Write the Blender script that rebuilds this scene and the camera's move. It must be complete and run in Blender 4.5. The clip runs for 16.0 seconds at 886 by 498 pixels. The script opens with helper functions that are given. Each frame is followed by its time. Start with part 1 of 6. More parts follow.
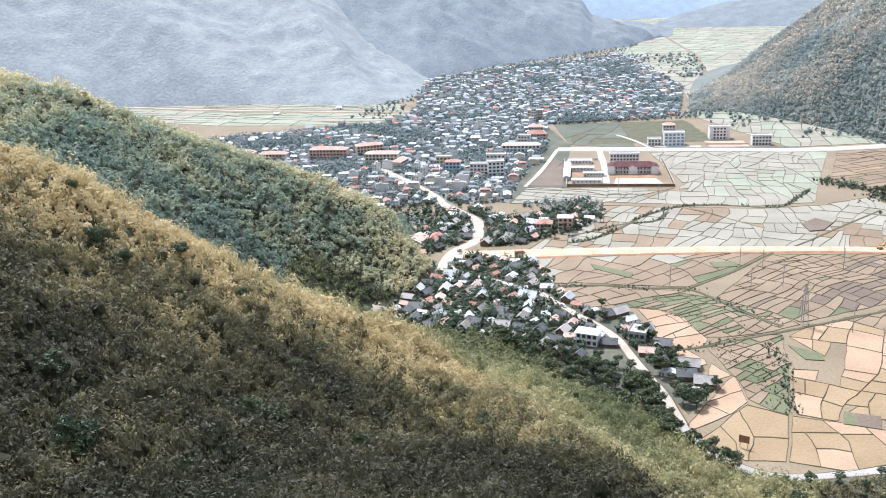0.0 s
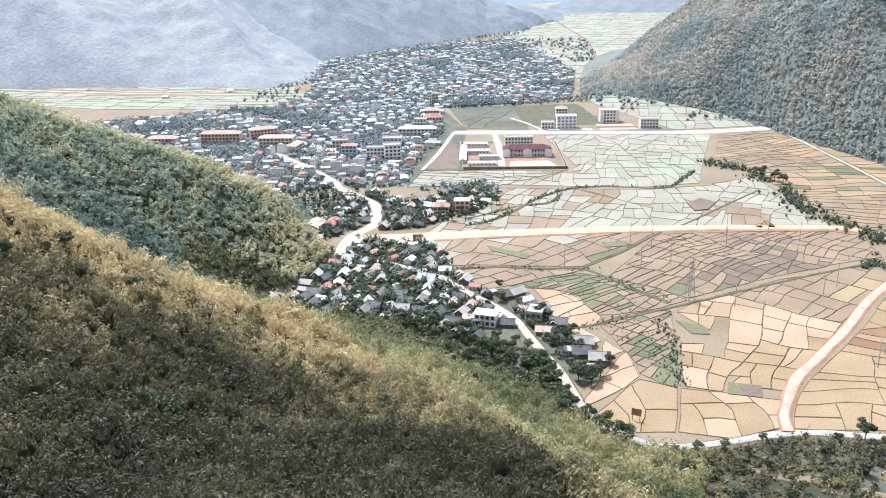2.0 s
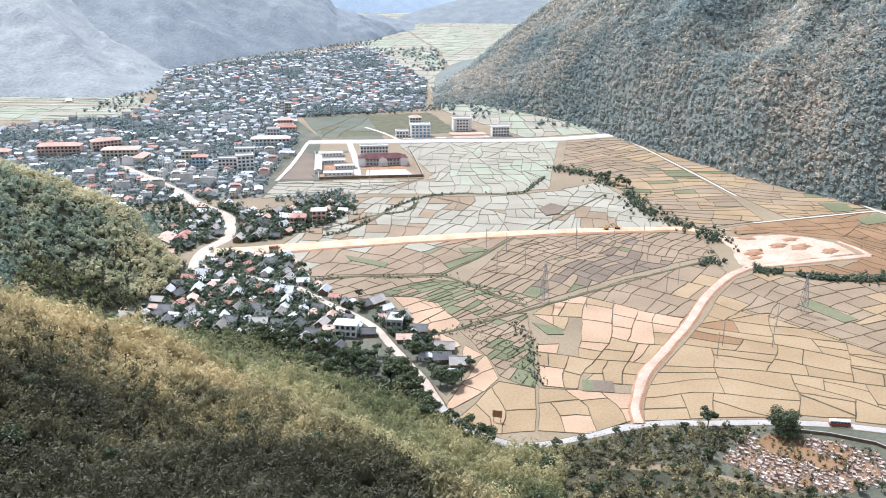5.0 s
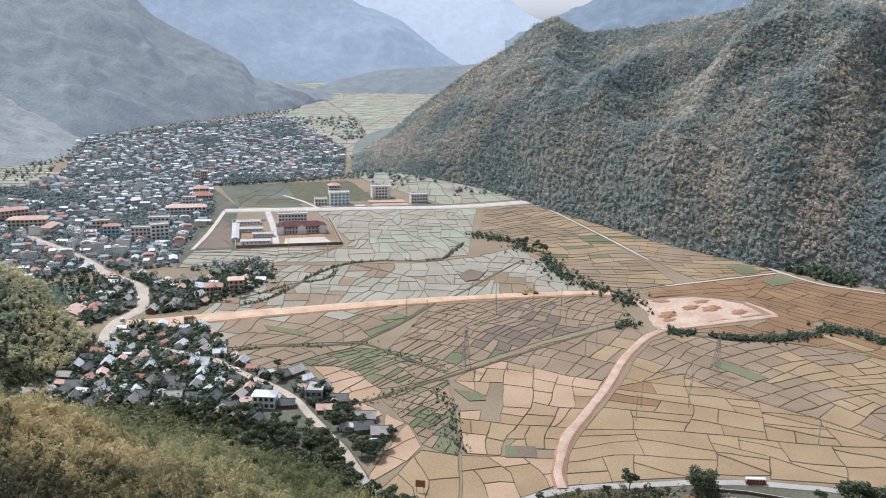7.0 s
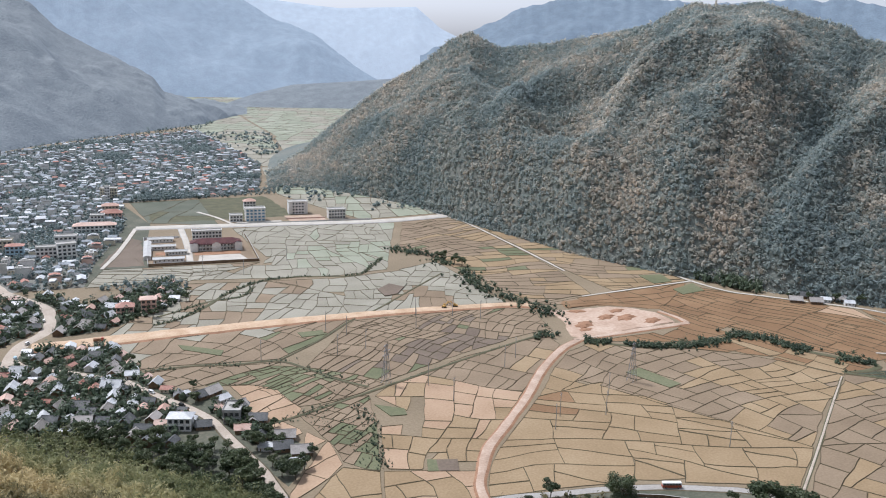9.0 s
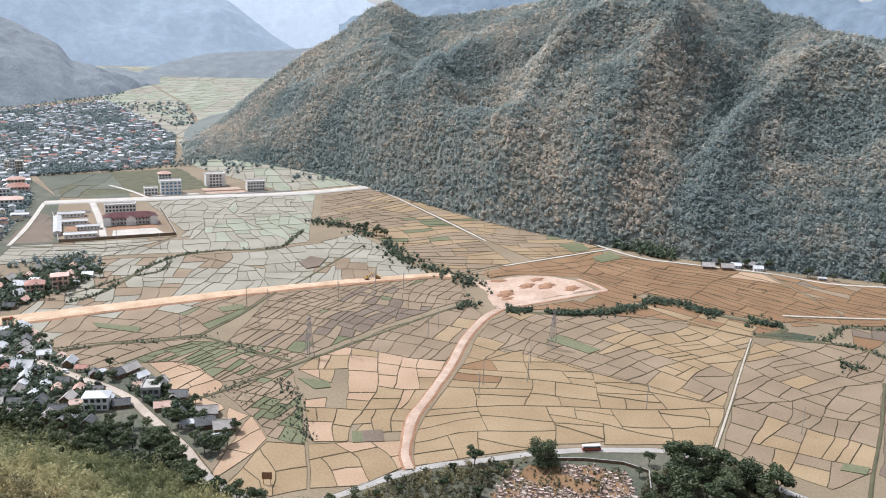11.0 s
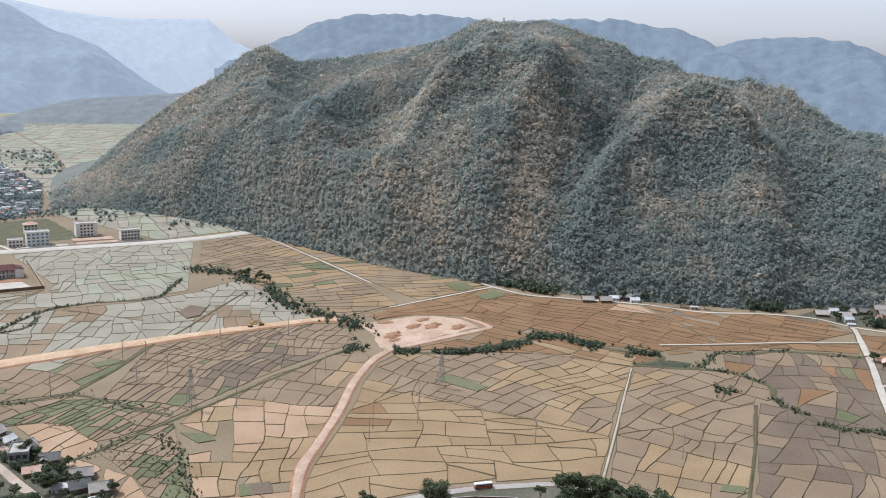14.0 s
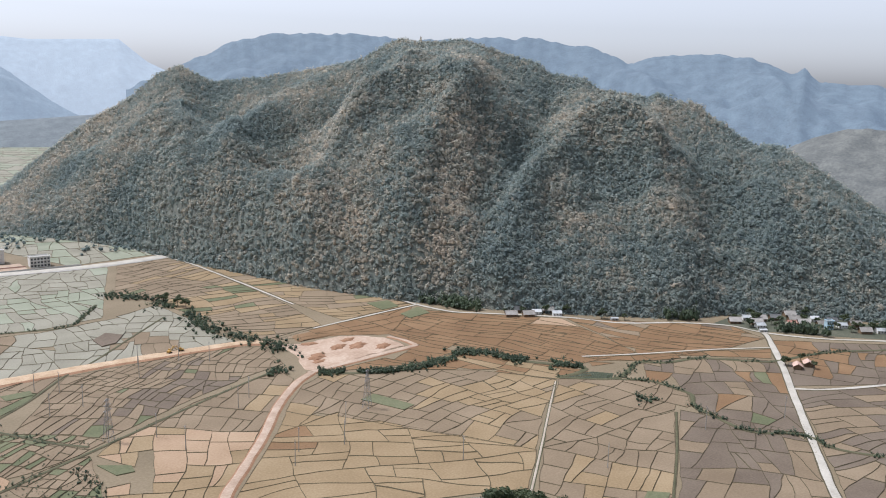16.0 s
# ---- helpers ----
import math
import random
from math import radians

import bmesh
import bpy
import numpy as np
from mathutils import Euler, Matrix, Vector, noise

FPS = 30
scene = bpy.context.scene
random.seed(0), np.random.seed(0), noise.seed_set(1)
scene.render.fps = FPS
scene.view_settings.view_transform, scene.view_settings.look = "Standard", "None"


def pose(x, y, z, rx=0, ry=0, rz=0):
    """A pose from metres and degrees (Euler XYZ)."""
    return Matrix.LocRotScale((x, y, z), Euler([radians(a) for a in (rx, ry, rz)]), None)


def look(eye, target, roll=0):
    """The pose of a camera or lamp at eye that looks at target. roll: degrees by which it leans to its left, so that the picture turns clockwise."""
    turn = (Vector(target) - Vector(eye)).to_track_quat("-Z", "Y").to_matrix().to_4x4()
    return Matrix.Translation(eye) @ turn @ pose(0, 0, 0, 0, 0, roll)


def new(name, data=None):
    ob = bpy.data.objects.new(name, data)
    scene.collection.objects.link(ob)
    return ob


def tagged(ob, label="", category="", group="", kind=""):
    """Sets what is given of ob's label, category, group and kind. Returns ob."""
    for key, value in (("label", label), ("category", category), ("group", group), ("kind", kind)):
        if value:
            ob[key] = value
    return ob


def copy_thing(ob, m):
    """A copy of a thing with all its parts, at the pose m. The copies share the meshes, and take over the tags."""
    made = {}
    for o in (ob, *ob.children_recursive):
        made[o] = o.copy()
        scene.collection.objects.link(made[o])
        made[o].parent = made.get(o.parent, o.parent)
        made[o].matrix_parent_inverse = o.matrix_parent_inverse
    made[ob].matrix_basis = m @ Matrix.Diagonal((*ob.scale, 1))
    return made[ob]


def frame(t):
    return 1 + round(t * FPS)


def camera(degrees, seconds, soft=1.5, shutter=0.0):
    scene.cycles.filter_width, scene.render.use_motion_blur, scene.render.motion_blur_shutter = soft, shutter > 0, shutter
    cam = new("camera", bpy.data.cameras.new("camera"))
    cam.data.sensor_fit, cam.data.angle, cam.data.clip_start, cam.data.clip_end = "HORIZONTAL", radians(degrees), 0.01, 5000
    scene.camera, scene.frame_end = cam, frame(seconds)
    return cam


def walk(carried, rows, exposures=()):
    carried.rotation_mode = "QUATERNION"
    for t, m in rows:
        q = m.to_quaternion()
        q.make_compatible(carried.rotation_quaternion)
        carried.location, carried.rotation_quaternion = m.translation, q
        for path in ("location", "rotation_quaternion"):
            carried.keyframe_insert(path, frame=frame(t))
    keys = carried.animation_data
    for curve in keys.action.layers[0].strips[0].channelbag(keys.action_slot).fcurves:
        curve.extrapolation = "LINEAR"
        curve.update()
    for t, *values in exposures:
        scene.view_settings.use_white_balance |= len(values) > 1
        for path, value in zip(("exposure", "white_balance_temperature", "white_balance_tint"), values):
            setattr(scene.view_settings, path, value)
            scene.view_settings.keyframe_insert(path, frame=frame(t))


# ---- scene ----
# ---------------------------------------------------------------- camera
# A lookout 200 m above the valley floor; the camera turns where it stands.
cam = camera(53.995, 16.0, soft=1.02)
EYE = 200.0
TURNS = [
    (0.0, 72.090, 2.197, -0.710), (0.5, 71.699, 2.118, -1.418), (1.0, 71.303, 1.871, -2.905),
    (1.5, 71.198, 1.543, -5.197), (2.0, 70.835, 1.030, -7.384), (2.5, 70.465, 0.917, -8.068),
    (3.0, 70.167, 0.454, -9.611), (3.2, 70.152, 0.368, -10.560), (5.3, 71.947, -0.647, -17.899),
    (5.5, 72.462, -0.852, -18.713), (6.0, 73.875, -0.786, -19.954), (6.5, 75.110, -0.662, -20.850),
    (7.0, 75.835, -1.072, -22.024), (7.5, 76.442, -1.254, -22.726), (8.0, 76.801, -1.363, -24.343),
    (8.5, 76.867, -1.312, -26.048), (9.0, 76.881, -1.385, -27.463), (11.5, 74.664, -1.634, -33.827),
    (12.0, 74.569, -1.145, -35.084), (12.5, 75.255, -1.244, -36.309), (13.0, 76.964, -1.534, -37.151),
    (13.5, 77.736, -1.852, -38.232), (14.0, 78.127, -1.785, -40.443), (14.5, 78.561, -1.719, -41.341),
    (15.0, 79.173, -1.895, -43.194), (15.5, 79.447, -1.338, -44.451), (16.0, 79.447, -1.314, -45.724),
]
EXPOSURES = [(0.0, 0.98, 5630, 15), (3.0, 1.10, 5630, 15), (5.5, 0.80, 5630, 15), (6.0, 0.52, 5630, 15), (6.5, 0.30, 5680, 15), (7.0, 0.30, 5730, 15), (9.0, 0.23, 5730, 15), (11.5, 0.53, 5830, 15), (12.5, 0.45, 5830, 15), (13.3, 0.24, 5830, 14), (16.0, 0.19, 5830, 14)]
walk(cam, [(t, pose(0, 0, EYE, rx, ry, rz)) for t, rx, ry, rz in TURNS], EXPOSURES)

# ---------------------------------------------------------------- light
SUN_AZ, SUN_EL = -28.0, 60.0  # degrees clockwise from +y; height
world = bpy.data.worlds.new("hazy_sky")
scene.world = world
world.use_nodes = True
wn = world.node_tree.nodes
sky = wn.new("ShaderNodeTexSky")
sky.sky_type = 'NISHITA'
sky.sun_disc = False
sky.sun_elevation, sky.sun_rotation = radians(SUN_EL), radians(SUN_AZ)
sky.air_density, sky.dust_density, sky.ozone_density = 1.0, 2.2, 1.5
sky.altitude = 300
wn["Background"].inputs["Strength"].default_value = 0.15
haze = wn.new("ShaderNodeHueSaturation")  # thin high haze whitens the sky
haze.inputs["Saturation"].default_value = 0.2
world.node_tree.links.new(sky.outputs[0], haze.inputs["Color"])
world.node_tree.links.new(haze.outputs[0], wn["Background"].inputs["Color"])
sun = new("sun", bpy.data.lights.new("sun", 'SUN'))
sun.data.energy, sun.data.angle, sun.data.color = 3.4, radians(0.8), (1.0, 0.95, 0.87)
_a, _e = radians(SUN_AZ), radians(SUN_EL)
sun.matrix_world = look((math.sin(_a) * math.cos(_e) * 900, math.cos(_a) * math.cos(_e) * 900, math.sin(_e) * 900), (0, 0, 0))


# ---------------------------------------------------------------- materials
def material(name, colours, scale=1.0, rough=0.85, bump=0.3, fine=8.0, island=0.0, objrand=0.0, metal=0.0, spec=0.3,
             glow=None, translucent=0.0, attr=None, stretch=(1, 1, 1), detail=6.0, spread=0.18, bump_dist=0.1, sheen=0.0):
    """Noise at two scales runs through a ramp of colours; island, objrand: lightness varied by piece."""
    m = bpy.data.materials.new(name)
    m.use_nodes = True
    nt = m.node_tree
    n, l = nt.nodes, nt.links
    b = n["Principled BSDF"]
    b.inputs["Roughness"].default_value = rough
    b.inputs["Metallic"].default_value = metal
    b.inputs["Specular IOR Level"].default_value = spec
    if sheen:  # pale bluish sheen that stands in for haze over foliage
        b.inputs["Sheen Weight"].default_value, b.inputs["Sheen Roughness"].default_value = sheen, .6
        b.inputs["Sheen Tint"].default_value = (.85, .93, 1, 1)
    geo = n.new("ShaderNodeNewGeometry")
    mp = n.new("ShaderNodeMapping")
    mp.inputs["Scale"].default_value = stretch
    l.new(geo.outputs["Position"], mp.inputs["Vector"])
    big = n.new("ShaderNodeTexNoise")
    big.inputs["Scale"].default_value, big.inputs["Detail"].default_value = scale, detail
    small = n.new("ShaderNodeTexNoise")
    small.inputs["Scale"].default_value, small.inputs["Detail"].default_value = scale * fine, 4.0
    l.new(mp.outputs[0], big.inputs["Vector"])
    l.new(mp.outputs[0], small.inputs["Vector"])
    mix = n.new("ShaderNodeMath")
    mix.operation = 'MULTIPLY_ADD'
    mix.inputs[1].default_value = 0.45
    l.new(small.outputs["Fac"], mix.inputs[0])
    half = n.new("ShaderNodeMath")
    half.operation = 'MULTIPLY_ADD'
    half.inputs[1].default_value, half.inputs[2].default_value = 0.55, 0.0
    l.new(big.outputs["Fac"], half.inputs[0])
    l.new(half.outputs[0], mix.inputs[2])
    fac = mix.outputs[0]

    def add(socket, amount, f):
        a = n.new("ShaderNodeMath")
        a.operation = 'MULTIPLY_ADD'
        a.inputs[1].default_value = amount
        c = n.new("ShaderNodeMath")
        c.operation = 'ADD'
        c.inputs[1].default_value = -amount / 2
        l.new(socket, a.inputs[0])
        l.new(f, a.inputs[2])
        l.new(a.outputs[0], c.inputs[0])
        return c.outputs[0]
    if island:
        fac = add(geo.outputs["Random Per Island"], island, fac)
    if objrand:
        fac = add(n.new("ShaderNodeObjectInfo").outputs["Random"], objrand, fac)
    if attr:
        at = n.new("ShaderNodeAttribute")
        at.attribute_name = "tint"
        fac = add(at.outputs["Fac"], attr, fac)
    ramp = n.new("ShaderNodeValToRGB")
    e = ramp.color_ramp.elements
    k = len(colours)
    for i, c in enumerate(colours):
        p = 0.5 + spread * (2 * i / max(1, k - 1) - 1)
        if i < 2:
            e[i].position, e[i].color = p, (*c, 1)
        else:
            e.new(p).color = (*c, 1)
    l.new(fac, ramp.inputs["Fac"])
    l.new(ramp.outputs[0], b.inputs["Base Color"])
    if bump:
        bp = n.new("ShaderNodeBump")
        bp.inputs["Strength"].default_value, bp.inputs["Distance"].default_value = bump, bump_dist
        l.new(small.outputs["Fac"], bp.inputs["Height"])
        l.new(bp.outputs[0], b.inputs["Normal"])
    if translucent:
        tr = n.new("ShaderNodeBsdfTranslucent")
        ms = n.new("ShaderNodeMixShader")
        ms.inputs[0].default_value = translucent
        l.new(ramp.outputs[0], tr.inputs["Color"])
        l.new(b.outputs[0], ms.inputs[1])
        l.new(tr.outputs[0], ms.inputs[2])
        l.new(ms.outputs[0], n["Material Output"].inputs["Surface"])
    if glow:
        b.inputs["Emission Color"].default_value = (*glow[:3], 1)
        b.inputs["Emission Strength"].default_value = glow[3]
    return m


M = {}
M["valley"] = material("valley_ground", [(.155, .122, .075), (.20, .158, .10), (.248, .198, .13)], 0.02, fine=30, bump=.5, bump_dist=.5)
M["bund"] = material("bund_grass", [(.05, .043, .024), (.085, .07, .04), (.13, .105, .06)], 0.06, fine=12, bump=.5)
PLOT = {
    "straw": [(.205, .145, .077), (.256, .185, .103), (.306, .23, .136)],
    "tan": [(.275, .186, .113), (.335, .233, .147), (.39, .282, .187)],
    "grey": [(.165, .122, .077), (.209, .157, .101), (.254, .195, .129)],
    "pale": [(.195, .182, .137), (.248, .234, .18), (.30, .286, .226)],
    "brown": [(.152, .088, .043), (.194, .115, .057), (.238, .149, .078)],
    "dark": [(.11, .083, .06), (.142, .11, .08), (.176, .14, .104)],
    "green": [(.088, .097, .05), (.122, .13, .068), (.16, .162, .094)],
    "meadow": [(.07, .08, .055), (.098, .106, .075), (.13, .135, .10)],
    # green of distant fields, paled and greyed to stand for haze
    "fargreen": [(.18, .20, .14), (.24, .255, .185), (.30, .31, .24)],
}
for key, cols in PLOT.items():
    M["plot_" + key] = material("paddy_" + key, cols, 0.03, fine=26, bump=.35, objrand=.12, spread=.17, bump_dist=.15)
    M["field_" + key] = material("paddy_far_" + key, cols, 0.03, fine=26, bump=.35, island=.12, spread=.17, bump_dist=.15)
M["dirt_road"] = material("ochre_dirt", [(.34, .225, .13), (.45, .325, .21), (.54, .42, .30)], 0.09, fine=9, bump=.4)
M["red_dirt"] = material("red_dirt", [(.29, .205, .145), (.39, .29, .215), (.48, .38, .295)], 0.09, fine=9, bump=.4)
M["red_bank"] = material("red_bank", [(.18, .095, .055), (.27, .15, .085), (.35, .21, .13)], 0.12, fine=9, bump=.6)
M["concrete_road"] = material("pale_concrete", [(.33, .305, .26), (.43, .40, .345), (.51, .48, .42)], 0.08, fine=10, bump=.2)
M["dusty_road"] = material("dusty_lane", [(.30, .25, .195), (.385, .33, .265), (.46, .40, .33)], 0.08, fine=10, bump=.2)
M["asphalt_grey"] = material("worn_asphalt", [(.24, .225, .20), (.31, .295, .265), (.37, .355, .325)], 0.08, fine=12, bump=.2)
M["garden"] = material("garden_ground", [(.05, .058, .038), (.085, .09, .062), (.14, .13, .095)], 0.04, fine=14, bump=.5)
M["bank_grass"] = material("bank_grass", [(.05, .055, .028), (.085, .085, .045), (.13, .115, .065)], 0.1, fine=10, bump=.6)
M["bare_earth"] = material("trampled_earth", [(.31, .215, .15), (.41, .30, .22), (.51, .405, .315)], 0.05, fine=9, bump=.4)
M["town_yard"] = material("dusty_yards", [(.10, .105, .09), (.16, .16, .138), (.24, .235, .205)], 0.05, fine=12, bump=.4)
# Soil colour is darkened to stand for shade under the bushes.
M["hill"] = material("shaded_hill_soil", [(.028, .032, .018), (.048, .048, .027), (.075, .066, .038)], 0.04, fine=14, bump=.8, bump_dist=.6)
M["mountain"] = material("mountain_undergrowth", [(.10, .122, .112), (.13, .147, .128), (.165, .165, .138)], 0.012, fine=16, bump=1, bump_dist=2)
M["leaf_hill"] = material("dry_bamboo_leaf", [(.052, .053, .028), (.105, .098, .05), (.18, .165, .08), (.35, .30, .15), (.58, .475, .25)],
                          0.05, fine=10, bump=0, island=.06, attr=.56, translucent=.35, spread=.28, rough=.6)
M["leaf_bamboo"] = material("green_bamboo_leaf", [(.105, .13, .06), (.195, .21, .095), (.31, .30, .145), (.46, .41, .21)], 0.05, fine=10, bump=0, island=.14, attr=.5,
                            translucent=.42, spread=.27, rough=.55)
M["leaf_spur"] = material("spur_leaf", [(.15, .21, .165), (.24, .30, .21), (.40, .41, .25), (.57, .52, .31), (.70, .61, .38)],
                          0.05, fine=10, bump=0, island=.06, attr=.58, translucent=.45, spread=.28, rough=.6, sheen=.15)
# Mountain leaf tones are lifted pale and blue-grey to imitate haze.
M["leaf_mountain"] = material("hazed_forest_leaf", [(.23, .287, .278), (.30, .347, .317), (.41, .402, .34), (.54, .485, .395), (.66, .575, .465)],
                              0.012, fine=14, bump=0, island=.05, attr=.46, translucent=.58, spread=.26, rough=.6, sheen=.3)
# Town leaves are paled and blued in place of distance haze.
M["leaf_town"] = material("hazed_town_leaf", [(.10, .142, .14), (.145, .195, .183), (.205, .255, .222)], 0.05, fine=10, bump=0, island=.2, attr=.3,
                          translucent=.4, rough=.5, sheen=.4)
M["leaf_garden"] = material("garden_tree_leaf", [(.042, .064, .04), (.075, .105, .064), (.13, .165, .098)], 0.05, fine=10, bump=0, island=.2, attr=.3, translucent=.35, rough=.5)
M["leaf_tree"] = material("tree_leaf", [(.038, .056, .028), (.07, .095, .045), (.125, .145, .075)], 0.3, fine=8, bump=0, island=.25, objrand=.25,
                          translucent=.3, rough=.5)
M["bark"] = material("bark", [(.06, .045, .03), (.11, .085, .06), (.17, .14, .10)], 1.0, fine=8, bump=.6, stretch=(1, 1, .2))
M["wall_white"] = material("limewashed_wall", [(.52, .50, .46), (.66, .65, .61), (.75, .74, .71)], 0.15, fine=8, objrand=.2, bump=.1)
M["wall_cream"] = material("cream_wall", [(.48, .42, .31), (.60, .54, .42), (.68, .63, .52)], 0.15, fine=8, objrand=.2, bump=.1)
M["wall_pink"] = material("pink_wall", [(.52, .33, .26), (.62, .42, .34), (.68, .50, .42)], 0.15, fine=8, objrand=.2, bump=.1)
M["wall_blue"] = material("pale_blue_wall", [(.30, .42, .50), (.40, .53, .60), (.48, .60, .66)], 0.15, fine=8, bump=.1)
M["wall_wood"] = material("brown_wood_wall", [(.10, .065, .04), (.17, .115, .07), (.24, .17, .11)], 0.4, fine=8, objrand=.2, stretch=(1, 1, .2))
M["wall_grey"] = material("grey_render_wall", [(.25, .25, .25), (.34, .34, .33), (.42, .42, .40)], 0.15, fine=8, objrand=.2, bump=.1)
M["roof_zinc"] = material("zinc_sheet", [(.34, .355, .36), (.45, .465, .465), (.58, .59, .585)], 0.2, fine=6, objrand=.25, rough=.45, spec=.5)
M["roof_pale"] = material("pale_sheet", [(.32, .32, .31), (.42, .42, .40), (.50, .50, .48)], 0.2, fine=8, objrand=.2)
M["roof_fibro"] = material("fibre_cement_sheet", [(.20, .225, .24), (.285, .31, .33), (.37, .395, .41)], 0.2, fine=8, objrand=.3)
M["roof_weathered"] = material("weathered_sheet", [(.21, .195, .175), (.30, .28, .255), (.40, .375, .345)], 0.2, fine=8, objrand=.35)
M["roof_dark"] = material("dark_tile", [(.07, .072, .072), (.115, .12, .12), (.17, .17, .165)], 0.2, fine=8, objrand=.3)
M["roof_red"] = material("red_tile", [(.25, .115, .085), (.34, .175, .135), (.42, .25, .20)], 0.2, fine=8, objrand=.25)
M["roof_salmon"] = material("salmon_tile", [(.42, .27, .21), (.52, .36, .29), (.58, .44, .37)], 0.2, fine=8, objrand=.25)
M["roof_maroon"] = material("maroon_tile", [(.06, .025, .028), (.095, .038, .038), (.13, .055, .05)], 0.2, fine=8)
M["glass"] = material("dark_window_glass", [(.03, .035, .04), (.05, .055, .06), (.07, .075, .08)], 0.3, rough=.15, spec=.6, bump=0)
M["glass_blue"] = material("blue_window_glass", [(.05, .14, .22), (.09, .20, .30), (.13, .26, .36)], 0.3, rough=.12, spec=.7, bump=0)
M["steel"] = material("galvanised_steel", [(.22, .22, .22), (.32, .32, .32), (.42, .42, .42)], 1.0, rough=.5, metal=.6, bump=0)
M["concrete"] = material("grey_concrete", [(.26, .25, .23), (.35, .34, .31), (.43, .42, .39)], 0.3, fine=9, bump=.2)
M["water"] = material("pond_water", [(.05, .06, .036), (.065, .075, .046), (.085, .092, .06)], 0.05, rough=.22, spec=.6, bump=.05)
M["tomb"] = material("limewashed_tomb", [(.24, .17, .13), (.36, .28, .23), (.60, .53, .46)], 0.3, fine=9, objrand=.3, island=.3)
M["truck_red"] = material("faded_red_paint", [(.28, .06, .035), (.36, .09, .05), (.42, .14, .09)], 0.5, rough=.4, bump=0)
M["truck_white"] = material("white_vehicle_paint", [(.6, .6, .58), (.7, .7, .68), (.78, .78, .76)], 0.5, rough=.35, bump=0)
M["truck_yellow"] = material("yellow_plant_paint", [(.38, .23, .06), (.46, .29, .09), (.52, .34, .12)], 0.5, rough=.4, bump=0)
M["rubber"] = material("rubber", [(.02, .02, .02), (.03, .03, .03), (.045, .045, .045)], 1.0, rough=.8)


def hazed_backdrop(name, base, glow, strength):
    """Distance beyond the valley: a plain backdrop, its haze painted as bluish surface glow."""
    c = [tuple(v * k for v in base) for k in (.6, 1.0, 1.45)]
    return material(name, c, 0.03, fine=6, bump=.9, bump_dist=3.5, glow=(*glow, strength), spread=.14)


M["far_a"] = hazed_backdrop("backdrop_left_slope", (.105, .11, .092), (.42, .475, .525), .33)
M["far_b"] = hazed_backdrop("backdrop_second_slope", (.08, .088, .082), (.40, .47, .54), .27)
M["far_c"] = hazed_backdrop("backdrop_range", (.06, .08, .09), (.48, .58, .69), .46)
M["far_d"] = hazed_backdrop("backdrop_pale_range", (.08, .10, .11), (.62, .70, .78), .62)
M["far_wood"] = hazed_backdrop("backdrop_brown_wood", (.10, .10, .085), (.36, .42, .48), .16)
M["far_e"] = hazed_backdrop("backdrop_right_range", (.06, .08, .09), (.34, .44, .56), .36)


# ---------------------------------------------------------------- mesh helpers
def mesh_object(name, verts, faces, mats, index=None, parent=None, smooth=False, tint=None):
    """One mesh object from arrays; faces: an (n, 3) or (n, 4) array or a list of polygons."""
    me = bpy.data.meshes.new(name)
    if isinstance(faces, np.ndarray):
        verts = np.asarray(verts, np.float32)
        k = faces.shape[1]
        me.vertices.add(len(verts))
        me.vertices.foreach_set("co", verts.ravel())
        me.loops.add(faces.size)
        me.loops.foreach_set("vertex_index", faces.astype(np.int32).ravel())
        me.polygons.add(len(faces))
        me.polygons.foreach_set("loop_start", np.arange(0, faces.size, k, dtype=np.int32))
        me.polygons.foreach_set("loop_total", np.full(len(faces), k, np.int32))
    else:
        me.from_pydata([tuple(map(float, v)) for v in verts], [], [list(map(int, f)) for f in faces])
    for m in (mats if isinstance(mats, (list, tuple)) else [mats]):
        me.materials.append(m)
    if index is not None:
        me.polygons.foreach_set("material_index", np.asarray(index, np.int32))
    if smooth:
        me.polygons.foreach_set("use_smooth", np.ones(len(me.polygons), bool))
    if tint is not None:
        me.attributes.new("tint", 'FLOAT', 'POINT').data.foreach_set("value", np.asarray(tint, np.float32))
    me.update(calc_edges=True)
    ob = new(name, me)
    if parent:
        ob.parent = parent
    return ob


def part(name, bm, mat, parent, label=""):
    """A bmesh as one mesh object under a thing or a part."""
    me = bpy.data.meshes.new(name)
    bm.to_mesh(me)
    bm.free()
    me.materials.append(mat)
    ob = new(name, me)
    ob.parent = parent
    return tagged(ob, label) if label else ob


def thing(name, m, label, category, group=""):
    ob = new(name)
    ob.empty_display_size = 0.5
    ob.matrix_world = m
    return tagged(ob, label, category, group)


def add_box(bm, x0, y0, z0, x1, y1, z1):
    v = [bm.verts.new(c) for c in ((x0, y0, z0), (x1, y0, z0), (x1, y1, z0), (x0, y1, z0), (x0, y0, z1), (x1, y0, z1), (x1, y1, z1), (x0, y1, z1))]
    for f in ((0, 3, 2, 1), (4, 5, 6, 7), (0, 1, 5, 4), (1, 2, 6, 5), (2, 3, 7, 6), (3, 0, 4, 7)):
        bm.faces.new([v[i] for i in f])
    return bm


def box(x0, y0, z0, x1, y1, z1):
    return add_box(bmesh.new(), x0, y0, z0, x1, y1, z1)


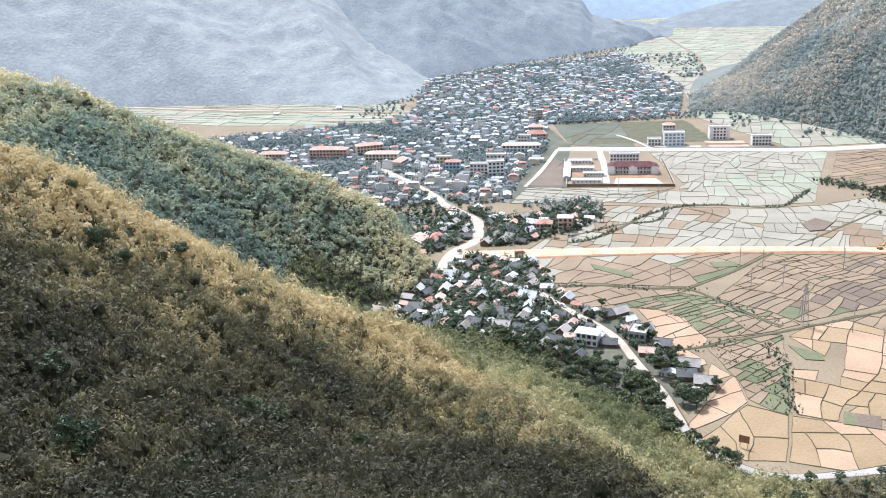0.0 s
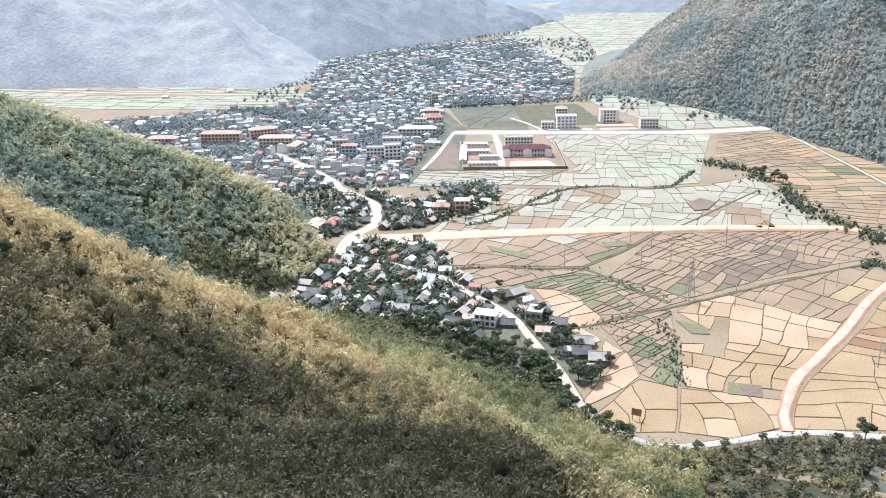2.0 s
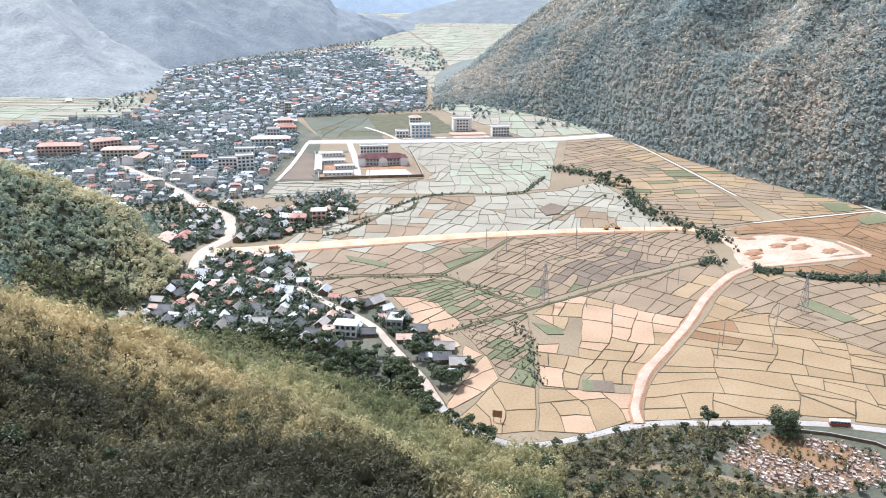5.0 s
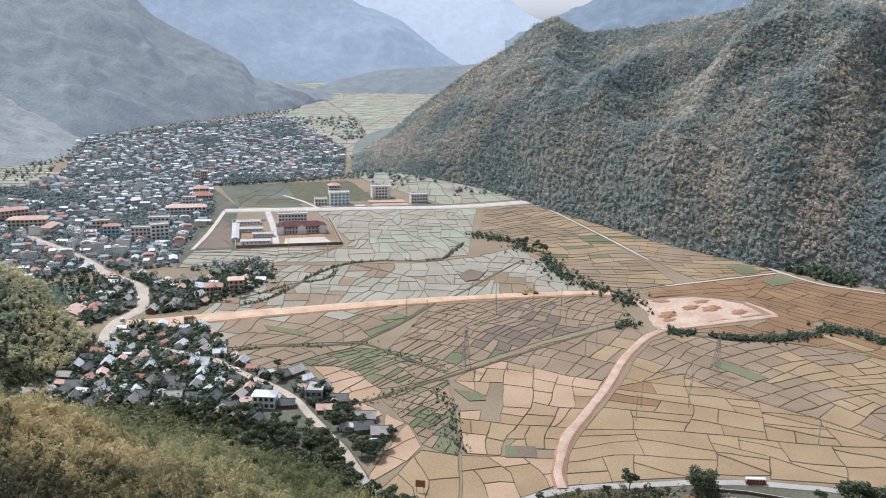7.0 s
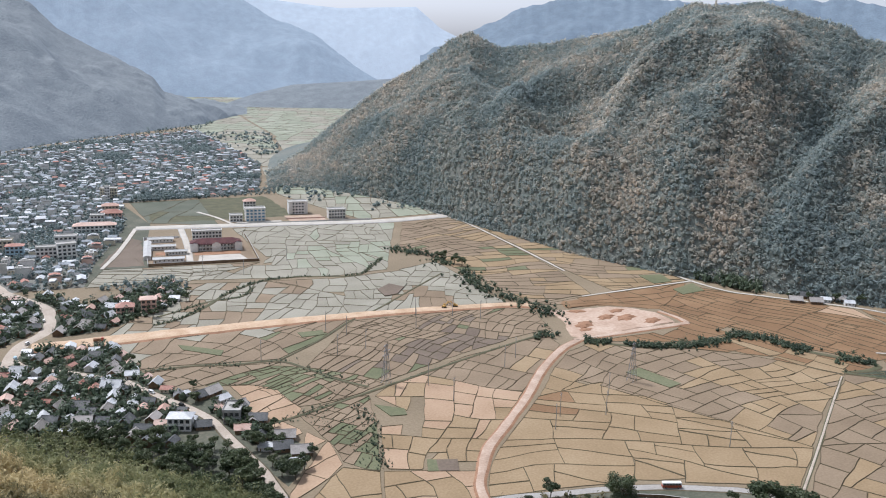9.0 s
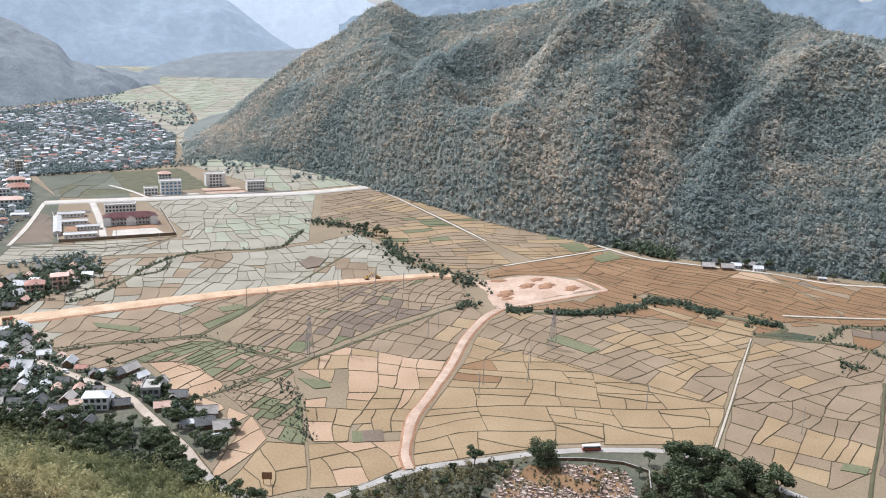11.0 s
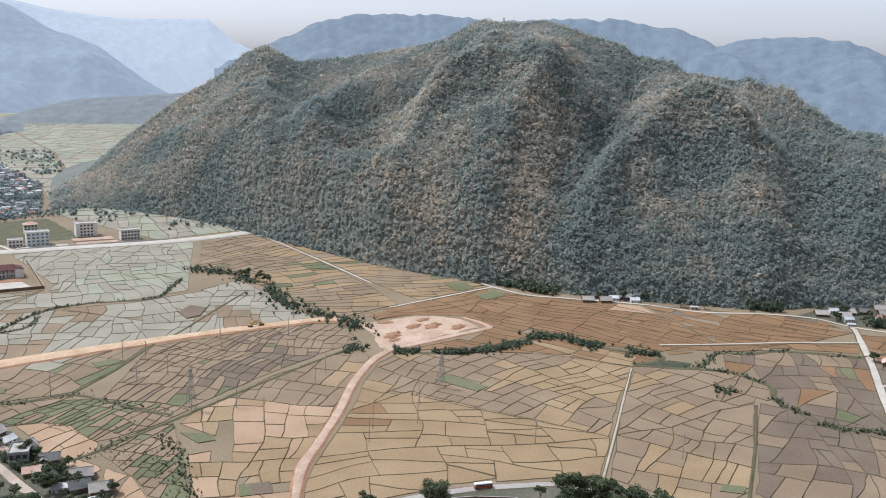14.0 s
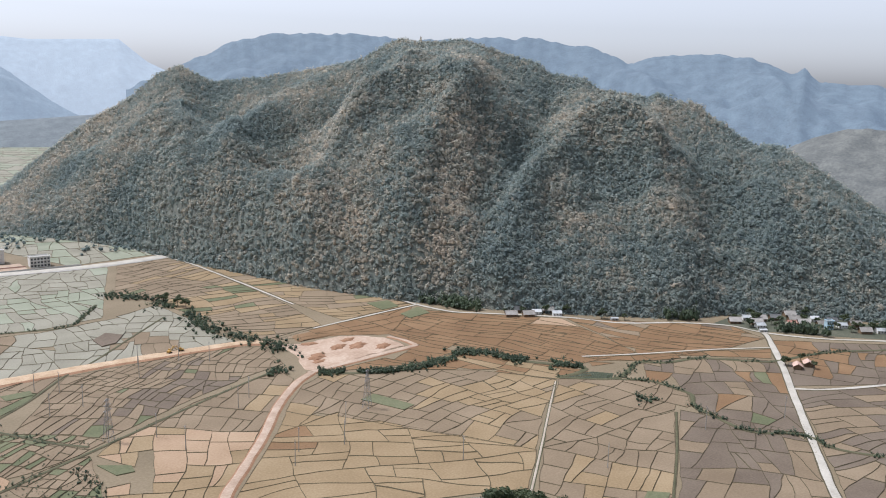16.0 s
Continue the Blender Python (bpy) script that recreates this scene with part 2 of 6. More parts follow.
def add_beam(bm, a, b, w):
    """A square bar of width w from a to b."""
    a, b = Vector(a), Vector(b)
    d = (b - a).normalized()
    s = d.cross(Vector((0, 0, 1)) if abs(d.z) < .9 else Vector((1, 0, 0))).normalized() * w / 2
    u = d.cross(s).normalized() * w / 2
    v = [bm.verts.new(p + i * s + j * u) for p in (a, b) for i, j in ((-1, -1), (1, -1), (1, 1), (-1, 1))]
    for f in ((0, 1, 2, 3), (7, 6, 5, 4), (0, 4, 5, 1), (1, 5, 6, 2), (2, 6, 7, 3), (3, 7, 4, 0)):
        bm.faces.new([v[i] for i in f])


def fbm(x, y, scale, octaves=4, seed=0.0):
    """Value noise on arrays, about -1 to 1."""
    out, amp, tot = np.zeros_like(x, dtype=float), 1.0, 0.0
    for o in range(octaves):
        f = 2.0 ** o / scale
        u, v = x * f + 17.3 * o + seed, y * f - 9.1 * o + 2.7 * seed
        iu, iv = np.floor(u), np.floor(v)
        fu, fv = u - iu, v - iv
        fu, fv = fu * fu * (3 - 2 * fu), fv * fv * (3 - 2 * fv)

        def h(a, b):
            s = np.sin(a * 127.1 + b * 311.7 + o * 13.7) * 43758.5453
            return s - np.floor(s)
        n = (h(iu, iv) * (1 - fu) + h(iu + 1, iv) * fu) * (1 - fv) + (h(iu, iv + 1) * (1 - fu) + h(iu + 1, iv + 1) * fu) * fv
        out += amp * (2 * n - 1)
        tot += amp
        amp *= .5
    return out / tot * 1.6


def grid_faces(nu, nv):
    i = np.arange(nu * nv).reshape(nu, nv)
    return np.stack([i[:-1, :-1], i[1:, :-1], i[1:, 1:], i[:-1, 1:]], -1).reshape(-1, 4)


def along(points, step):
    """Points every so often along a smooth line, with its side vectors."""
    p = np.asarray(points, float)
    if len(p) > 2:
        q = []
        e = np.vstack([2 * p[0] - p[1], p, 2 * p[-1] - p[-2]])
        for i in range(1, len(e) - 2):
            t = np.linspace(0, 1, 8, endpoint=False)[:, None]
            a, b, c, d = e[i - 1:i + 3]
            q.append(.5 * (2 * b + (c - a) * t + (2 * a - 5 * b + 4 * c - d) * t ** 2 + (3 * b - a - 3 * c + d) * t ** 3))
        p = np.vstack(q + [p[-1:]])
    s = np.r_[0, np.cumsum(np.hypot(*np.diff(p, axis=0).T))]
    k = max(2, int(s[-1] / step) + 1)
    u = np.linspace(0, s[-1], k)
    xy = np.stack([np.interp(u, s, p[:, 0]), np.interp(u, s, p[:, 1])], 1)
    d = np.gradient(xy, axis=0)
    d /= np.maximum(np.hypot(*d.T), 1e-6)[:, None]
    return xy, np.stack([d[:, 1], -d[:, 0]], 1)


def ribbon(name, points, width, mats, z=.25, skirt=1.2, step=5, ragged=.25, label="", category="road", narrow=1.0):
    """A road or bank: a level top with sloping, slightly ragged shoulders."""
    xy, side = along(points, step)
    k = len(xy)
    w = width / 2 * (1 + ragged * fbm(np.arange(k) * step * 1.0, np.full(k, float(len(name))), 25, 3))
    w2 = width / 2 * (1 + ragged * fbm(np.arange(k) * step * 1.0, np.full(k, 50.0 + len(name)), 25, 3))
    fade = np.interp(np.arange(k), [0, k * .45, k - 1], [1, .5 + .5 * narrow, narrow])
    w, w2 = w * fade, w2 * fade
    rows = []
    for off, zz in ((-(w + skirt), 0 * w - .1), (-w, 0 * w + z), (-w * .35, 0 * w + z * 1.15), (w2 * .35, 0 * w + z * 1.15), (w2, 0 * w + z), (w2 + skirt, 0 * w - .1)):
        rows.append(np.column_stack([xy + side * off[:, None], zz]))
    v = np.stack(rows, 1).reshape(-1, 3)
    f = grid_faces(k, 6)
    idx = np.tile([1, 0, 0, 0, 1], k - 1)
    ob = mesh_object(name, v, f, mats, idx, smooth=False)
    return tagged(ob, label, category, kind="structure")


# ---------------------------------------------------------------- leaves and crowns
def tuft(rng, n, lobes, size, long=1.0, spread=1.0, flat=.8):
    """n leaf sprays round a few lobes of unit radius, as quads: (n, 4, 3)."""
    c = rng.normal(0, .38, (lobes, 3)) * [spread, spread, .6] + [0, 0, .75]
    d = rng.normal(0, 1, (n, 3))
    d /= np.linalg.norm(d, axis=1)[:, None]
    d[:, 2] = np.abs(d[:, 2]) * flat + d[:, 2] * (1 - flat)
    p = c[rng.integers(0, lobes, n)] + d * rng.uniform(.44, .64, (n, 1))
    p[:, 2] = np.maximum(p[:, 2], .05)
    nrm = d + [0, 0, .5] + rng.normal(0, .26, (n, 3))
    a = np.cross(nrm, rng.normal(0, 1, (n, 3)))
    a /= np.linalg.norm(a, axis=1)[:, None]
    b = np.cross(nrm, a)
    b /= np.linalg.norm(b, axis=1)[:, None]
    s = size * rng.uniform(.6, 1.3, (n, 1))
    a, b = a * s * long, b * s * .5
    return np.stack([p - a * .5, p + b * .6, p + a * .6, p - b * .6], 1)


ICO_V = np.array([(0, 0, -1), (.72, -.53, -.45), (-.28, -.85, -.45), (-.89, 0, -.45), (-.28, .85, -.45), (.72, .53, -.45),
                  (.28, -.85, .45), (-.72, -.53, .45), (-.72, .53, .45), (.28, .85, .45), (.89, 0, .45), (0, 0, 1)], float)
ICO_F = np.array([(0, 1, 2), (1, 0, 5), (0, 2, 3), (0, 3, 4), (0, 4, 5), (1, 5, 10), (2, 1, 6), (3, 2, 7), (4, 3, 8), (5, 4, 9),
                  (1, 10, 6), (2, 6, 7), (3, 7, 8), (4, 8, 9), (5, 9, 10), (6, 10, 11), (7, 6, 11), (8, 7, 11), (9, 8, 11), (10, 9, 11)])


def lobes(rng, k, size=.62, rough=.22, lift=.62, wide=.42, squash=.85):
    """k lumpy closed lobes side by side, as loose triangles: (20 k, 3, 3)."""
    out = []
    for i in range(k):
        v = ICO_V * (1 + rng.uniform(-rough, rough, (12, 1))) + rng.normal(0, .07, (12, 3))
        v = v * size * rng.uniform(.75, 1.2) * np.array([1, 1, squash]) + np.array([rng.normal(0, wide), rng.normal(0, wide), lift + rng.normal(0, .16)]) * (i > 0 or k > 1)
        if k == 1:
            v = v + [0, 0, lift]
        out.append(v[ICO_F])
    return np.vstack(out)


def knob(rng, size=.5, lift=.42):
    """One small lumpy core of eight triangles: (8, 3, 3)."""
    v = np.array([(1, 0, 0), (0, 1, 0), (-1, 0, 0), (0, -1, 0), (0, 0, 1), (0, 0, -1)], float) * size * rng.uniform(.75, 1.3, (6, 1)) + rng.normal(0, .06, (6, 3)) + [0, 0, lift]
    return v[np.array([(0, 1, 4), (1, 2, 4), (2, 3, 4), (3, 0, 4), (1, 0, 5), (2, 1, 5), (3, 2, 5), (0, 3, 5)])]


def leafy(q):
    """Leaf quads as triangles."""
    return np.concatenate([q[:, [0, 1, 2]], q[:, [0, 2, 3]]])


def scatter(name, places, radius, height, tint, mat, protos, label, category, kind="stuff", seed=1):
    """One mesh of many crowns: a prototype of triangles is turned, scaled and set down at every place."""
    rng = np.random.default_rng(seed)
    V, T = [], []
    at, r, h, tint = np.asarray(places, float), np.asarray(radius, float), np.asarray(height, float), np.asarray(tint, float)
    pick, a = rng.integers(0, len(protos), len(at)), rng.uniform(0, 6.283, len(at))
    for k, q in enumerate(protos):
        i = pick == k
        if not i.any():
            continue
        q = q.reshape(1, -1, 3)
        ca, sa = np.cos(a[i])[:, None], np.sin(a[i])[:, None]
        x = (q[..., 0] * ca - q[..., 1] * sa) * r[i][:, None] + at[i, :1]
        y = (q[..., 0] * sa + q[..., 1] * ca) * r[i][:, None] + at[i, 1:2]
        z = q[..., 2] * h[i][:, None] + at[i, 2:]
        V.append(np.stack([x, y, z], -1).reshape(-1, 3))
        T.append(np.repeat(tint[i], q.shape[1]))
    V = np.vstack(V)
    F = np.arange(len(V)).reshape(-1, 3)
    return tagged(mesh_object(name, V, F, mat, tint=np.concatenate(T)), label, category, kind=kind)


def spaced(rng, xy, gap):
    """Thin out points so that none is nearer to another than about the gap."""
    cell = {}
    keep = []
    g = np.broadcast_to(gap, (len(xy),))
    for i, (x, y) in enumerate(xy):
        k = (int(x // 12), int(y // 12))
        ok = True
        for a in (-1, 0, 1):
            for b in (-1, 0, 1):
                for j in cell.get((k[0] + a, k[1] + b), ()):
                    if (xy[j, 0] - x) ** 2 + (xy[j, 1] - y) ** 2 < g[i] ** 2:
                        ok = False
        if ok:
            cell.setdefault(k, []).append(i)
            keep.append(i)
    return np.array(keep, int)


def thinned(xy, cell):
    """One point kept in every square cell."""
    k = np.floor(xy[:, 0] / cell) * 100003 + np.floor(xy[:, 1] / cell)
    return np.sort(np.unique(k, return_index=True)[1])


def inside(poly, x, y):
    poly = np.asarray(poly, float)
    r = np.zeros(np.shape(x), bool)
    x0, y0 = poly[-1]
    for x1, y1 in poly:
        c = (y1 > y) != (y0 > y)
        r ^= c & (x < (x0 - x1) * (y - y1) / ((y0 - y1) + 1e-12) + x1)
        x0, y0 = x1, y1
    return r


def near_line(points, x, y, d):
    p, _ = along(points, 4)
    r = np.zeros(np.shape(x), bool)
    for a in p:
        r |= (x - a[0]) ** 2 + (y - a[1]) ** 2 < d * d
    return r


# ---------------------------------------------------------------- ground and roads
n_ring, n_seg = 40, 96
rr = np.r_[0.5, np.geomspace(60, 4900, n_ring - 1)]
aa = np.linspace(0, 2 * np.pi, n_seg + 1)
gv = np.stack([np.outer(rr, np.sin(aa)), np.outer(rr, np.cos(aa)), np.zeros((n_ring, n_seg + 1))], -1).reshape(-1, 3)
ground = tagged(mesh_object("ground", gv, grid_faces(n_ring, n_seg + 1)[:, ::-1], M["valley"]), "dry grassy valley floor between the mountains", "ground", kind="structure")

NEAR_ROAD = [(61, 519), (79, 480), (93, 449), (98, 416), (103, 377), (104, 347), (110, 325), (118, 312), (128, 304), (141, 302), (157, 303), (178, 305),
             (197, 304), (217, 298), (243, 291), (267, 282), (288, 271), (306, 258), (318, 230), (326, 197), (335, 180), (345, 150), (350, 100), (340, 20)]
VILLAGE_ROAD = [(-60, 900), (-11, 792), (2, 749), (23, 708), (30, 681), (25, 637), (10, 614), (2, 592), (-2, 570)]
VILLAGE_LINK = [(2, 588), (10, 568), (35, 545), (61, 519)]
BIG_ROAD = [(14, 603), (76, 598), (142, 595), (232, 587), (298, 577), (356, 565), (377, 551)]
RED_ROAD = [(186, 306), (190, 318), (198, 330), (213, 350), (237, 371), (269, 400), (301, 432), (334, 459), (359, 472)]
PAD_ARM = [(356, 472), (397, 472), (430, 471), (459, 470)]
PAD_ARM_2 = [(459, 470), (461, 485), (459, 503)]
RIGHT_ROAD = [(705, 300), (693, 290), (615, 243), (581, 224), (494, 174), (436, 140), (380, 100)]
RIGHT_BRANCH = [(582, 226), (599, 208), (641, 182), (720, 140)]
RIGHT_PATH = [(668, 278), (623, 310), (573, 340), (534, 366)]
PATH_A = [(473, 345), (422, 312), (370, 278), (328, 251)]
PATH_B = [(483, 257), (427, 225), (374, 197), (340, 178)]
FOOT_ROAD = [(469, 1180), (480, 962), (483, 915), (491, 866), (505, 796), (514, 726), (530, 654), (549, 601), (550, 562), (556, 525), (575, 500), (619, 444),
             (641, 400), (680, 367), (706, 332), (708, 300), (726, 261), (761, 220), (820, 150)]
FAR_ROAD = [(134, 968), (186, 958), (275, 938), (362, 918), (417, 912), (486, 916)]
MTN_PATH = [(488, 900), (486, 850), (475, 733), (464, 638)]
PAD_PATH = [(428, 562), (470, 563), (552, 564)]
LEFT_PLAIN_ROAD = [(-620, 1500), (-300, 1360), (-44, 1290), (60, 1280)]
TOWN_LANE = [(80, 800), (105, 870), (134, 968)]

STREAM_1 = [(95, 621), (115, 630), (139, 653), (162, 681), (195, 707), (227, 711), (251, 704), (281, 696), (309, 725), (329, 751)]
STREAM_1B = [(100, 640), (119, 650), (142, 664), (171, 670), (188, 694)]
HEDGE_1 = [(351, 781), (372, 722), (372, 654), (362, 608), (375, 550), (361, 502), (329, 488)]
STREAM_2 = [(361, 468), (387, 446), (426, 429), (473, 433), (486, 415), (492, 387), (513, 351), (497, 345), (480, 350)]
STREAM_3 = [(480, 349), (507, 321), (535, 324), (553, 329), (570, 314), (599, 302), (622, 272), (635, 260), (688, 242), (734, 211)]
STREAM_4 = [(507, 320), (523, 300), (522, 278), (519, 266), (501, 254), (493, 234), (487, 209), (506, 186), (499, 164), (508, 140)]
DIAG_PATH = [(113, 424), (139, 429), (157, 435), (176, 441), (198, 448), (228, 458), (267, 471), (316, 486), (340, 492)]
DITCH = [(75, 531), (103, 529), (127, 521), (154, 516), (166, 496), (178, 470), (190, 452)]
DIAG_FAR = [(154, 516), (192, 544), (230, 578), (258, 596), (308, 637), (354, 674)]

ribbon("road_near", NEAR_ROAD, 4.6, [M["asphalt_grey"], M["bund"]], label="grey paved valley road along the hill foot")
ribbon("road_village", VILLAGE_ROAD, 7.0, [M["dusty_road"], M["dusty_road"]], label="pale dusty main street through the village")
ribbon("road_village_link", VILLAGE_LINK, 3.6, [M["dusty_road"], M["bund"]], z=.28, label="narrow lane between the village houses")
ribbon("road_village_east", NEAR_ROAD[:6], 4.8, [M["dusty_road"], M["bund"]], z=.31, label="pale concrete lane past the village houses")
ribbon("road_dirt", BIG_ROAD, 17.0, [M["dirt_road"], M["red_bank"]], z=.9, skirt=2.6, narrow=.5, label="broad unfinished ochre dirt road embankment")
ribbon("road_red_dirt", RED_ROAD, 4.4, [M["red_dirt"], M["red_bank"]], z=.7, skirt=1.6, label="raised red dirt track through the paddies")
ribbon("road_red_arm", PAD_ARM, 5.0, [M["red_dirt"], M["red_bank"]], z=.7, skirt=1.2, label="red dirt track beside the building plot")
ribbon("road_red_arm_end", PAD_ARM_2, 4.0, [M["red_dirt"], M["red_bank"]], z=.72, skirt=1.2, label="short spur of red dirt track")
ribbon("road_right", RIGHT_ROAD, 4.5, [M["concrete_road"], M["bund"]], z=.4, label="straight pale concrete lane across the paddies")
ribbon("road_right_branch", RIGHT_BRANCH, 3.0, [M["concrete_road"], M["bund"]], z=.36, label="narrow pale concrete branch lane")
ribbon("path_right", RIGHT_PATH, 2.0, [M["concrete_road"], M["bund"]], z=.36, label="narrow pale field path")
ribbon("path_field", PATH_A, 1.1, [M["dusty_road"], M["bank_grass"]], z=.3, skirt=.8, label="straight earthen field path")
ribbon("path_field_second", PATH_B, 1.0, [M["bank_grass"], M["bund"]], z=.3, skirt=.8, label="straight grassy field path")
ribbon("road_foot", FOOT_ROAD, 3.2, [M["concrete_road"], M["bund"]], z=.3, label="narrow lane along the mountain foot")
ribbon("road_far", FAR_ROAD, 15.0, [M["concrete_road"], M["concrete"]], z=.8, skirt=2, ragged=.08, label="wide new pale concrete road on a low bank")
ribbon("path_mountain", MTN_PATH, 2.2, [M["concrete_road"], M["bund"]], z=.3, label="narrow pale path beside the fields")
ribbon("path_plot", PAD_PATH, 2.4, [M["concrete_road"], M["bund"]], z=.3, label="pale path to the mountain foot")
ribbon("road_left_plain", LEFT_PLAIN_ROAD, 5.0, [M["concrete_road"], M["bund"]], z=.4, label="pale road across the far left plain")
ribbon("lane_town", TOWN_LANE, 4.0, [M["concrete_road"], M["bund"]], z=.3, label="pale lane at the edge of the town")

WATER_LINES = (("ditch_bank", STREAM_1, 2.6, "overgrown dark bank of the winding stream"), ("ditch_bank", STREAM_1B, 2.2, "overgrown dark bank of a side ditch"), ("ditch_bank", STREAM_3, 3.2, "grassy dark bank of the stream"),
               ("ditch_bank", STREAM_4, 2.6, "grassy dark bank of a narrow ditch"), ("ditch_bank", STREAM_2, 4.0, "bushy dark bank of the stream below the plot"), ("field_path", DIAG_PATH, 1.6, "grassy path on a bund across the paddies"),
               ("ditch_bank", DITCH, 1.8, "weedy ditch between the paddies"), ("field_path", DIAG_FAR, 1.3, "long straight bund across the paddies"))
for name, line, wide, label in WATER_LINES:
    ribbon(name, line, wide, [M["bank_grass"], M["bund"]], z=.42, skirt=.8, step=4, ragged=.4, label=label, category="bank")

# cleared building plot of bare earth with darker heaps
PAD = [(376, 545), (392, 535), (432, 529), (448, 514), (456, 500), (452, 476), (397, 474), (362, 474), (358, 480), (371, 505), (377, 525)]


def blob_sheet(name, poly, mat, z, label, category, rough=3.0, kind="structure"):
    p = np.asarray(poly + poly[:1], float)
    s = np.r_[0, np.cumsum(np.hypot(*np.diff(p, axis=0).T))]
    u = np.linspace(0, s[-1], max(12, int(s[-1] / 3)), endpoint=False)
    x, y = np.interp(u, s, p[:, 0]), np.interp(u, s, p[:, 1])
    x, y = x + rough * fbm(x, y, 9, 3, 3.1), y + rough * fbm(x, y, 9, 3, 8.4)
    c = (x.mean(), y.mean())
    k = len(x)
    v = [(c[0], c[1], z)] + [(c[0] + (a - c[0]) * .97, c[1] + (b - c[1]) * .97, z) for a, b in zip(x, y)] + [(a, b, -.1) for a, b in zip(x, y)]
    f = [(0, 1 + i, 1 + (i + 1) % k) for i in range(k)] + [(1 + i, 1 + k + i, 1 + k + (i + 1) % k, 1 + (i + 1) % k) for i in range(k)]
    return tagged(mesh_object(name, v, f, mat), label, category, kind=kind)


blob_sheet("building_plot", PAD, M["bare_earth"], .55, "cleared plot of bare pink earth", "bare ground", 2.0)

blob_sheet("plot_rough_ground", [(395, 540), (432, 533), (452, 518), (470, 506), (476, 530), (440, 556), (400, 556)], M["field_brown"], .2, "rough brown grass beside the cleared plot", "rough grass", 3.0)
blob_sheet("pale_mound", [(281, 656), (300, 676), (313, 672), (311, 655), (296, 640)], M["field_pale"], .9, "low pale mound of spoil among the paddies", "mound", 2.0)
blob_sheet("football_field", [(152, 988), (318, 978), (322, 1125), (165, 1128)], M["bank_grass"], .06, "rough green playing field beside the town", "playing field", 3.0)
blob_sheet("brown_lot", [(78, 806), (116, 798), (131, 905), (121, 922), (100, 870)], M["field_dark"], .06, "bare brown lot beside the school", "bare ground", 2.0)
blob_sheet("pond", [(-37, 685), (-16, 681), (-12, 700), (-14, 716), (-33, 722), (-40, 704)], M["water"], .08, "still green pond at the village edge", "pond", 2.0)

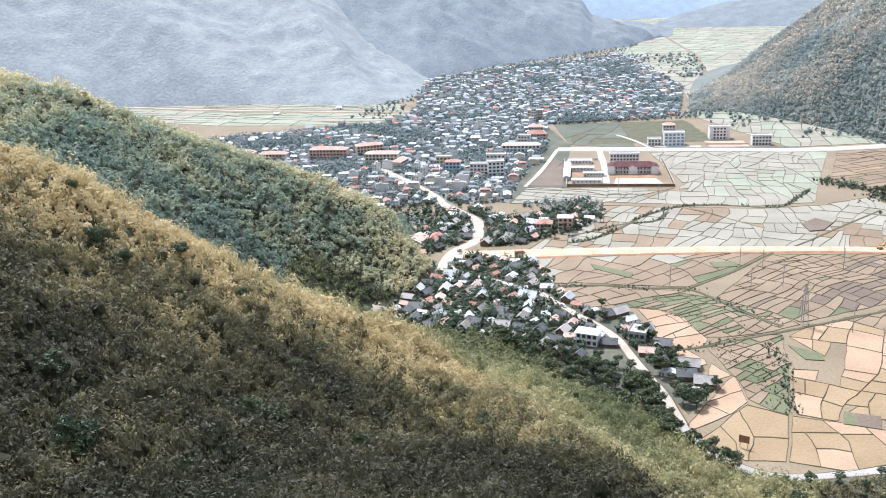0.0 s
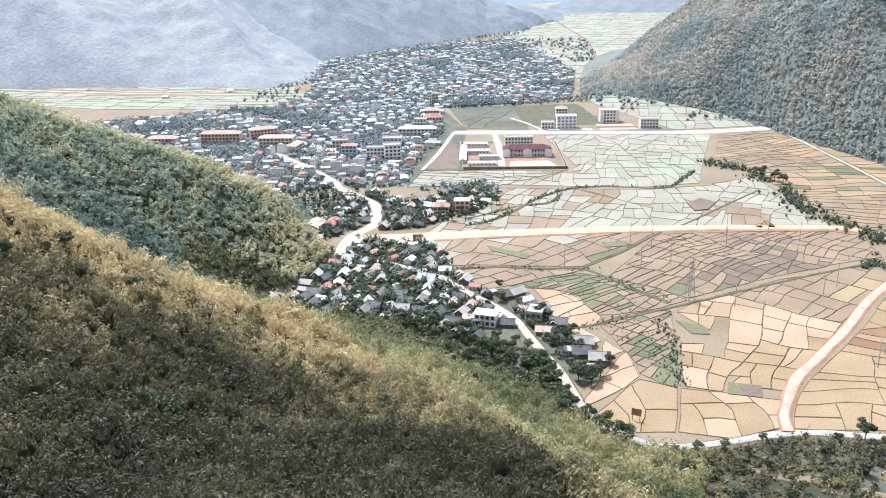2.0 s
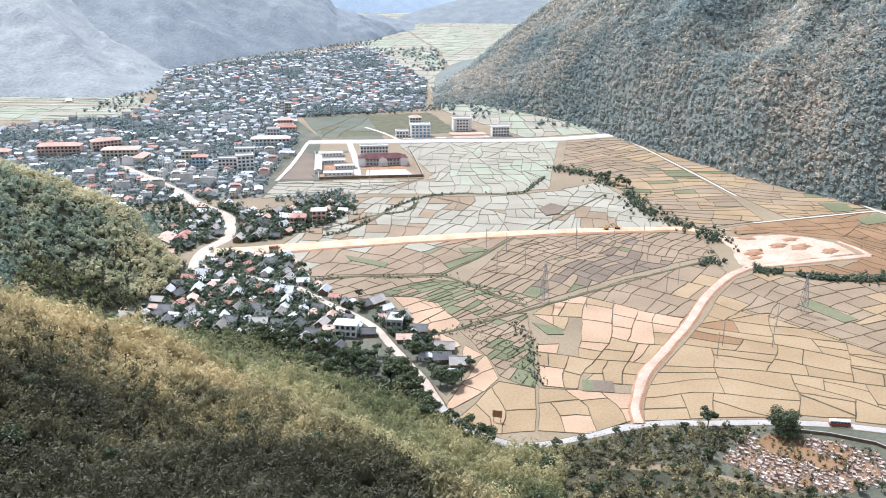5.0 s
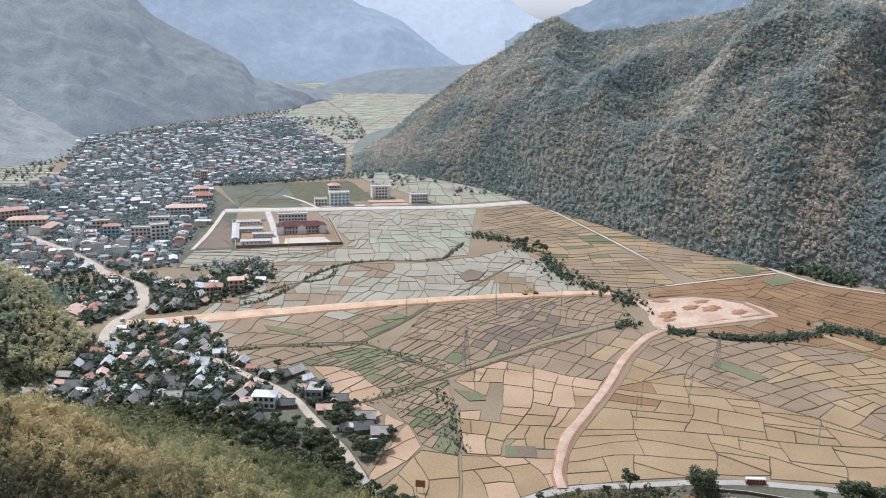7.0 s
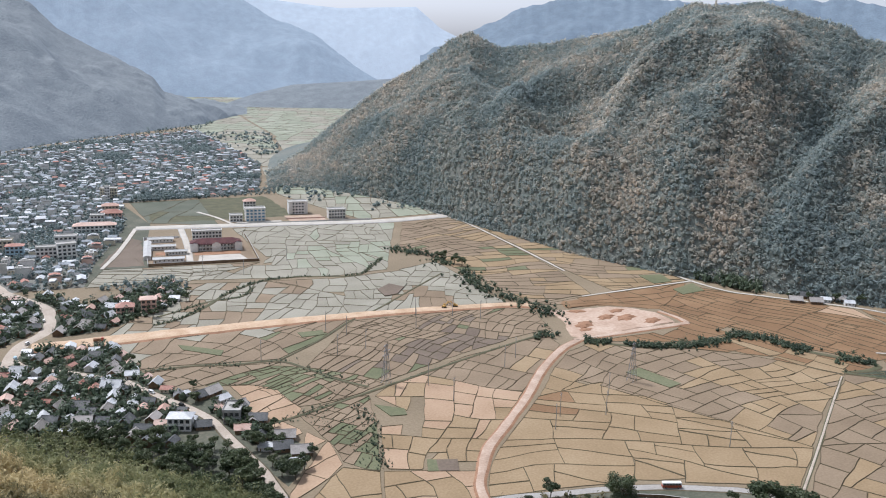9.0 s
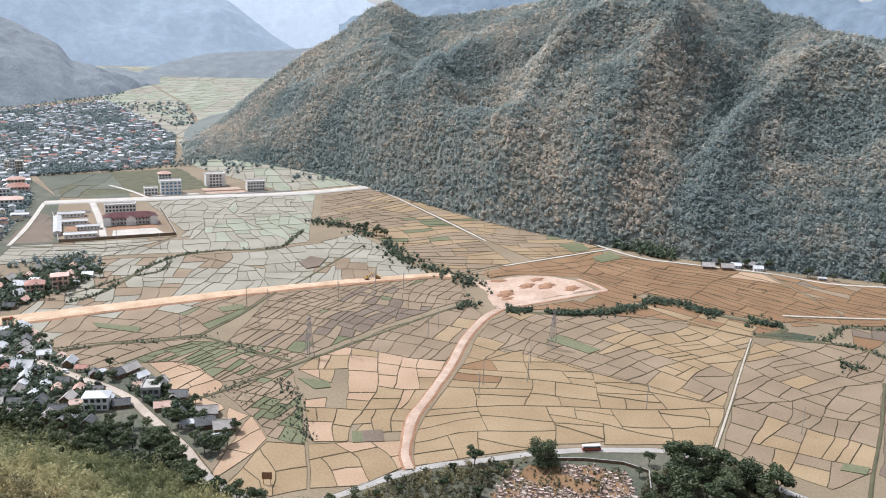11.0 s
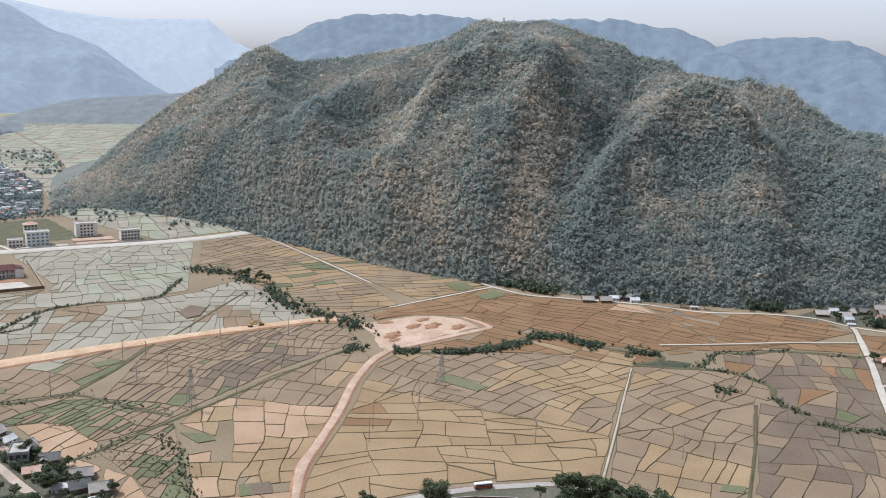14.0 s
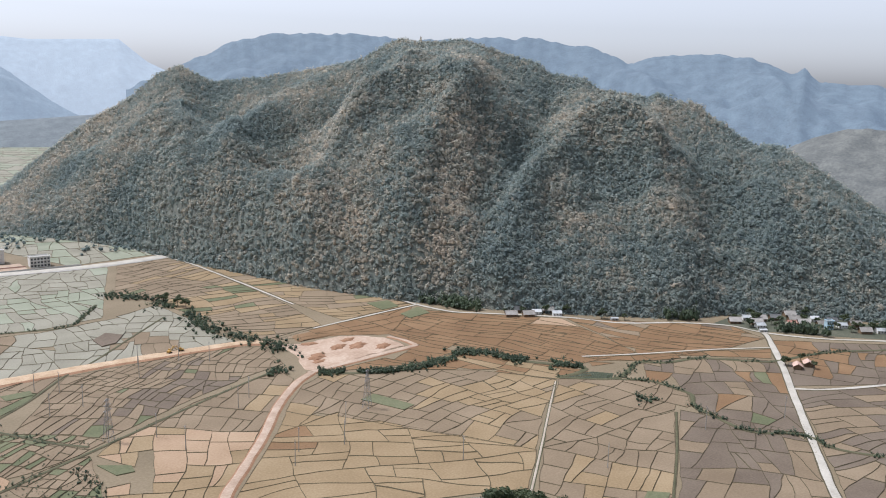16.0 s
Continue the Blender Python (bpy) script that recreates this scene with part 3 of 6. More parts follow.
# ---------------------------------------------------------------- paddies
# polygon, target area, direction of the long sides in degrees, elongation, kinds with weights
ZONES = [
    ([(116, 487), (126, 483), (138, 472), (143, 439), (139, 431), (119, 428)], 230, 15, 1.5, {"tan": 1}),
    ([(122, 423), (137, 426), (135, 411), (142, 391), (140, 367), (130, 357), (106, 343), (109, 351), (123, 369), (131, 392), (125, 409)], 330, 12, 1.6, {"tan": 1}),
    ([(139, 361), (152, 350), (137, 315), (122, 317), (109, 334), (131, 354)], 380, 55, 1.7, {"tan": 4, "straw": 1}),
    ([(156, 349), (172, 342), (197, 331), (186, 312), (160, 306), (140, 314)], 300, 62, 1.5, {"tan": 3, "straw": 2}),
    ([(141, 428), (156, 436), (176, 440), (184, 438), (176, 412), (165, 380), (154, 353), (149, 357), (143, 370), (145, 390)], 75, 20, 1.6, {"green": 6, "grey": 1}),
    ([(103, 492), (124, 501), (147, 508), (165, 496), (189, 474), (199, 453), (173, 444), (152, 441), (144, 442), (138, 471), (126, 483)], 80, 25, 1.8, {"green": 4, "grey": 4}),
    ([(203, 447), (228, 455), (255, 421), (269, 408), (230, 370), (203, 341), (181, 352), (173, 346), (159, 353), (168, 379), (176, 397), (188, 396), (197, 410), (188, 436)], 290, 38, 1.5, {"straw": 5, "tan": 1, "green": .12}),
    ([(205, 452), (268, 472), (316, 484), (343, 488), (340, 469), (303, 438), (271, 411), (256, 423), (229, 459)], 300, 25, 1.8, {"straw": 2, "grey": 3}),
    ([(167, 498), (231, 574), (298, 567), (352, 557), (368, 545), (354, 502), (327, 497), (266, 480), (203, 457), (191, 474)], 135, 38, 1.9, {"grey": 5, "dark": .4, "green": .12}),
    ([(62, 589), (84, 588), (153, 587), (226, 578), (190, 545), (154, 520), (103, 533), (74, 536)], 330, 40, 1.7, {"grey": 3, "pale": 1.5, "green": .2}),
    ([(72, 527), (102, 526), (125, 518), (153, 513), (124, 504), (104, 496), (84, 492), (70, 520)], 200, 10, 1.6, {"grey": 3, "pale": 1}),
    ([(191, 309), (270, 289), (327, 256), (369, 281), (322, 400), (275, 396), (242, 367), (218, 346), (203, 328)], 400, -38, 1.5, {"straw": 5, "brown": .8}),
    ([(278, 398), (320, 400), (370, 283), (422, 316), (475, 347), (448, 400), (410, 432), (380, 446), (362, 462), (340, 454), (308, 428)], 270, 20, 1.5, {"grey": 3, "straw": 3}),
    ([(331, 249), (372, 276), (424, 310), (478, 345), (505, 318), (521, 300), (520, 272), (498, 256), (483, 259), (427, 227), (376, 199), (345, 200)], 300, 28, 1.6, {"grey": 3, "straw": 1}),
    ([(378, 195), (429, 223), (486, 255), (505, 200), (494, 176), (436, 142), (370, 150)], 330, 28, 1.7, {"grey": 3, "dark": 1.5}),
    ([(506, 256), (530, 280), (524, 302), (558, 326), (598, 304), (634, 262), (612, 244), (580, 227), (510, 187), (490, 215)], 360, 28, 1.6, {"brown": 1.5, "grey": 1, "dark": 1.5, "green": .08}),
    ([(440, 136), (497, 170), (584, 220), (641, 178), (700, 140), (640, 60), (480, 60)], 380, -20, 2.2, {"dark": 3, "grey": 1}),
    ([(588, 228), (618, 241), (690, 285), (750, 215), (720, 150), (640, 187)], 420, 30, 1.5, {"dark": 3, "brown": .6, "green": .1}),
    ([(440, 462), (464, 472), (466, 508), (478, 515), (546, 559), (552, 525), (612, 444), (575, 345), (516, 358), (497, 392), (490, 420), (476, 440), (430, 438), (396, 452), (372, 466)], 360, -58, 2.6, {"brown": 5, "tan": .5}),
    ([(534, 362), (573, 336), (623, 306), (664, 276), (640, 266), (603, 306), (573, 320), (556, 333), (522, 346)], 330, -35, 2.0, {"brown": 4, "dark": .6}),
    ([(560, 332), (578, 345), (618, 440), (678, 365), (704, 330), (690, 294), (640, 302)], 420, -58, 2.4, {"brown": 4, "grey": .6, "dark": .5}),
    ([(384, 448), (426, 432), (470, 436), (488, 405), (500, 368), (512, 350), (500, 336), (478, 347), (450, 402), (412, 434)], 320, -50, 1.8, {"brown": 4, "straw": 2}),
    ([(380, 562), (375, 655), (377, 720), (360, 775), (420, 900), (482, 900), (484, 850), (471, 735), (458, 640), (440, 568)], 420, -8, 2.0, {"straw": 2, "grey": 3, "green": .25}),
    ([(492, 860), (510, 726), (527, 654), (546, 601), (547, 568), (464, 568), (468, 640), (479, 735)], 420, -20, 2.0, {"straw": 3, "green": .4, "grey": 2}),
    ([(62, 606), (142, 603), (232, 595), (240, 650), (205, 703), (139, 722), (100, 670)], 330, 60, 1.6, {"pale": 5, "grey": 1}),
    ([(235, 595), (298, 585), (360, 573), (360, 608), (366, 655), (366, 715), (312, 694), (265, 693), (210, 705), (242, 650)], 360, 55, 1.7, {"pale": 5, "grey": 1}),
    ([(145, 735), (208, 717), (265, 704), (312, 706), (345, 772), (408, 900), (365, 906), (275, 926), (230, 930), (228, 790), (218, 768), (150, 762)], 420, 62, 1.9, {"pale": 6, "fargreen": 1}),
    ([(62, 742), (128, 738), (142, 733), (214, 772), (122, 788), (82, 798)], 300, -8, 2.0, {"pale": 3, "grey": 1, "green": .3}),
    ([(382, 556), (436, 540), (474, 514), (540, 561), (430, 560)], 320, 10, 2.0, {"brown": 3, "grey": 1}),
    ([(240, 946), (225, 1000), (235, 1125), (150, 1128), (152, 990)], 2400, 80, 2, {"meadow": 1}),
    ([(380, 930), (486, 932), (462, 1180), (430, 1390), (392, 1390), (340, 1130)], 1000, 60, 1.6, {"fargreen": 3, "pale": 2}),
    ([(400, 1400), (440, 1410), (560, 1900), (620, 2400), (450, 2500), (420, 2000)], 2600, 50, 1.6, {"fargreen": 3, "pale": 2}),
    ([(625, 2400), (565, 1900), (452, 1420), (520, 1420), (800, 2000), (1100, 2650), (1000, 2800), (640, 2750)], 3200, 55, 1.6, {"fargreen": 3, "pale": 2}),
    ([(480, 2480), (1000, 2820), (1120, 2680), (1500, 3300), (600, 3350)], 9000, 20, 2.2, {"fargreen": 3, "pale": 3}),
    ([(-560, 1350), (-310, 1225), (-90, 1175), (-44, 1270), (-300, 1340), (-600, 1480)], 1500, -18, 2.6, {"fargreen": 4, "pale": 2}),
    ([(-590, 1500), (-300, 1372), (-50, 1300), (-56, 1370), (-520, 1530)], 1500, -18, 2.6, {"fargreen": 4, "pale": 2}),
]


def clip_half(poly, p, n):
    """The part of a polygon on the side of p towards which n points."""
    out = []
    for i in range(len(poly)):
        a, b = poly[i - 1], poly[i]
        da, db = np.dot(a - p, n), np.dot(b - p, n)
        if da * db < 0:
            out.append(a + (b - a) * da / (da - db))
        if db >= 0:
            out.append(b)
    return out


def area(poly):
    x, y = np.array(poly).T
    return .5 * abs(np.dot(x, np.roll(y, 1)) - np.dot(y, np.roll(x, 1)))


def split(poly, target, ang, elong, rng, out, depth=0):
    a = area(poly)
    if a < target * rng.uniform(.7, 1.7) or depth > 14:
        if a > target * .12:
            out.append(poly)
        return
    c = np.mean(poly, axis=0)
    t = radians(ang + 26 * fbm(c[:1], c[1:], 130, 2, 2.6)[0] + rng.normal(0, 6))
    d1, d2 = np.array([math.cos(t), math.sin(t)]), np.array([-math.sin(t), math.cos(t)])
    P = np.array(poly)
    w1, w2 = np.ptp(P @ d1), np.ptp(P @ d2)
    n = d1 if w1 > w2 * elong else d2
    s = P @ n
    c = s.min() + np.ptp(s) * rng.uniform(.36, .64)
    p = n * c
    for q in (clip_half(poly, p, n), clip_half(poly, p, -n)):
        if len(q) >= 3:
            split(q, target, ang, elong, rng, out, depth + 1)


def inset(poly, d):
    P = np.array(poly)
    c = P.mean(0)
    q = [p for p in poly]
    for i in range(len(P)):
        a, b = P[i - 1], P[i]
        e = b - a
        if np.hypot(*e) < .05:
            continue
        n = np.array([-e[1], e[0]]) / np.hypot(*e)
        if np.dot(c - a, n) < 0:
            n = -n
        q = clip_half(q, a + n * d, n)
        if len(q) < 3:
            return None
    return q


def densify(poly, step):
    out = []
    for i in range(len(poly)):
        a, b = np.array(poly[i]), np.array(poly[(i + 1) % len(poly)])
        k = max(1, int(np.hypot(*(b - a)) / step))
        out += [a + (b - a) * j / k for j in range(k)]
    return np.array(out)


def edge_gap(p, poly):
    """How far points lie from a polygon's outline."""
    best = np.full(len(p), 1e9)
    q = np.asarray(poly, float)
    for i in range(len(q)):
        a, e = q[i - 1], q[i] - q[i - 1]
        t = np.clip(((p - a) @ e) / max(1e-6, e @ e), 0, 1)
        best = np.minimum(best, np.hypot(*(p - a - t[:, None] * e).T))
    return best


def warp(p, poly):
    """Bends the bunds as they follow the lie of the land, least at the edge of a zone."""
    x, y = p[:, 0], p[:, 1]
    a = np.clip(edge_gap(p, poly) / 20, .12, 1)
    return np.column_stack([x + a * 7.0 * fbm(x, y, 75, 2, 1.3) + .8 * fbm(x, y, 13, 2, 5.0), y + a * 7.0 * fbm(x, y, 75, 2, 7.7) + .8 * fbm(x, y, 13, 2, 9.0)])


plots = []
rng = np.random.default_rng(5)
for poly, target, ang, elong, kinds in ZONES:
    out = []
    if target < 450:  # neighbouring plots share their bunds
        mid = np.mean(poly, axis=0)
        poly = [tuple(np.array(p) + (np.array(p) - mid) / max(1.0, np.hypot(*(np.array(p) - mid))) * 1.6) for p in poly]
    split([np.array(p, float) for p in poly], target, ang, elong, rng, out)
    names, wts = list(kinds), np.array(list(kinds.values()), float)
    for q in out:
        c = np.mean(q, axis=0)
        u = np.clip(.5 + .55 * fbm(c[:1], c[1:], 70, 2, 6.0)[0] + rng.normal(0, .2), 0, .999)
        base = np.where(np.array([k == "green" for k in names]) & (len(names) > 1) & (target > 100), 0, wts)
        pick = names[int(np.searchsorted(np.cumsum(base / base.sum()), u))]
        if "green" in names and rng.uniform() < kinds["green"] / wts.sum() and target > 100:
            pick = "green"
        plots.append((q, pick, target, poly))
bv, bf = [], []
near_plots, far_plots = [], {}
for q, kind, target, zone in plots:
    wide = (.17 if target < 500 else .42) * rng.choice([.8, 1, 1.2, 2.0], p=[.35, .35, .2, .1])
    k = inset(q, wide)
    if k is None or area(k) < 12:
        continue
    step = 6 if target < 500 else 20
    ring = densify(k, step)
    c = ring.mean(0)
    outer = warp(c + (ring - c) * (1 + wide / np.maximum(np.hypot(*(ring - c).T), 2.0))[:, None], zone)
    ring = warp(ring, zone)
    m = len(ring)
    zf = rng.uniform(.05, .14)
    zb = zf + rng.uniform(.22, .42)
    o = len(bv)
    bv += [(x, y, zf - .02) for x, y in ring] + [(x, y, zb) for x, y in (ring + outer) / 2] + [(x, y, -.05) for x, y in outer + (outer - ring) * .3]
    for i in range(m):
        j = (i + 1) % m
        bf += [(o + i, o + j, o + m + j, o + m + i), (o + m + i, o + m + j, o + 2 * m + j, o + 2 * m + i)]
    near_plots.append((np.hypot(*c), ring, zf, kind))
bunds = tagged(mesh_object("field_bunds", bv, np.array(bf), M["bund"]), "low grassy earth bunds between the paddies", "field bund", kind="stuff")
near_plots.sort(key=lambda p: p[0])
for dist, ring, zf, kind in near_plots[300:]:
    far_plots.setdefault(kind, []).append((ring, zf))
for kind, rows in far_plots.items():
    v, f = [], []
    for ring, zf in rows:
        f.append(list(range(len(v), len(v) + len(ring))))
        v += [(x, y, zf) for x, y in ring]
    tagged(mesh_object("paddies_" + kind, v, f, M["field_" + kind]), "harvested dry rice paddies, %s stubble" % kind, "paddy field", kind="stuff")

# ---------------------------------------------------------------- near hill
CREST_FAR = [(-26.2, 620, 145), (-22.7, 620, 131), (-20.4, 620, 115), (-17.2, 620, 98), (-13.9, 615, 84), (-8.3, 600, 62), (-3.2, 600, 31), (-1.9, 580, 13), (-2, 540, 2), (-5.5, 500, 0)]
GULLY = [(-26.7, 500, 118), (-22.5, 470, 98), (-18.1, 420, 72), (-13, 430, 40), (-9, 440, 15), (-4, 440, 4)]
CREST_NEAR = [(-27, 330, 142), (-24.1, 325, 135), (-21.1, 325, 124), (-16.4, 325, 104), (-11.9, 330, 82), (-6.4, 335, 64), (-2.5, 335, 54)]
CREST_GOLD = [(0.3, 318, 46), (4.3, 290, 45), (8.5, 255, 49), (12.6, 230, 57), (18.7, 205, 64)]
FACE = [(-29, 210, 123), (-31, 150, 112), (-15.8, 240, 83), (-16.8, 170, 92), (-0.1, 190, 72), (12.7, 190, 66), (-7, 250, 62), (0, 260, 47), (6, 375, 12), (2, 390, 10), (11, 300, 22), (15, 270, 25), (19, 250, 20)]
LOWER = [(25, 250, 14), (32, 250, 10), (40, 245, 9), (50, 240, 8), (62, 235, 6), (25, 180, 52), (40, 180, 46), (60, 180, 40), (30, 110, 98), (60, 110, 92), (10, 110, 112), (-15, 100, 118), (-35, 90, 120), (-25, 60, 140), (-30, 30, 165), (-45, 60, 145), (-60, 60, 155), (-8, 25, 172), (-50, 130, 135),
         (-10, 45, 165), (25, 45, 155), (60, 45, 158), (0, 12, 192), (0, 0, 198.2), (90, 60, 150), (90, 160, 60), (90, 280, 2), (75, 290, 1)]
BACK = [(180, 40, 203), (180, 150, 215), (140, 150, 150), (110, 300, 10), (-90, 40, 206), (-90, 200, 225), (-60, 200, 190), (-60, 400, 200), (-45, 300, 165), (-45, 620, 175), (-35, 620, 162), (-60, 640, 190), (-30, 780, 110), (-20, 740, 60), (-12, 720, 20)]
FOOT = [(-48, 497), (-23, 472), (22, 455), (43, 434), (58, 400), (74, 372), (90, 352), (98, 336), (106, 318), (120, 300), (150, 290), (190, 268), (222, 240), (250, 215), (272, 185), (290, 150), (305, 100)]
OUTSIDE = [(-20, 600), (20, 560), (60, 500), (95, 440), (120, 380), (140, 330), (190, 320), (250, 300), (300, 270), (340, 200), (360, 100), (-40, 760), (-150, 850), (-300, 920), (200, 420), (150, 600), (380, 350)]
ctrl = [(r * math.sin(radians(a)), r * math.cos(radians(a)), z) for a, r, z in CREST_FAR + GULLY + CREST_NEAR + CREST_GOLD + FACE + LOWER + BACK]
ctrl += [(x, y, 0.0) for x, y in FOOT] + [(x, y, -14.0) for x, y in OUTSIDE]
ctrl = np.array(ctrl)
kk = np.hypot(ctrl[:, None, 0] - ctrl[None, :, 0], ctrl[:, None, 1] - ctrl[None, :, 1])
PP = np.column_stack([np.ones(len(ctrl)), ctrl[:, :2] / 100])
AA = np.block([[kk + 0 * np.eye(len(ctrl)), PP], [PP.T, np.zeros((3, 3))]])
wts = np.linalg.solve(AA, np.r_[ctrl[:, 2], 0, 0, 0])


def hill_z(x, y):
    x, y = np.asarray(x, float), np.asarray(y, float)
    z = wts[-3] + wts[-2] * x / 100 + wts[-1] * y / 100
    for (cx, cy, _), w in zip(ctrl, wts):
        z = z + w * np.hypot(x - cx, y - cy)
    r = np.hypot(x, y)
    amp = np.clip((r - 20) / 80, 0, 1) * np.clip(z / 25, 0, 1)
    return z + amp * (4.0 * fbm(x, y, 55, 3, 2.0) + 1.2 * fbm(x, y, 14, 2, 4.0))


gx, gy = np.meshgrid(np.arange(-640, 381, 6.0), np.arange(-180, 861, 6.0), indexing='ij')
gz = hill_z(gx, gy)
gz = np.minimum(gz, 260)
hv = np.stack([gx, gy, gz], -1).reshape(-1, 3)
hf = grid_faces(*gx.shape)
hf = hf[(gz.reshape(-1)[hf] > -6).any(1)]
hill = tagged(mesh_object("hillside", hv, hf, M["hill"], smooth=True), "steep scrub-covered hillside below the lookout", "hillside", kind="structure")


# ---------------------------------------------------------------- mountains
def mountain(name, rows, mat, label, nu=120, nv=34, rough=30.0, seed=1.0, profile=.85, depth=420, scale=170.0, kind="structure", foot_z=-3.0, spurs=(), jag=0.0, trees=0.0):
    """rows: bearing, distance of the foot, distance and elevation of the crest. Spurs run down from the crest."""
    rows = np.array(rows, float)
    az = np.linspace(rows[0, 0], rows[-1, 0], nu)
    rf, rc, el = (np.interp(az, rows[:, 0], rows[:, k]) for k in (1, 2, 3))
    el = el + jag * (fbm(az, 0 * az + seed, 2.2, 4, seed) + .5 * fbm(az, 0 * az + seed, .5, 2, seed + 1))
    zc = EYE + rc * np.tan(np.radians(el))
    V = np.zeros((nu, nv, 3))
    front = int(nv * .76)
    for j in range(nv):
        if j < front:
            v = j / (front - 1)
            r = rf + (rc - rf) * v
            z = foot_z + (zc - foot_z) * v ** profile
            bulge = 4 * v * (1 - v) * (1 - v ** 3)
        else:
            v = (j - front + 1) / (nv - front)
            r = rc + depth * v
            z = zc * (1 - v ** 1.2) - 4 * v
            bulge = 4 * v * (1 - v)
        x, y = r * np.sin(np.radians(az)), r * np.cos(np.radians(az))
        arc = np.radians(az) * rf.mean()
        ridge = 1 - np.abs(fbm(arc + .35 * (r - rf), np.full_like(arc, .22) * r, scale, 2, seed)) * 2
        tall = np.clip(zc / 240, .05, 1)
        for amp, width, line in spurs:
            if j < front:
                lv, la = [q[1] for q in line], [q[0] for q in line]
                d = np.abs(az - np.interp(v, lv, la)) * r * .01745
                ends = np.clip(min(v - lv[0] + .12, lv[-1] + .12 - v) / .12, 0, 1)
                z = z + ends * amp * tall * max(0, math.sin(math.pi * min(1, v))) ** .6 * min(1, 2.2 * (1 - v)) * np.exp(-(np.sqrt(d * d + 49) - 7) / width)
        z = z + tall * bulge * (rough * ridge * .8 + rough * .5 * fbm(x, y, scale * .45, 3, seed + 3) + rough * .22 * fbm(x, y, scale * .16, 3, seed + 5))
        if trees and v < 1:
            z = z + trees * np.maximum(0, fbm(x, y, trees * 5, 3, seed + 6)) * min(1, 6 * v)
        V[:, j] = np.stack([x, y, z], -1)
    ob = mesh_object(name, V.reshape(-1, 3), grid_faces(nu, nv)[:, ::-1], mat, smooth=True)
    return tagged(ob, label, "mountain", kind=kind), V[:, :front + 2]


RIGHT_CREST = [(16.2, -8.5), (17.3, -7.8), (18.7, -6.82), (20.65, -5.04), (23.9, -2.53), (25.5, -1.66), (27.1, -.44), (27.9, .33), (29.2, .84), (31, -.08), (33.7, .16), (36.2, .57), (39, 1.14), (40.5, 1.53), (42.3, 2.64),
               (43.2, 2.87), (44.1, 2.61), (47, 2.89), (49.2, 2.19), (51.9, 1.51), (52.5, .84), (54.8, .61), (55.6, .02), (58.9, -.53), (59.4, -.17), (60.1, -.57), (61.7, -.81), (65.3, -3.26), (66.9, -3.29), (67.7, -3.69),
               (73.1, -7.04), (84, -9), (100, -10)]
RIGHT_FOOT = [(16.2, 1240, 1330), (18.8, 1240, 1440), (22, 1180, 1450), (25.2, 1110, 1440), (28.9, 1005, 1410), (31.3, 950, 1400), (36.2, 865, 1350), (39, 835, 1300), (43.2, 800, 1240), (48.1, 780, 1220), (52.1, 772, 1200),
              (55.3, 772, 1180), (59.4, 780, 1140), (63, 788, 1110), (66, 835, 1080), (71.9, 850, 1010), (75, 858, 985), (84, 870, 980), (100, 880, 990)]
RIGHT_MTN = [(a, float(np.interp(a, [q[0] for q in RIGHT_FOOT], [q[1] for q in RIGHT_FOOT])), float(np.interp(a, [q[0] for q in RIGHT_FOOT], [q[2] for q in RIGHT_FOOT])), e) for a, e in RIGHT_CREST]
# spurs (height, breadth in metres, line from foot to crest as bearing and share of the slope) and gullies between them
RIGHT_SPURS = [(78, 62, [(31.2, .15), (31.8, .32), (32.9, .47), (34.7, .66), (36.9, .82), (38.7, .95)]), (-40, 50, [(34.3, .33), (32.6, .54), (31.2, .76), (31, 1)]),
               (-36, 55, [(36.1, .26), (36.8, .43), (38.3, .6), (40.5, .83)]), (72, 60, [(36.8, .06), (37.5, .18), (39, .35), (40.9, .51), (42.7, .6), (44.1, .79), (43.2, 1)]),
               (70, 58, [(43.6, .07), (44.3, .22), (45.7, .38), (47.5, .57), (48.1, .78), (48.1, 1)]), (-58, 52, [(47.8, .03), (48.8, .16), (49.9, .29), (51.2, .45), (52.2, .67), (53, .94)]),
               (82, 56, [(49.7, .04), (50.3, .19), (52.4, .38), (54.6, .48), (56.9, .61), (58, .78), (59.4, 1)]), (44, 48, [(61.6, .04), (61, .23), (60.1, .41), (58.5, .56)]),
               (40, 42, [(53.4, .61), (55.1, .81), (55.7, 1)]), (-42, 48, [(64.6, .15), (63.6, .38), (62.4, .54), (61.6, .73), (61.7, .95)]), (50, 50, [(67.3, .18), (66.3, .46), (65.8, .75), (65.9, 1)]),
               (40, 48, [(72.1, .25), (70.9, .61), (69.4, .8), (67.6, 1)]), (46, 60, [(23.2, .1), (25.6, .5), (28.9, 1)])]
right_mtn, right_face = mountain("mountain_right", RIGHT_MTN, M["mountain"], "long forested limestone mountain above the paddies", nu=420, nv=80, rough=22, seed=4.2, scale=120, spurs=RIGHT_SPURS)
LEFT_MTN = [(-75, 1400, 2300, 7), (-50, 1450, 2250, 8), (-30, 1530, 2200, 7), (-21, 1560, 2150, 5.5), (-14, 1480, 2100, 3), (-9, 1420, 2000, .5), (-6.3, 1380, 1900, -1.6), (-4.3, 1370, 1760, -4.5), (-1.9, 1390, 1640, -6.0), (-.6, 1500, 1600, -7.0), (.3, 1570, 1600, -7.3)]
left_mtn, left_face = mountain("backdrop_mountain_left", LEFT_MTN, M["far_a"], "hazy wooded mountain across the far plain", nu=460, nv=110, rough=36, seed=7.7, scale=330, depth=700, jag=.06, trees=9)
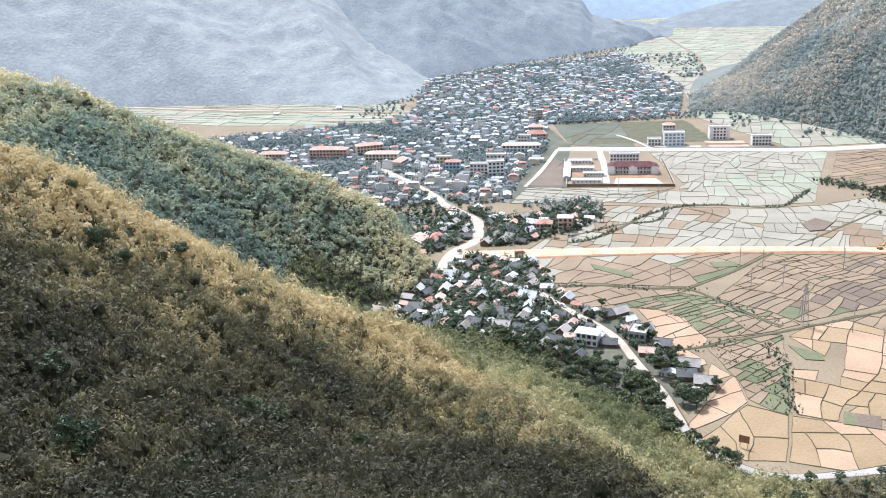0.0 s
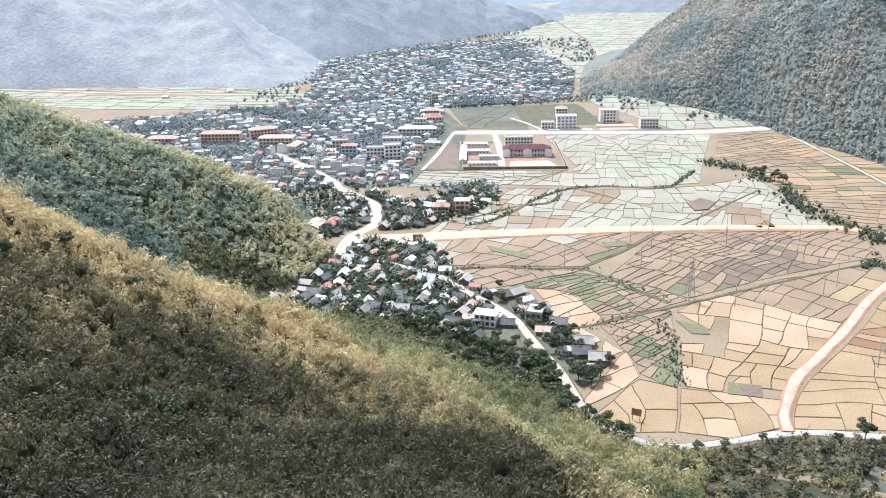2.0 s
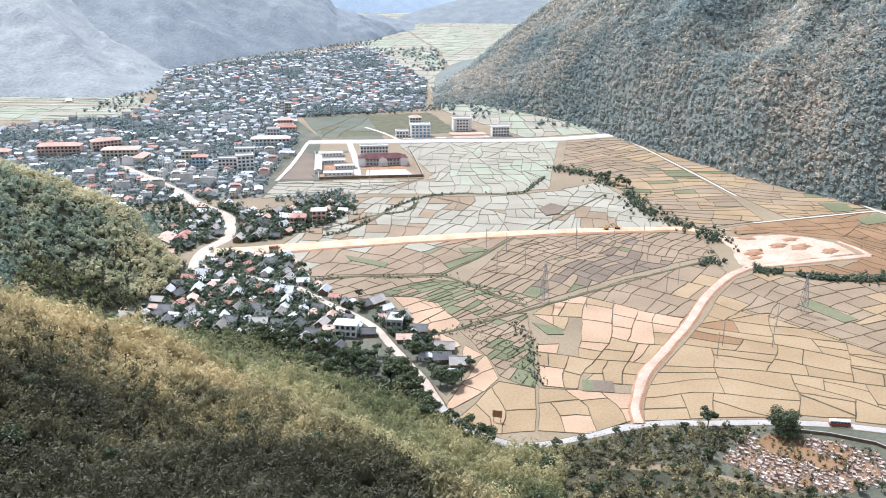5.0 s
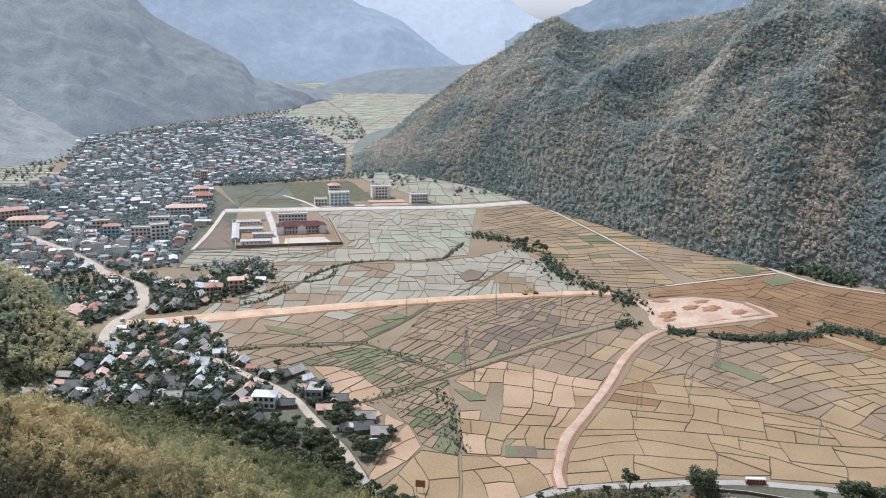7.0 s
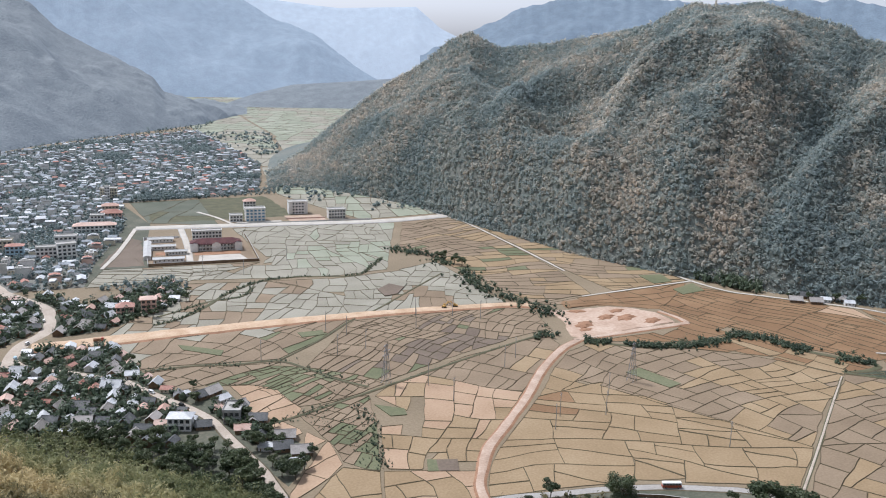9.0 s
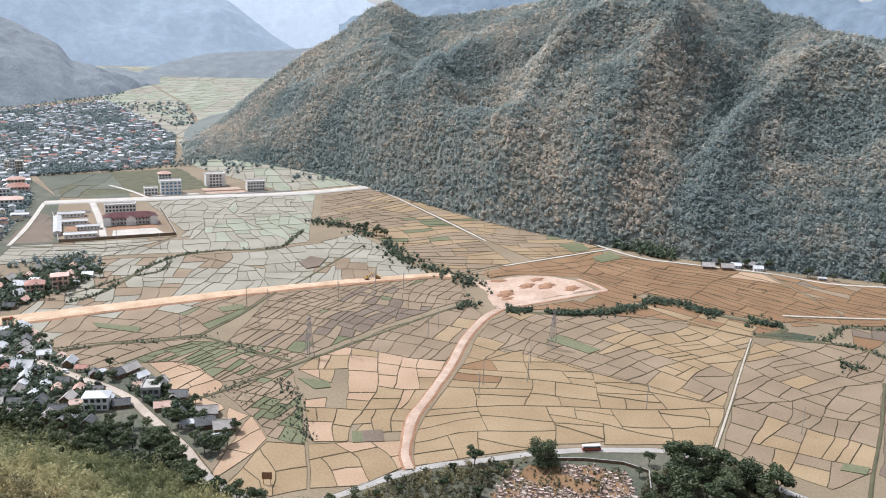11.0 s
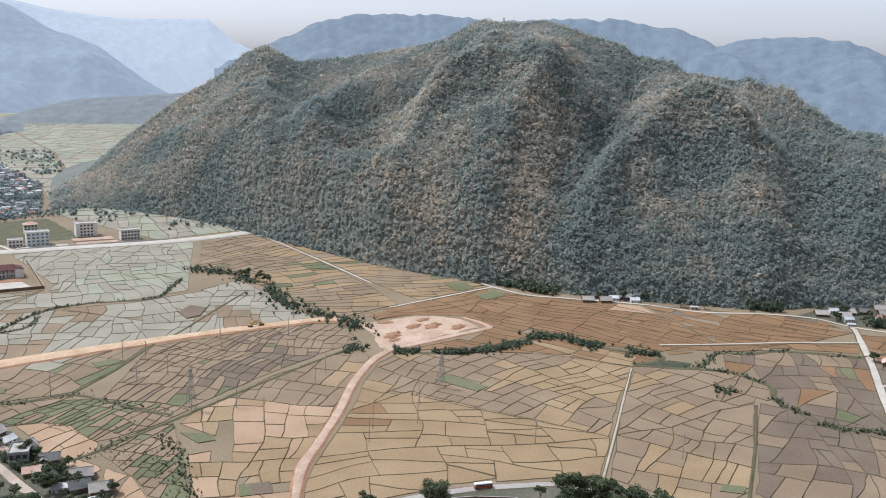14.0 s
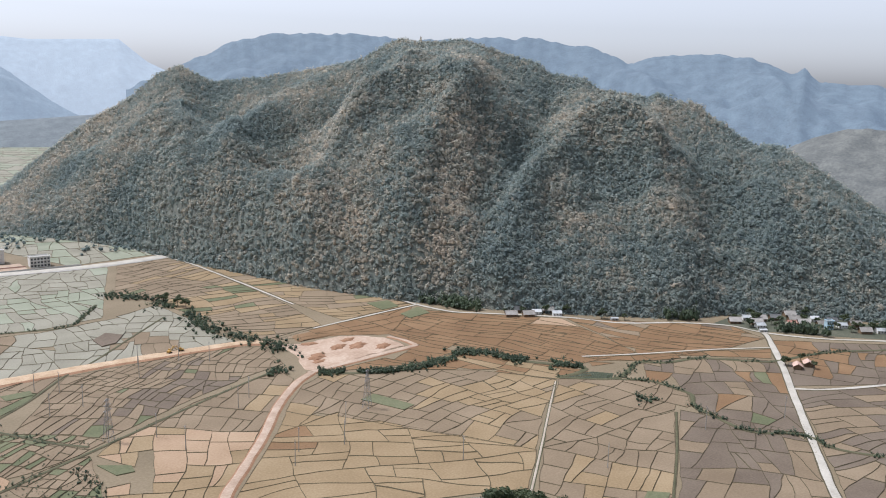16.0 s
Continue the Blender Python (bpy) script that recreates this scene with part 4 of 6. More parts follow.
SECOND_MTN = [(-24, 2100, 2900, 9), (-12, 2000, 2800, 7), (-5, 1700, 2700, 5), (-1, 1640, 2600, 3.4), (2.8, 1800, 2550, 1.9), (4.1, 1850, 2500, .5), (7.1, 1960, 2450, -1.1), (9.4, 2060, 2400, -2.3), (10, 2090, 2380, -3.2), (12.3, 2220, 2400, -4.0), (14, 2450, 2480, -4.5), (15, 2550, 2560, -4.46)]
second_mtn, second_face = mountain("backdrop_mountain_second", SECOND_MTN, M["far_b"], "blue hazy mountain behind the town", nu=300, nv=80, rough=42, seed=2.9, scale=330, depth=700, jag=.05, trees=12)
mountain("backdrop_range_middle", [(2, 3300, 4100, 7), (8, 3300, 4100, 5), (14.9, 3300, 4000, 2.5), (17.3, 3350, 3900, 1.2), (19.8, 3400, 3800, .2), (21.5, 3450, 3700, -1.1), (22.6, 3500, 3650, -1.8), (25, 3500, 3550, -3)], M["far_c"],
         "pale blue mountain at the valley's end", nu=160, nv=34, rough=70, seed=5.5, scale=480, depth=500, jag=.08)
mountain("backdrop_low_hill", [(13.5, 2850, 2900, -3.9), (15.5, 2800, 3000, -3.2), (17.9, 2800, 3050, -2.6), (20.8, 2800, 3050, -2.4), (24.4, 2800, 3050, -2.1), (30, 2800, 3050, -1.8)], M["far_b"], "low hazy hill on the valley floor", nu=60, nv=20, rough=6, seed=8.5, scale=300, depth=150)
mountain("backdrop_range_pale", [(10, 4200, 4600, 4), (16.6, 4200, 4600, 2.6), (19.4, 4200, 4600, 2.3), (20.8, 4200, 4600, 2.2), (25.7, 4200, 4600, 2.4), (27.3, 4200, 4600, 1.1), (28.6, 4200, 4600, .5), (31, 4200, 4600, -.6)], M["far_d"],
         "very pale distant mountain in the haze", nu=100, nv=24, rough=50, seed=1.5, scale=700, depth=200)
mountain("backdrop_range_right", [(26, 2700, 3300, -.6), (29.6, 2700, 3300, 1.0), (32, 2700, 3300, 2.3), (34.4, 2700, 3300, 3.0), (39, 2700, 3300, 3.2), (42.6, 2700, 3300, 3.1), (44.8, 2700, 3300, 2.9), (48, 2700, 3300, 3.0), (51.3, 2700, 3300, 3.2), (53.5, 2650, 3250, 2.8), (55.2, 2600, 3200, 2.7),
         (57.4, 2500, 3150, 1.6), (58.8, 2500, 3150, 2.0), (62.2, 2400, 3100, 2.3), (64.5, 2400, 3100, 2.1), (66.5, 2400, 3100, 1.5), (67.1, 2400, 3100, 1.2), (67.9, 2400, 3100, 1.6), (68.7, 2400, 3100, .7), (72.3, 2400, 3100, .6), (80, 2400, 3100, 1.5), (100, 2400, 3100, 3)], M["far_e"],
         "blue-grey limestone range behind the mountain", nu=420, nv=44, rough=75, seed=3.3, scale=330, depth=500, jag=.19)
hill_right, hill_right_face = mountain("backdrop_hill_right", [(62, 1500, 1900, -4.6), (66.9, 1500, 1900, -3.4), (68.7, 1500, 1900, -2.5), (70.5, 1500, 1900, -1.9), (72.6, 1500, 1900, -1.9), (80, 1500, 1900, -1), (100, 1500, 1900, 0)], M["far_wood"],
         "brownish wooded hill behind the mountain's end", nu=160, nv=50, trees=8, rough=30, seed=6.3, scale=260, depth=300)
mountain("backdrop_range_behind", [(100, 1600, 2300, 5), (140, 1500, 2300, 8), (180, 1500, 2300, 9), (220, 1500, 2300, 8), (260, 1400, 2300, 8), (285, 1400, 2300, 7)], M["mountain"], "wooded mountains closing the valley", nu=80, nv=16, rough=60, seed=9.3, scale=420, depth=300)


# ---------------------------------------------------------------- vegetation in masses
rng = np.random.default_rng(11)
BUSH = [np.concatenate([lobes(rng, 2, .4, .25, .45, .34), leafy(tuft(rng, 72, 6, .21, 1.7))]) for _ in range(14)]
SPUR_BUSH = [np.concatenate([lobes(rng, 2, .42, .3, .5, .34), leafy(tuft(rng, 26, 5, .34, 1.4))]) for _ in range(12)]
FOREST = [np.concatenate([knob(rng, .55, .4), leafy(tuft(rng, 10, 4, .55, 1.4, .8))]) for _ in range(20)]
TOWN = [np.concatenate([lobes(rng, 1, .5, .35, .5), leafy(tuft(rng, 14, 4, .42, 1.3, .8))]) for _ in range(12)]


def hill_places(n, r0, r1, a0, a1, gap, low=-1.5):
    a = np.radians(rng.uniform(a0, a1, n))
    r = np.sqrt(rng.uniform(r0 ** 2, r1 ** 2, n))
    xy = np.column_stack([r * np.sin(a), r * np.cos(a)])
    xy = xy[thinned(xy, gap * 1.15)]
    z = hill_z(xy[:, 0], xy[:, 1])
    ok = (z > low) & ~near_line(NEAR_ROAD, xy[:, 0], xy[:, 1], 6) & ~(inside(VILLAGE, xy[:, 0], xy[:, 1]) & (z < 2)) & ~inside(CEMETERY, xy[:, 0], xy[:, 1])
    return np.column_stack([xy, np.maximum(z, 0) - .15])[ok]


def patches(p, scale, seed, lo=.1, hi=.9):
    return np.clip(.5 + .62 * fbm(p[:, 0], p[:, 1], scale, 3, seed), lo, hi) * .7 + rng.uniform(0, .3, len(p))


def near_crest(p, line, width):
    q = np.zeros(len(p))
    xy, _ = along([(r * math.sin(radians(a)), r * math.cos(radians(a))) for a, r, z in line], 8)
    for x, y in xy:
        q = np.maximum(q, np.exp(-((p[:, 0] - x) ** 2 + (p[:, 1] - y) ** 2) / width ** 2))
    return q


VILLAGE = [(-40, 535), (-25, 570), (20, 600), (62, 590), (72, 520), (95, 455), (115, 452), (112, 395), (96, 430), (78, 440), (70, 418), (30, 450), (-20, 474), (-45, 495)]
CEMETERY = [(205, 272), (236, 284), (258, 272), (272, 254), (258, 236), (232, 236), (212, 250)]
p = hill_places(60000, 72, 372, -31, 26, 2.5)
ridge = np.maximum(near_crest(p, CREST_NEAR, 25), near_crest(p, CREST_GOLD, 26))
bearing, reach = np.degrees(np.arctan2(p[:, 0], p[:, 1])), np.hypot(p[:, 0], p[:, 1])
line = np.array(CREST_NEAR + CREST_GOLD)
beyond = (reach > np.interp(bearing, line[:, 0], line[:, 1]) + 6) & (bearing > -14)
# Wide crest band tinted lighter for sunlight, nearest slope darker for shade.
painted_sun = near_crest(p, CREST_NEAR[2:], 62)
t = np.clip(.12 + .36 * fbm(p[:, 0], p[:, 1], 24, 3, 3.0) + .46 * ridge + .72 * painted_sun + .32 * np.clip((-10 - bearing) / 12, 0, 1) * np.clip((reach - 200) / 80, 0, 1) - .14 * (reach < 225) + rng.normal(0, .1, len(p)), 0, 1)
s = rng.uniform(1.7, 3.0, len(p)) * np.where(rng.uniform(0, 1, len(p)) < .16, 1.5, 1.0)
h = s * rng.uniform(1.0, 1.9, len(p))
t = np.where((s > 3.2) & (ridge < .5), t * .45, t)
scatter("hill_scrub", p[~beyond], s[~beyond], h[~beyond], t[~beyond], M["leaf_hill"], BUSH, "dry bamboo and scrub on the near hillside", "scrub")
t = np.clip(patches(p, 34, 7.0) * .8 + .12 + .4 * ridge + rng.normal(0, .1, len(p)), 0, 1)
scatter("hill_bamboo", p[beyond], s[beyond], h[beyond], t[beyond], M["leaf_bamboo"], BUSH, "fresh green bamboo on the lower slope", "bamboo")
p = hill_places(5000, 190, 330, 26, 80, 3.0)
s = rng.uniform(1.0, 2.4, len(p))
FLATS = ([(128, 299), (160, 300), (196, 300), (240, 287), (204, 274), (190, 262), (150, 284)], [(258, 234), (282, 250), (312, 236), (322, 200), (318, 150), (300, 140), (272, 185), (250, 216)])
for poly in FLATS:
    q = rng.uniform(np.min(poly, 0), np.max(poly, 0), (1600, 2))
    q = q[inside(poly, q[:, 0], q[:, 1]) & ~near_line(NEAR_ROAD, q[:, 0], q[:, 1], 5)]
    q = q[spaced(rng, q, 1.9)]
    p = np.vstack([p, np.column_stack([q, np.maximum(hill_z(q[:, 0], q[:, 1]), 0) - .1])])
s = rng.uniform(1.0, 2.5, len(p))
scatter("foot_scrub", p, s, s * rng.uniform(.8, 1.5, len(p)), patches(p, 22, 5.0) * .75, M["leaf_hill"], SPUR_BUSH, "dry scrub at the hill foot beside the road", "scrub")
p = hill_places(36000, 372, 700, -32, 12, 3.1)
low = (np.degrees(np.arctan2(p[:, 0], p[:, 1])) > -11) & (p[:, 2] < 34) & (np.hypot(p[:, 0], p[:, 1]) < 520)
q = p[low]
s = rng.uniform(1.9, 3.4, len(q))
scatter("lower_bamboo", q, s, s * rng.uniform(1.0, 1.6, len(q)), np.clip(patches(q, 34, 7.0) * .7, 0, 1), M["leaf_bamboo"], SPUR_BUSH, "green bamboo and bushes above the village", "bamboo")
p = p[~low]
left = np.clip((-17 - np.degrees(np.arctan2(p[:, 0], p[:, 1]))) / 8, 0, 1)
# The spur's crest gets a lighter leaf tint to paint sunlight on it.
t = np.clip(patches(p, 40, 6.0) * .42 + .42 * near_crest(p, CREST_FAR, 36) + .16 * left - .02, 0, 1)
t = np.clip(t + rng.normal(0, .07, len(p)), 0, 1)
s = rng.uniform(1.9, 3.6, len(p)) * np.where(rng.uniform(0, 1, len(p)) < .18, 1.5, 1.0)
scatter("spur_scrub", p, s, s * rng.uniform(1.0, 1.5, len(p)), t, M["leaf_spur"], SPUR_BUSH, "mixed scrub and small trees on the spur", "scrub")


def face_places(V, n, gap):
    """Places spread over the visible side of a mountain."""
    nu, nv, _ = V.shape
    u, v = rng.uniform(0, nu - 1.001, n), rng.uniform(0, nv - 1.001, n)
    i, j = u.astype(int), v.astype(int)
    fu, fv = (u - i)[:, None], (v - j)[:, None]
    q = (V[i, j] * (1 - fu) + V[i + 1, j] * fu) * (1 - fv) + (V[i, j + 1] * (1 - fu) + V[i + 1, j + 1] * fu) * fv
    return q[thinned(q[:, :2], gap)]


p = face_places(right_face[:310], 170000, 3.2)
# leafless and withered stands (bearing, height angle, half-widths, share) and evergreen ones (share below nought)
STANDS = [(40.5, -5.0, 2.5, 1.6, .5), (48.2, -2.9, 2.2, 1.3, .45), (31.8, -6.6, 1.6, 2.2, .35), (39, -8.7, 3.3, 1.8, .25), (45.4, -10.5, 1.6, 2, .38), (53.2, -6.4, 1.3, .9, .5), (57.6, -2.4, 2.9, 1.6, .35),
          (36.9, -1.1, 2.5, 1.8, .3), (56.9, -7.9, 1.5, 2.2, .3), (60, -6.6, 2.2, 1.5, .25), (69.1, -6.8, 2.2, 1.1, .3), (46.5, -6.4, 2.2, 2.2, .3), (51.2, -4.8, 1.5, 2.9, -.5), (56.1, -6.1, 2.9, 1.8, -.35),
          (34.3, -3.3, 3.3, 1.8, -.35), (29.9, -1.6, 2.2, 1.8, -.4), (49.5, -8.9, 1.8, 2.5, -.3), (64.5, -5.7, 3.3, 1.8, -.3), (52.1, .3, 2.2, 1.1, -.4), (70, -9.5, 6, 3.5, -.35), (62, -11, 4, 2, -.2)]
bearing = np.degrees(np.arctan2(p[:, 0], p[:, 1]))
rise = np.degrees(np.arctan2(p[:, 2] - EYE, np.hypot(p[:, 0], p[:, 1])))
dry = .30 + .34 * fbm(p[:, 0], p[:, 1], 70, 3, 8.0) + .2 * fbm(p[:, 0], p[:, 1], 22, 2, 2.2) - .22 * np.clip((22 - p[:, 2]) / 20, 0, 1)
for a, e, wa, we, share in STANDS:
    dry = dry + share * np.exp(-((bearing - a) / wa) ** 2 - ((rise - e) / we) ** 2)
bare = rng.uniform(0, 1, len(p)) < np.clip(dry, .04, .85)
t = np.clip(np.where(bare, rng.normal(.57, .11, len(p)), rng.normal(.28, .09, len(p))) + .3 * (dry - .3), 0, 1)
s = rng.uniform(2.7, 4.5, len(p)) * np.where(rng.uniform(0, 1, len(p)) < .1, 1.35, 1.0)
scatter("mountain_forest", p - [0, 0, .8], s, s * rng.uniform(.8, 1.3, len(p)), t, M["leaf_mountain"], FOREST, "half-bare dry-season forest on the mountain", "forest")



def line_places(points, width, gap):
    xy, side = along(points, gap * .5)
    k = len(xy)
    q = xy + side * rng.normal(0, width / 2, (k, 1)) + rng.normal(0, gap * .3, (k, 2))
    return np.column_stack([q, np.zeros(k)])


hedges = [(STREAM_1, 2.5, 1.9, 1.3), (STREAM_1B, 2.5, 2.2, 1.2), (HEDGE_1, 9, 1.5, 2.3), (HEDGE_1, 20, 3.0, 2.2), (STREAM_2[:7], 9, 1.2, 2.0), (STREAM_2[:7], 6, 1.5, 2.2), (STREAM_3, 4, 2.0, 1.3), (STREAM_4, 4, 1.8, 1.5),
          (DIAG_PATH[:5], 5, 1.6, .9), (DIAG_PATH[4:], 2, 4.5, .6), (DITCH, 5, 1.8, 1.0), ([(174, 440), (172, 412), (164, 376), (157, 352)], 5, 1.3, 1.0), ([(480, 284), (492, 270)], 14, .8, 1.7), ([(486, 395), (500, 362)], 16, 1.0, 2.0)]
P, S = [], []
for l, w, g, r in hedges:
    q = line_places(l, w, g)
    q = q[fbm(q[:, 0], q[:, 1], 22, 2, 4.4) > -.25]
    P.append(q)
    S.append(rng.uniform(.5, 1.2, len(q)) * r)
for poly, n in ((ZONES[4][0], 330), (ZONES[5][0], 190)):  # overgrown plots
    q = rng.uniform(np.min(poly, 0), np.max(poly, 0), (n * 2, 2))
    q = q[inside(poly, q[:, 0], q[:, 1]) & (fbm(q[:, 0], q[:, 1], 16, 2, 2.0) > -.1)]
    q = q[:n // 3]
    P.append(np.column_stack([q, np.zeros(len(q))]))
    S.append(rng.uniform(.3, .75, len(q)))
P, S = np.vstack(P), np.concatenate(S)
scatter("stream_hedges", P, S, S * 1.2, rng.uniform(.1, .9, len(P)), M["leaf_garden"], TOWN, "green bushes along the streams and ditches", "hedge")

# ---------------------------------------------------------------- houses
def gable_mesh(w, d, h, pitch, over, thick=.18):
    """Two roof slabs that meet in a ridge along x, as one bmesh."""
    bm = bmesh.new()
    hy = d / 2 + over
    rise = d / 2 * pitch
    drop = over * pitch
    for s in (-1, 1):
        a = [(-w / 2 - over, s * hy, h - drop), (w / 2 + over, s * hy, h - drop), (w / 2 + over, 0, h + rise), (-w / 2 - over, 0, h + rise)]
        lo = [bm.verts.new(c) for c in a]
        hi = [bm.verts.new((c[0], c[1], c[2] + thick)) for c in a]
        if s > 0:
            lo, hi = lo[::-1], hi[::-1]
        bm.faces.new(hi)
        bm.faces.new(lo[::-1])
        for i in range(4):
            j = (i + 1) % 4
            bm.faces.new((lo[i], lo[j], hi[j], hi[i]))
    return bm


def gable_wall(w, d, h, pitch):
    bm = bmesh.new()
    rise = d / 2 * pitch - .05
    pts = [(-d / 2, 0), (d / 2, 0), (d / 2, h), (0, h + rise), (-d / 2, h)]
    L = [bm.verts.new((-w / 2, y, z)) for y, z in pts]
    R = [bm.verts.new((w / 2, y, z)) for y, z in pts]
    bm.faces.new(L[::-1])
    bm.faces.new(R)
    for i in range(5):
        j = (i + 1) % 5
        bm.faces.new((L[i], L[j], R[j], R[i]))
    return bm


def opening_parts(parent, w, d, h, storeys, cols, glass, door=True):
    """Windows and a door, a little proud of the long and short walls."""
    win = None
    sh = h / storeys
    for s in range(storeys):
        for c in range(cols):
            x = -w / 2 + w * (c + .5) / cols
            for y, turn in ((-d / 2, 0), (d / 2, 180)):
                if s == 0 and c == 0 and turn == 0 and door:
                    o = part("door", box(x - .5, y - .08, 0, x + .5, y + .05, 2.05), M["wall_wood"], parent)
                    continue
                if win is None:
                    win = part("window", box(-.55, -.06, -.65, .55, .06, .65), glass, parent)
                    o = win
                else:
                    o = new("window", win.data)
                    o.parent = parent
                o.location = (x, y, s * sh + sh * .55)


def gable_house(kind, w, d, h, pitch, over, wall, roof, storeys, cols, label, category="house"):
    e = thing(kind, Matrix.Identity(4), label, category)
    part("wall", gable_wall(w, d, h, pitch), wall, e)
    part("roof", gable_mesh(w, d, h, pitch, over), roof, e)
    part("ridge_cap", box(-w / 2 - over, -.2, h + d / 2 * pitch + .1, w / 2 + over, .2, h + d / 2 * pitch + .28), roof, e)
    opening_parts(e, w, d, h, storeys, cols, M["glass"])
    return e


def block_house(kind, w, d, storeys, wall, roof, cols, label, category="house", lean=True):
    e = thing(kind, Matrix.Identity(4), label, category)
    h = storeys * 3.3
    part("wall", box(-w / 2, -d / 2, 0, w / 2, d / 2, h), wall, e)
    bm = bmesh.new()
    add_box(bm, -w / 2 - .3, -d / 2 - .5, h, w / 2 + .3, d / 2 + .3, h + .2)
    part("roof_slab", bm, M["concrete"], e)
    if lean:
        part("roof", gable_mesh(w * .96, d * .8, h + 1.6, .18, .3, .1), roof, e)
        for sx in (-1, 1):
            for sy in (-1, 1):
                part("post", box(sx * w * .44 - .1, sy * d * .36 - .1, h + .2, sx * w * .44 + .1, sy * d * .36 + .1, h + 1.7), M["steel"], e)
    else:
        bm = bmesh.new()
        for a in ((-w / 2, -d / 2, w / 2, -d / 2 + .2), (-w / 2, d / 2 - .2, w / 2, d / 2), (-w / 2, -d / 2 + .2, -w / 2 + .2, d / 2 - .2), (w / 2 - .2, -d / 2 + .2, w / 2, d / 2 - .2)):
            add_box(bm, a[0], a[1], h + .2, a[2], a[3], h + 1.0)
        part("parapet", bm, wall, e)
        part("stair_tower", box(-w * .2, 0, h + .2, w * .2, d * .3, h + 2.6), wall, e)
    opening_parts(e, w, d, h, storeys, cols, M["glass"])
    return e


VILLAGE_KINDS = [
    gable_house("stilt_house", 12, 8.5, 3.6, .75, 1.0, M["wall_wood"], M["roof_weathered"], 1, 3, "wooden house with a steep grey fibre-cement roof"),
    gable_house("stilt_house", 11, 8, 3.6, .75, 1.0, M["wall_wood"], M["roof_dark"], 1, 3, "wooden house with a steep weathered dark roof"),
    gable_house("house", 9.5, 7.5, 3.5, .55, .7, M["wall_white"], M["roof_zinc"], 1, 3, "whitewashed house with a bright zinc roof"),
    gable_house("house", 10, 7, 3.4, .55, .7, M["wall_cream"], M["roof_red"], 1, 3, "cream house with a red tiled roof"),
    gable_house("house", 10, 7.5, 3.4, .6, .8, M["wall_wood"], M["roof_salmon"], 1, 3, "brown house with a faded salmon tiled roof"),
    gable_house("shed", 8, 5, 2.6, .3, .4, M["wall_grey"], M["roof_zinc"], 1, 2, "low grey shed with a zinc sheet roof", "shed"),
    gable_house("stilt_house", 13, 9, 3.8, .8, 1.1, M["wall_wood"], M["roof_zinc"], 1, 3, "large wooden house with a steep bright metal roof"),
]
TOWN_KINDS = [
    gable_house("town_house", 11, 7, 3.6, .4, .6, M["wall_white"], M["roof_fibro"], 1, 3, "white single-storey town house with a grey roof"),
    gable_house("town_house", 12, 7, 3.6, .4, .6, M["wall_cream"], M["roof_zinc"], 1, 3, "cream town house with a pale metal roof"),
    block_house("town_house", 6, 14, 2, M["wall_cream"], M["roof_zinc"], 2, "narrow two-storey cream house under a metal canopy"),
    block_house("town_house", 6, 14, 3, M["wall_white"], M["roof_fibro"], 2, "narrow three-storey white house with a flat roof", lean=False),
    block_house("town_house", 7, 12, 2, M["wall_pink"], M["roof_red"], 2, "pinkish two-storey house with a red canopy roof"),
    gable_house("town_house", 10, 7.5, 3.6, .5, .6, M["wall_white"], M["roof_red"], 1, 3, "white town house with a red tiled roof"),
    gable_house("town_house", 12, 8, 3.6, .35, .5, M["wall_grey"], M["roof_dark"], 1, 3, "grey town house with a dark weathered roof"),
    gable_house("warehouse", 18, 9, 4, .25, .4, M["wall_grey"], M["roof_zinc"], 1, 3, "long grey shed with a pale sheet roof", "warehouse"),
]
used_kind = set()


def place(kinds, k, m, group):
    ob = kinds[k]
    if (id(kinds), k) in used_kind:
        ob = copy_thing(ob, m)
    else:
        used_kind.add((id(kinds), k))
    ob.matrix_basis = m
    return tagged(ob, group=group)


VILLAGE_N = [(-30, 600), (-22, 650), (5, 720), (30, 730), (60, 690), (128, 735), (130, 690), (110, 655), (60, 622), (35, 620), (20, 640), (-5, 610)]
TOWN_AREA = [(-300, 1110), (-60, 1190), (-30, 1330), (-20, 1640), (190, 1860), (420, 2000), (400, 1420), (330, 1180), (300, 1145), (140, 1130), (120, 960), (76, 820), (60, 745), (0, 750), (-50, 740), (-110, 790), (-230, 900)]
SOCCER = [(150, 985), (320, 975), (330, 1130), (150, 1130)]
KEEP_OFF = [(NEAR_ROAD, 6.5), (VILLAGE_ROAD, 7.5), (VILLAGE_LINK, 4.5), (BIG_ROAD, 9), (FAR_ROAD, 12), (TOWN_LANE, 5)]
RESERVED = [(191, 843, 34), (140, 850, 60), (265, 965, 22), (324, 990, 22), (357, 946, 20), (277, 1035, 16), (131, 1160, 16), (118, 1032, 20), (93, 966, 26), (-124, 966, 28),
            (-62, 930, 24), (-210, 980, 40), (56, 852, 15), (-16, 626, 14), (88, 655, 18), (106, 440, 11), (78, 438, 11), (14, 874, 14), (-26, 702, 26)]


def house_sites(poly, n, gap, seed):
    g = np.random.default_rng(seed)
    P = np.array(poly, float)
    xy = g.uniform(P.min(0), P.max(0), (n, 2))
    ok = inside(poly, xy[:, 0], xy[:, 1]) & ~inside(SOCCER, xy[:, 0], xy[:, 1])
    for l, d in KEEP_OFF:
        ok &= ~near_line(l, xy[:, 0], xy[:, 1], d)
    for x0, y0, r in RESERVED:
        ok &= (xy[:, 0] - x0) ** 2 + (xy[:, 1] - y0) ** 2 > r * r
    ok &= hill_z(xy[:, 0], xy[:, 1]) < 0
    xy = xy[ok]
    return xy[spaced(g, xy, gap)]


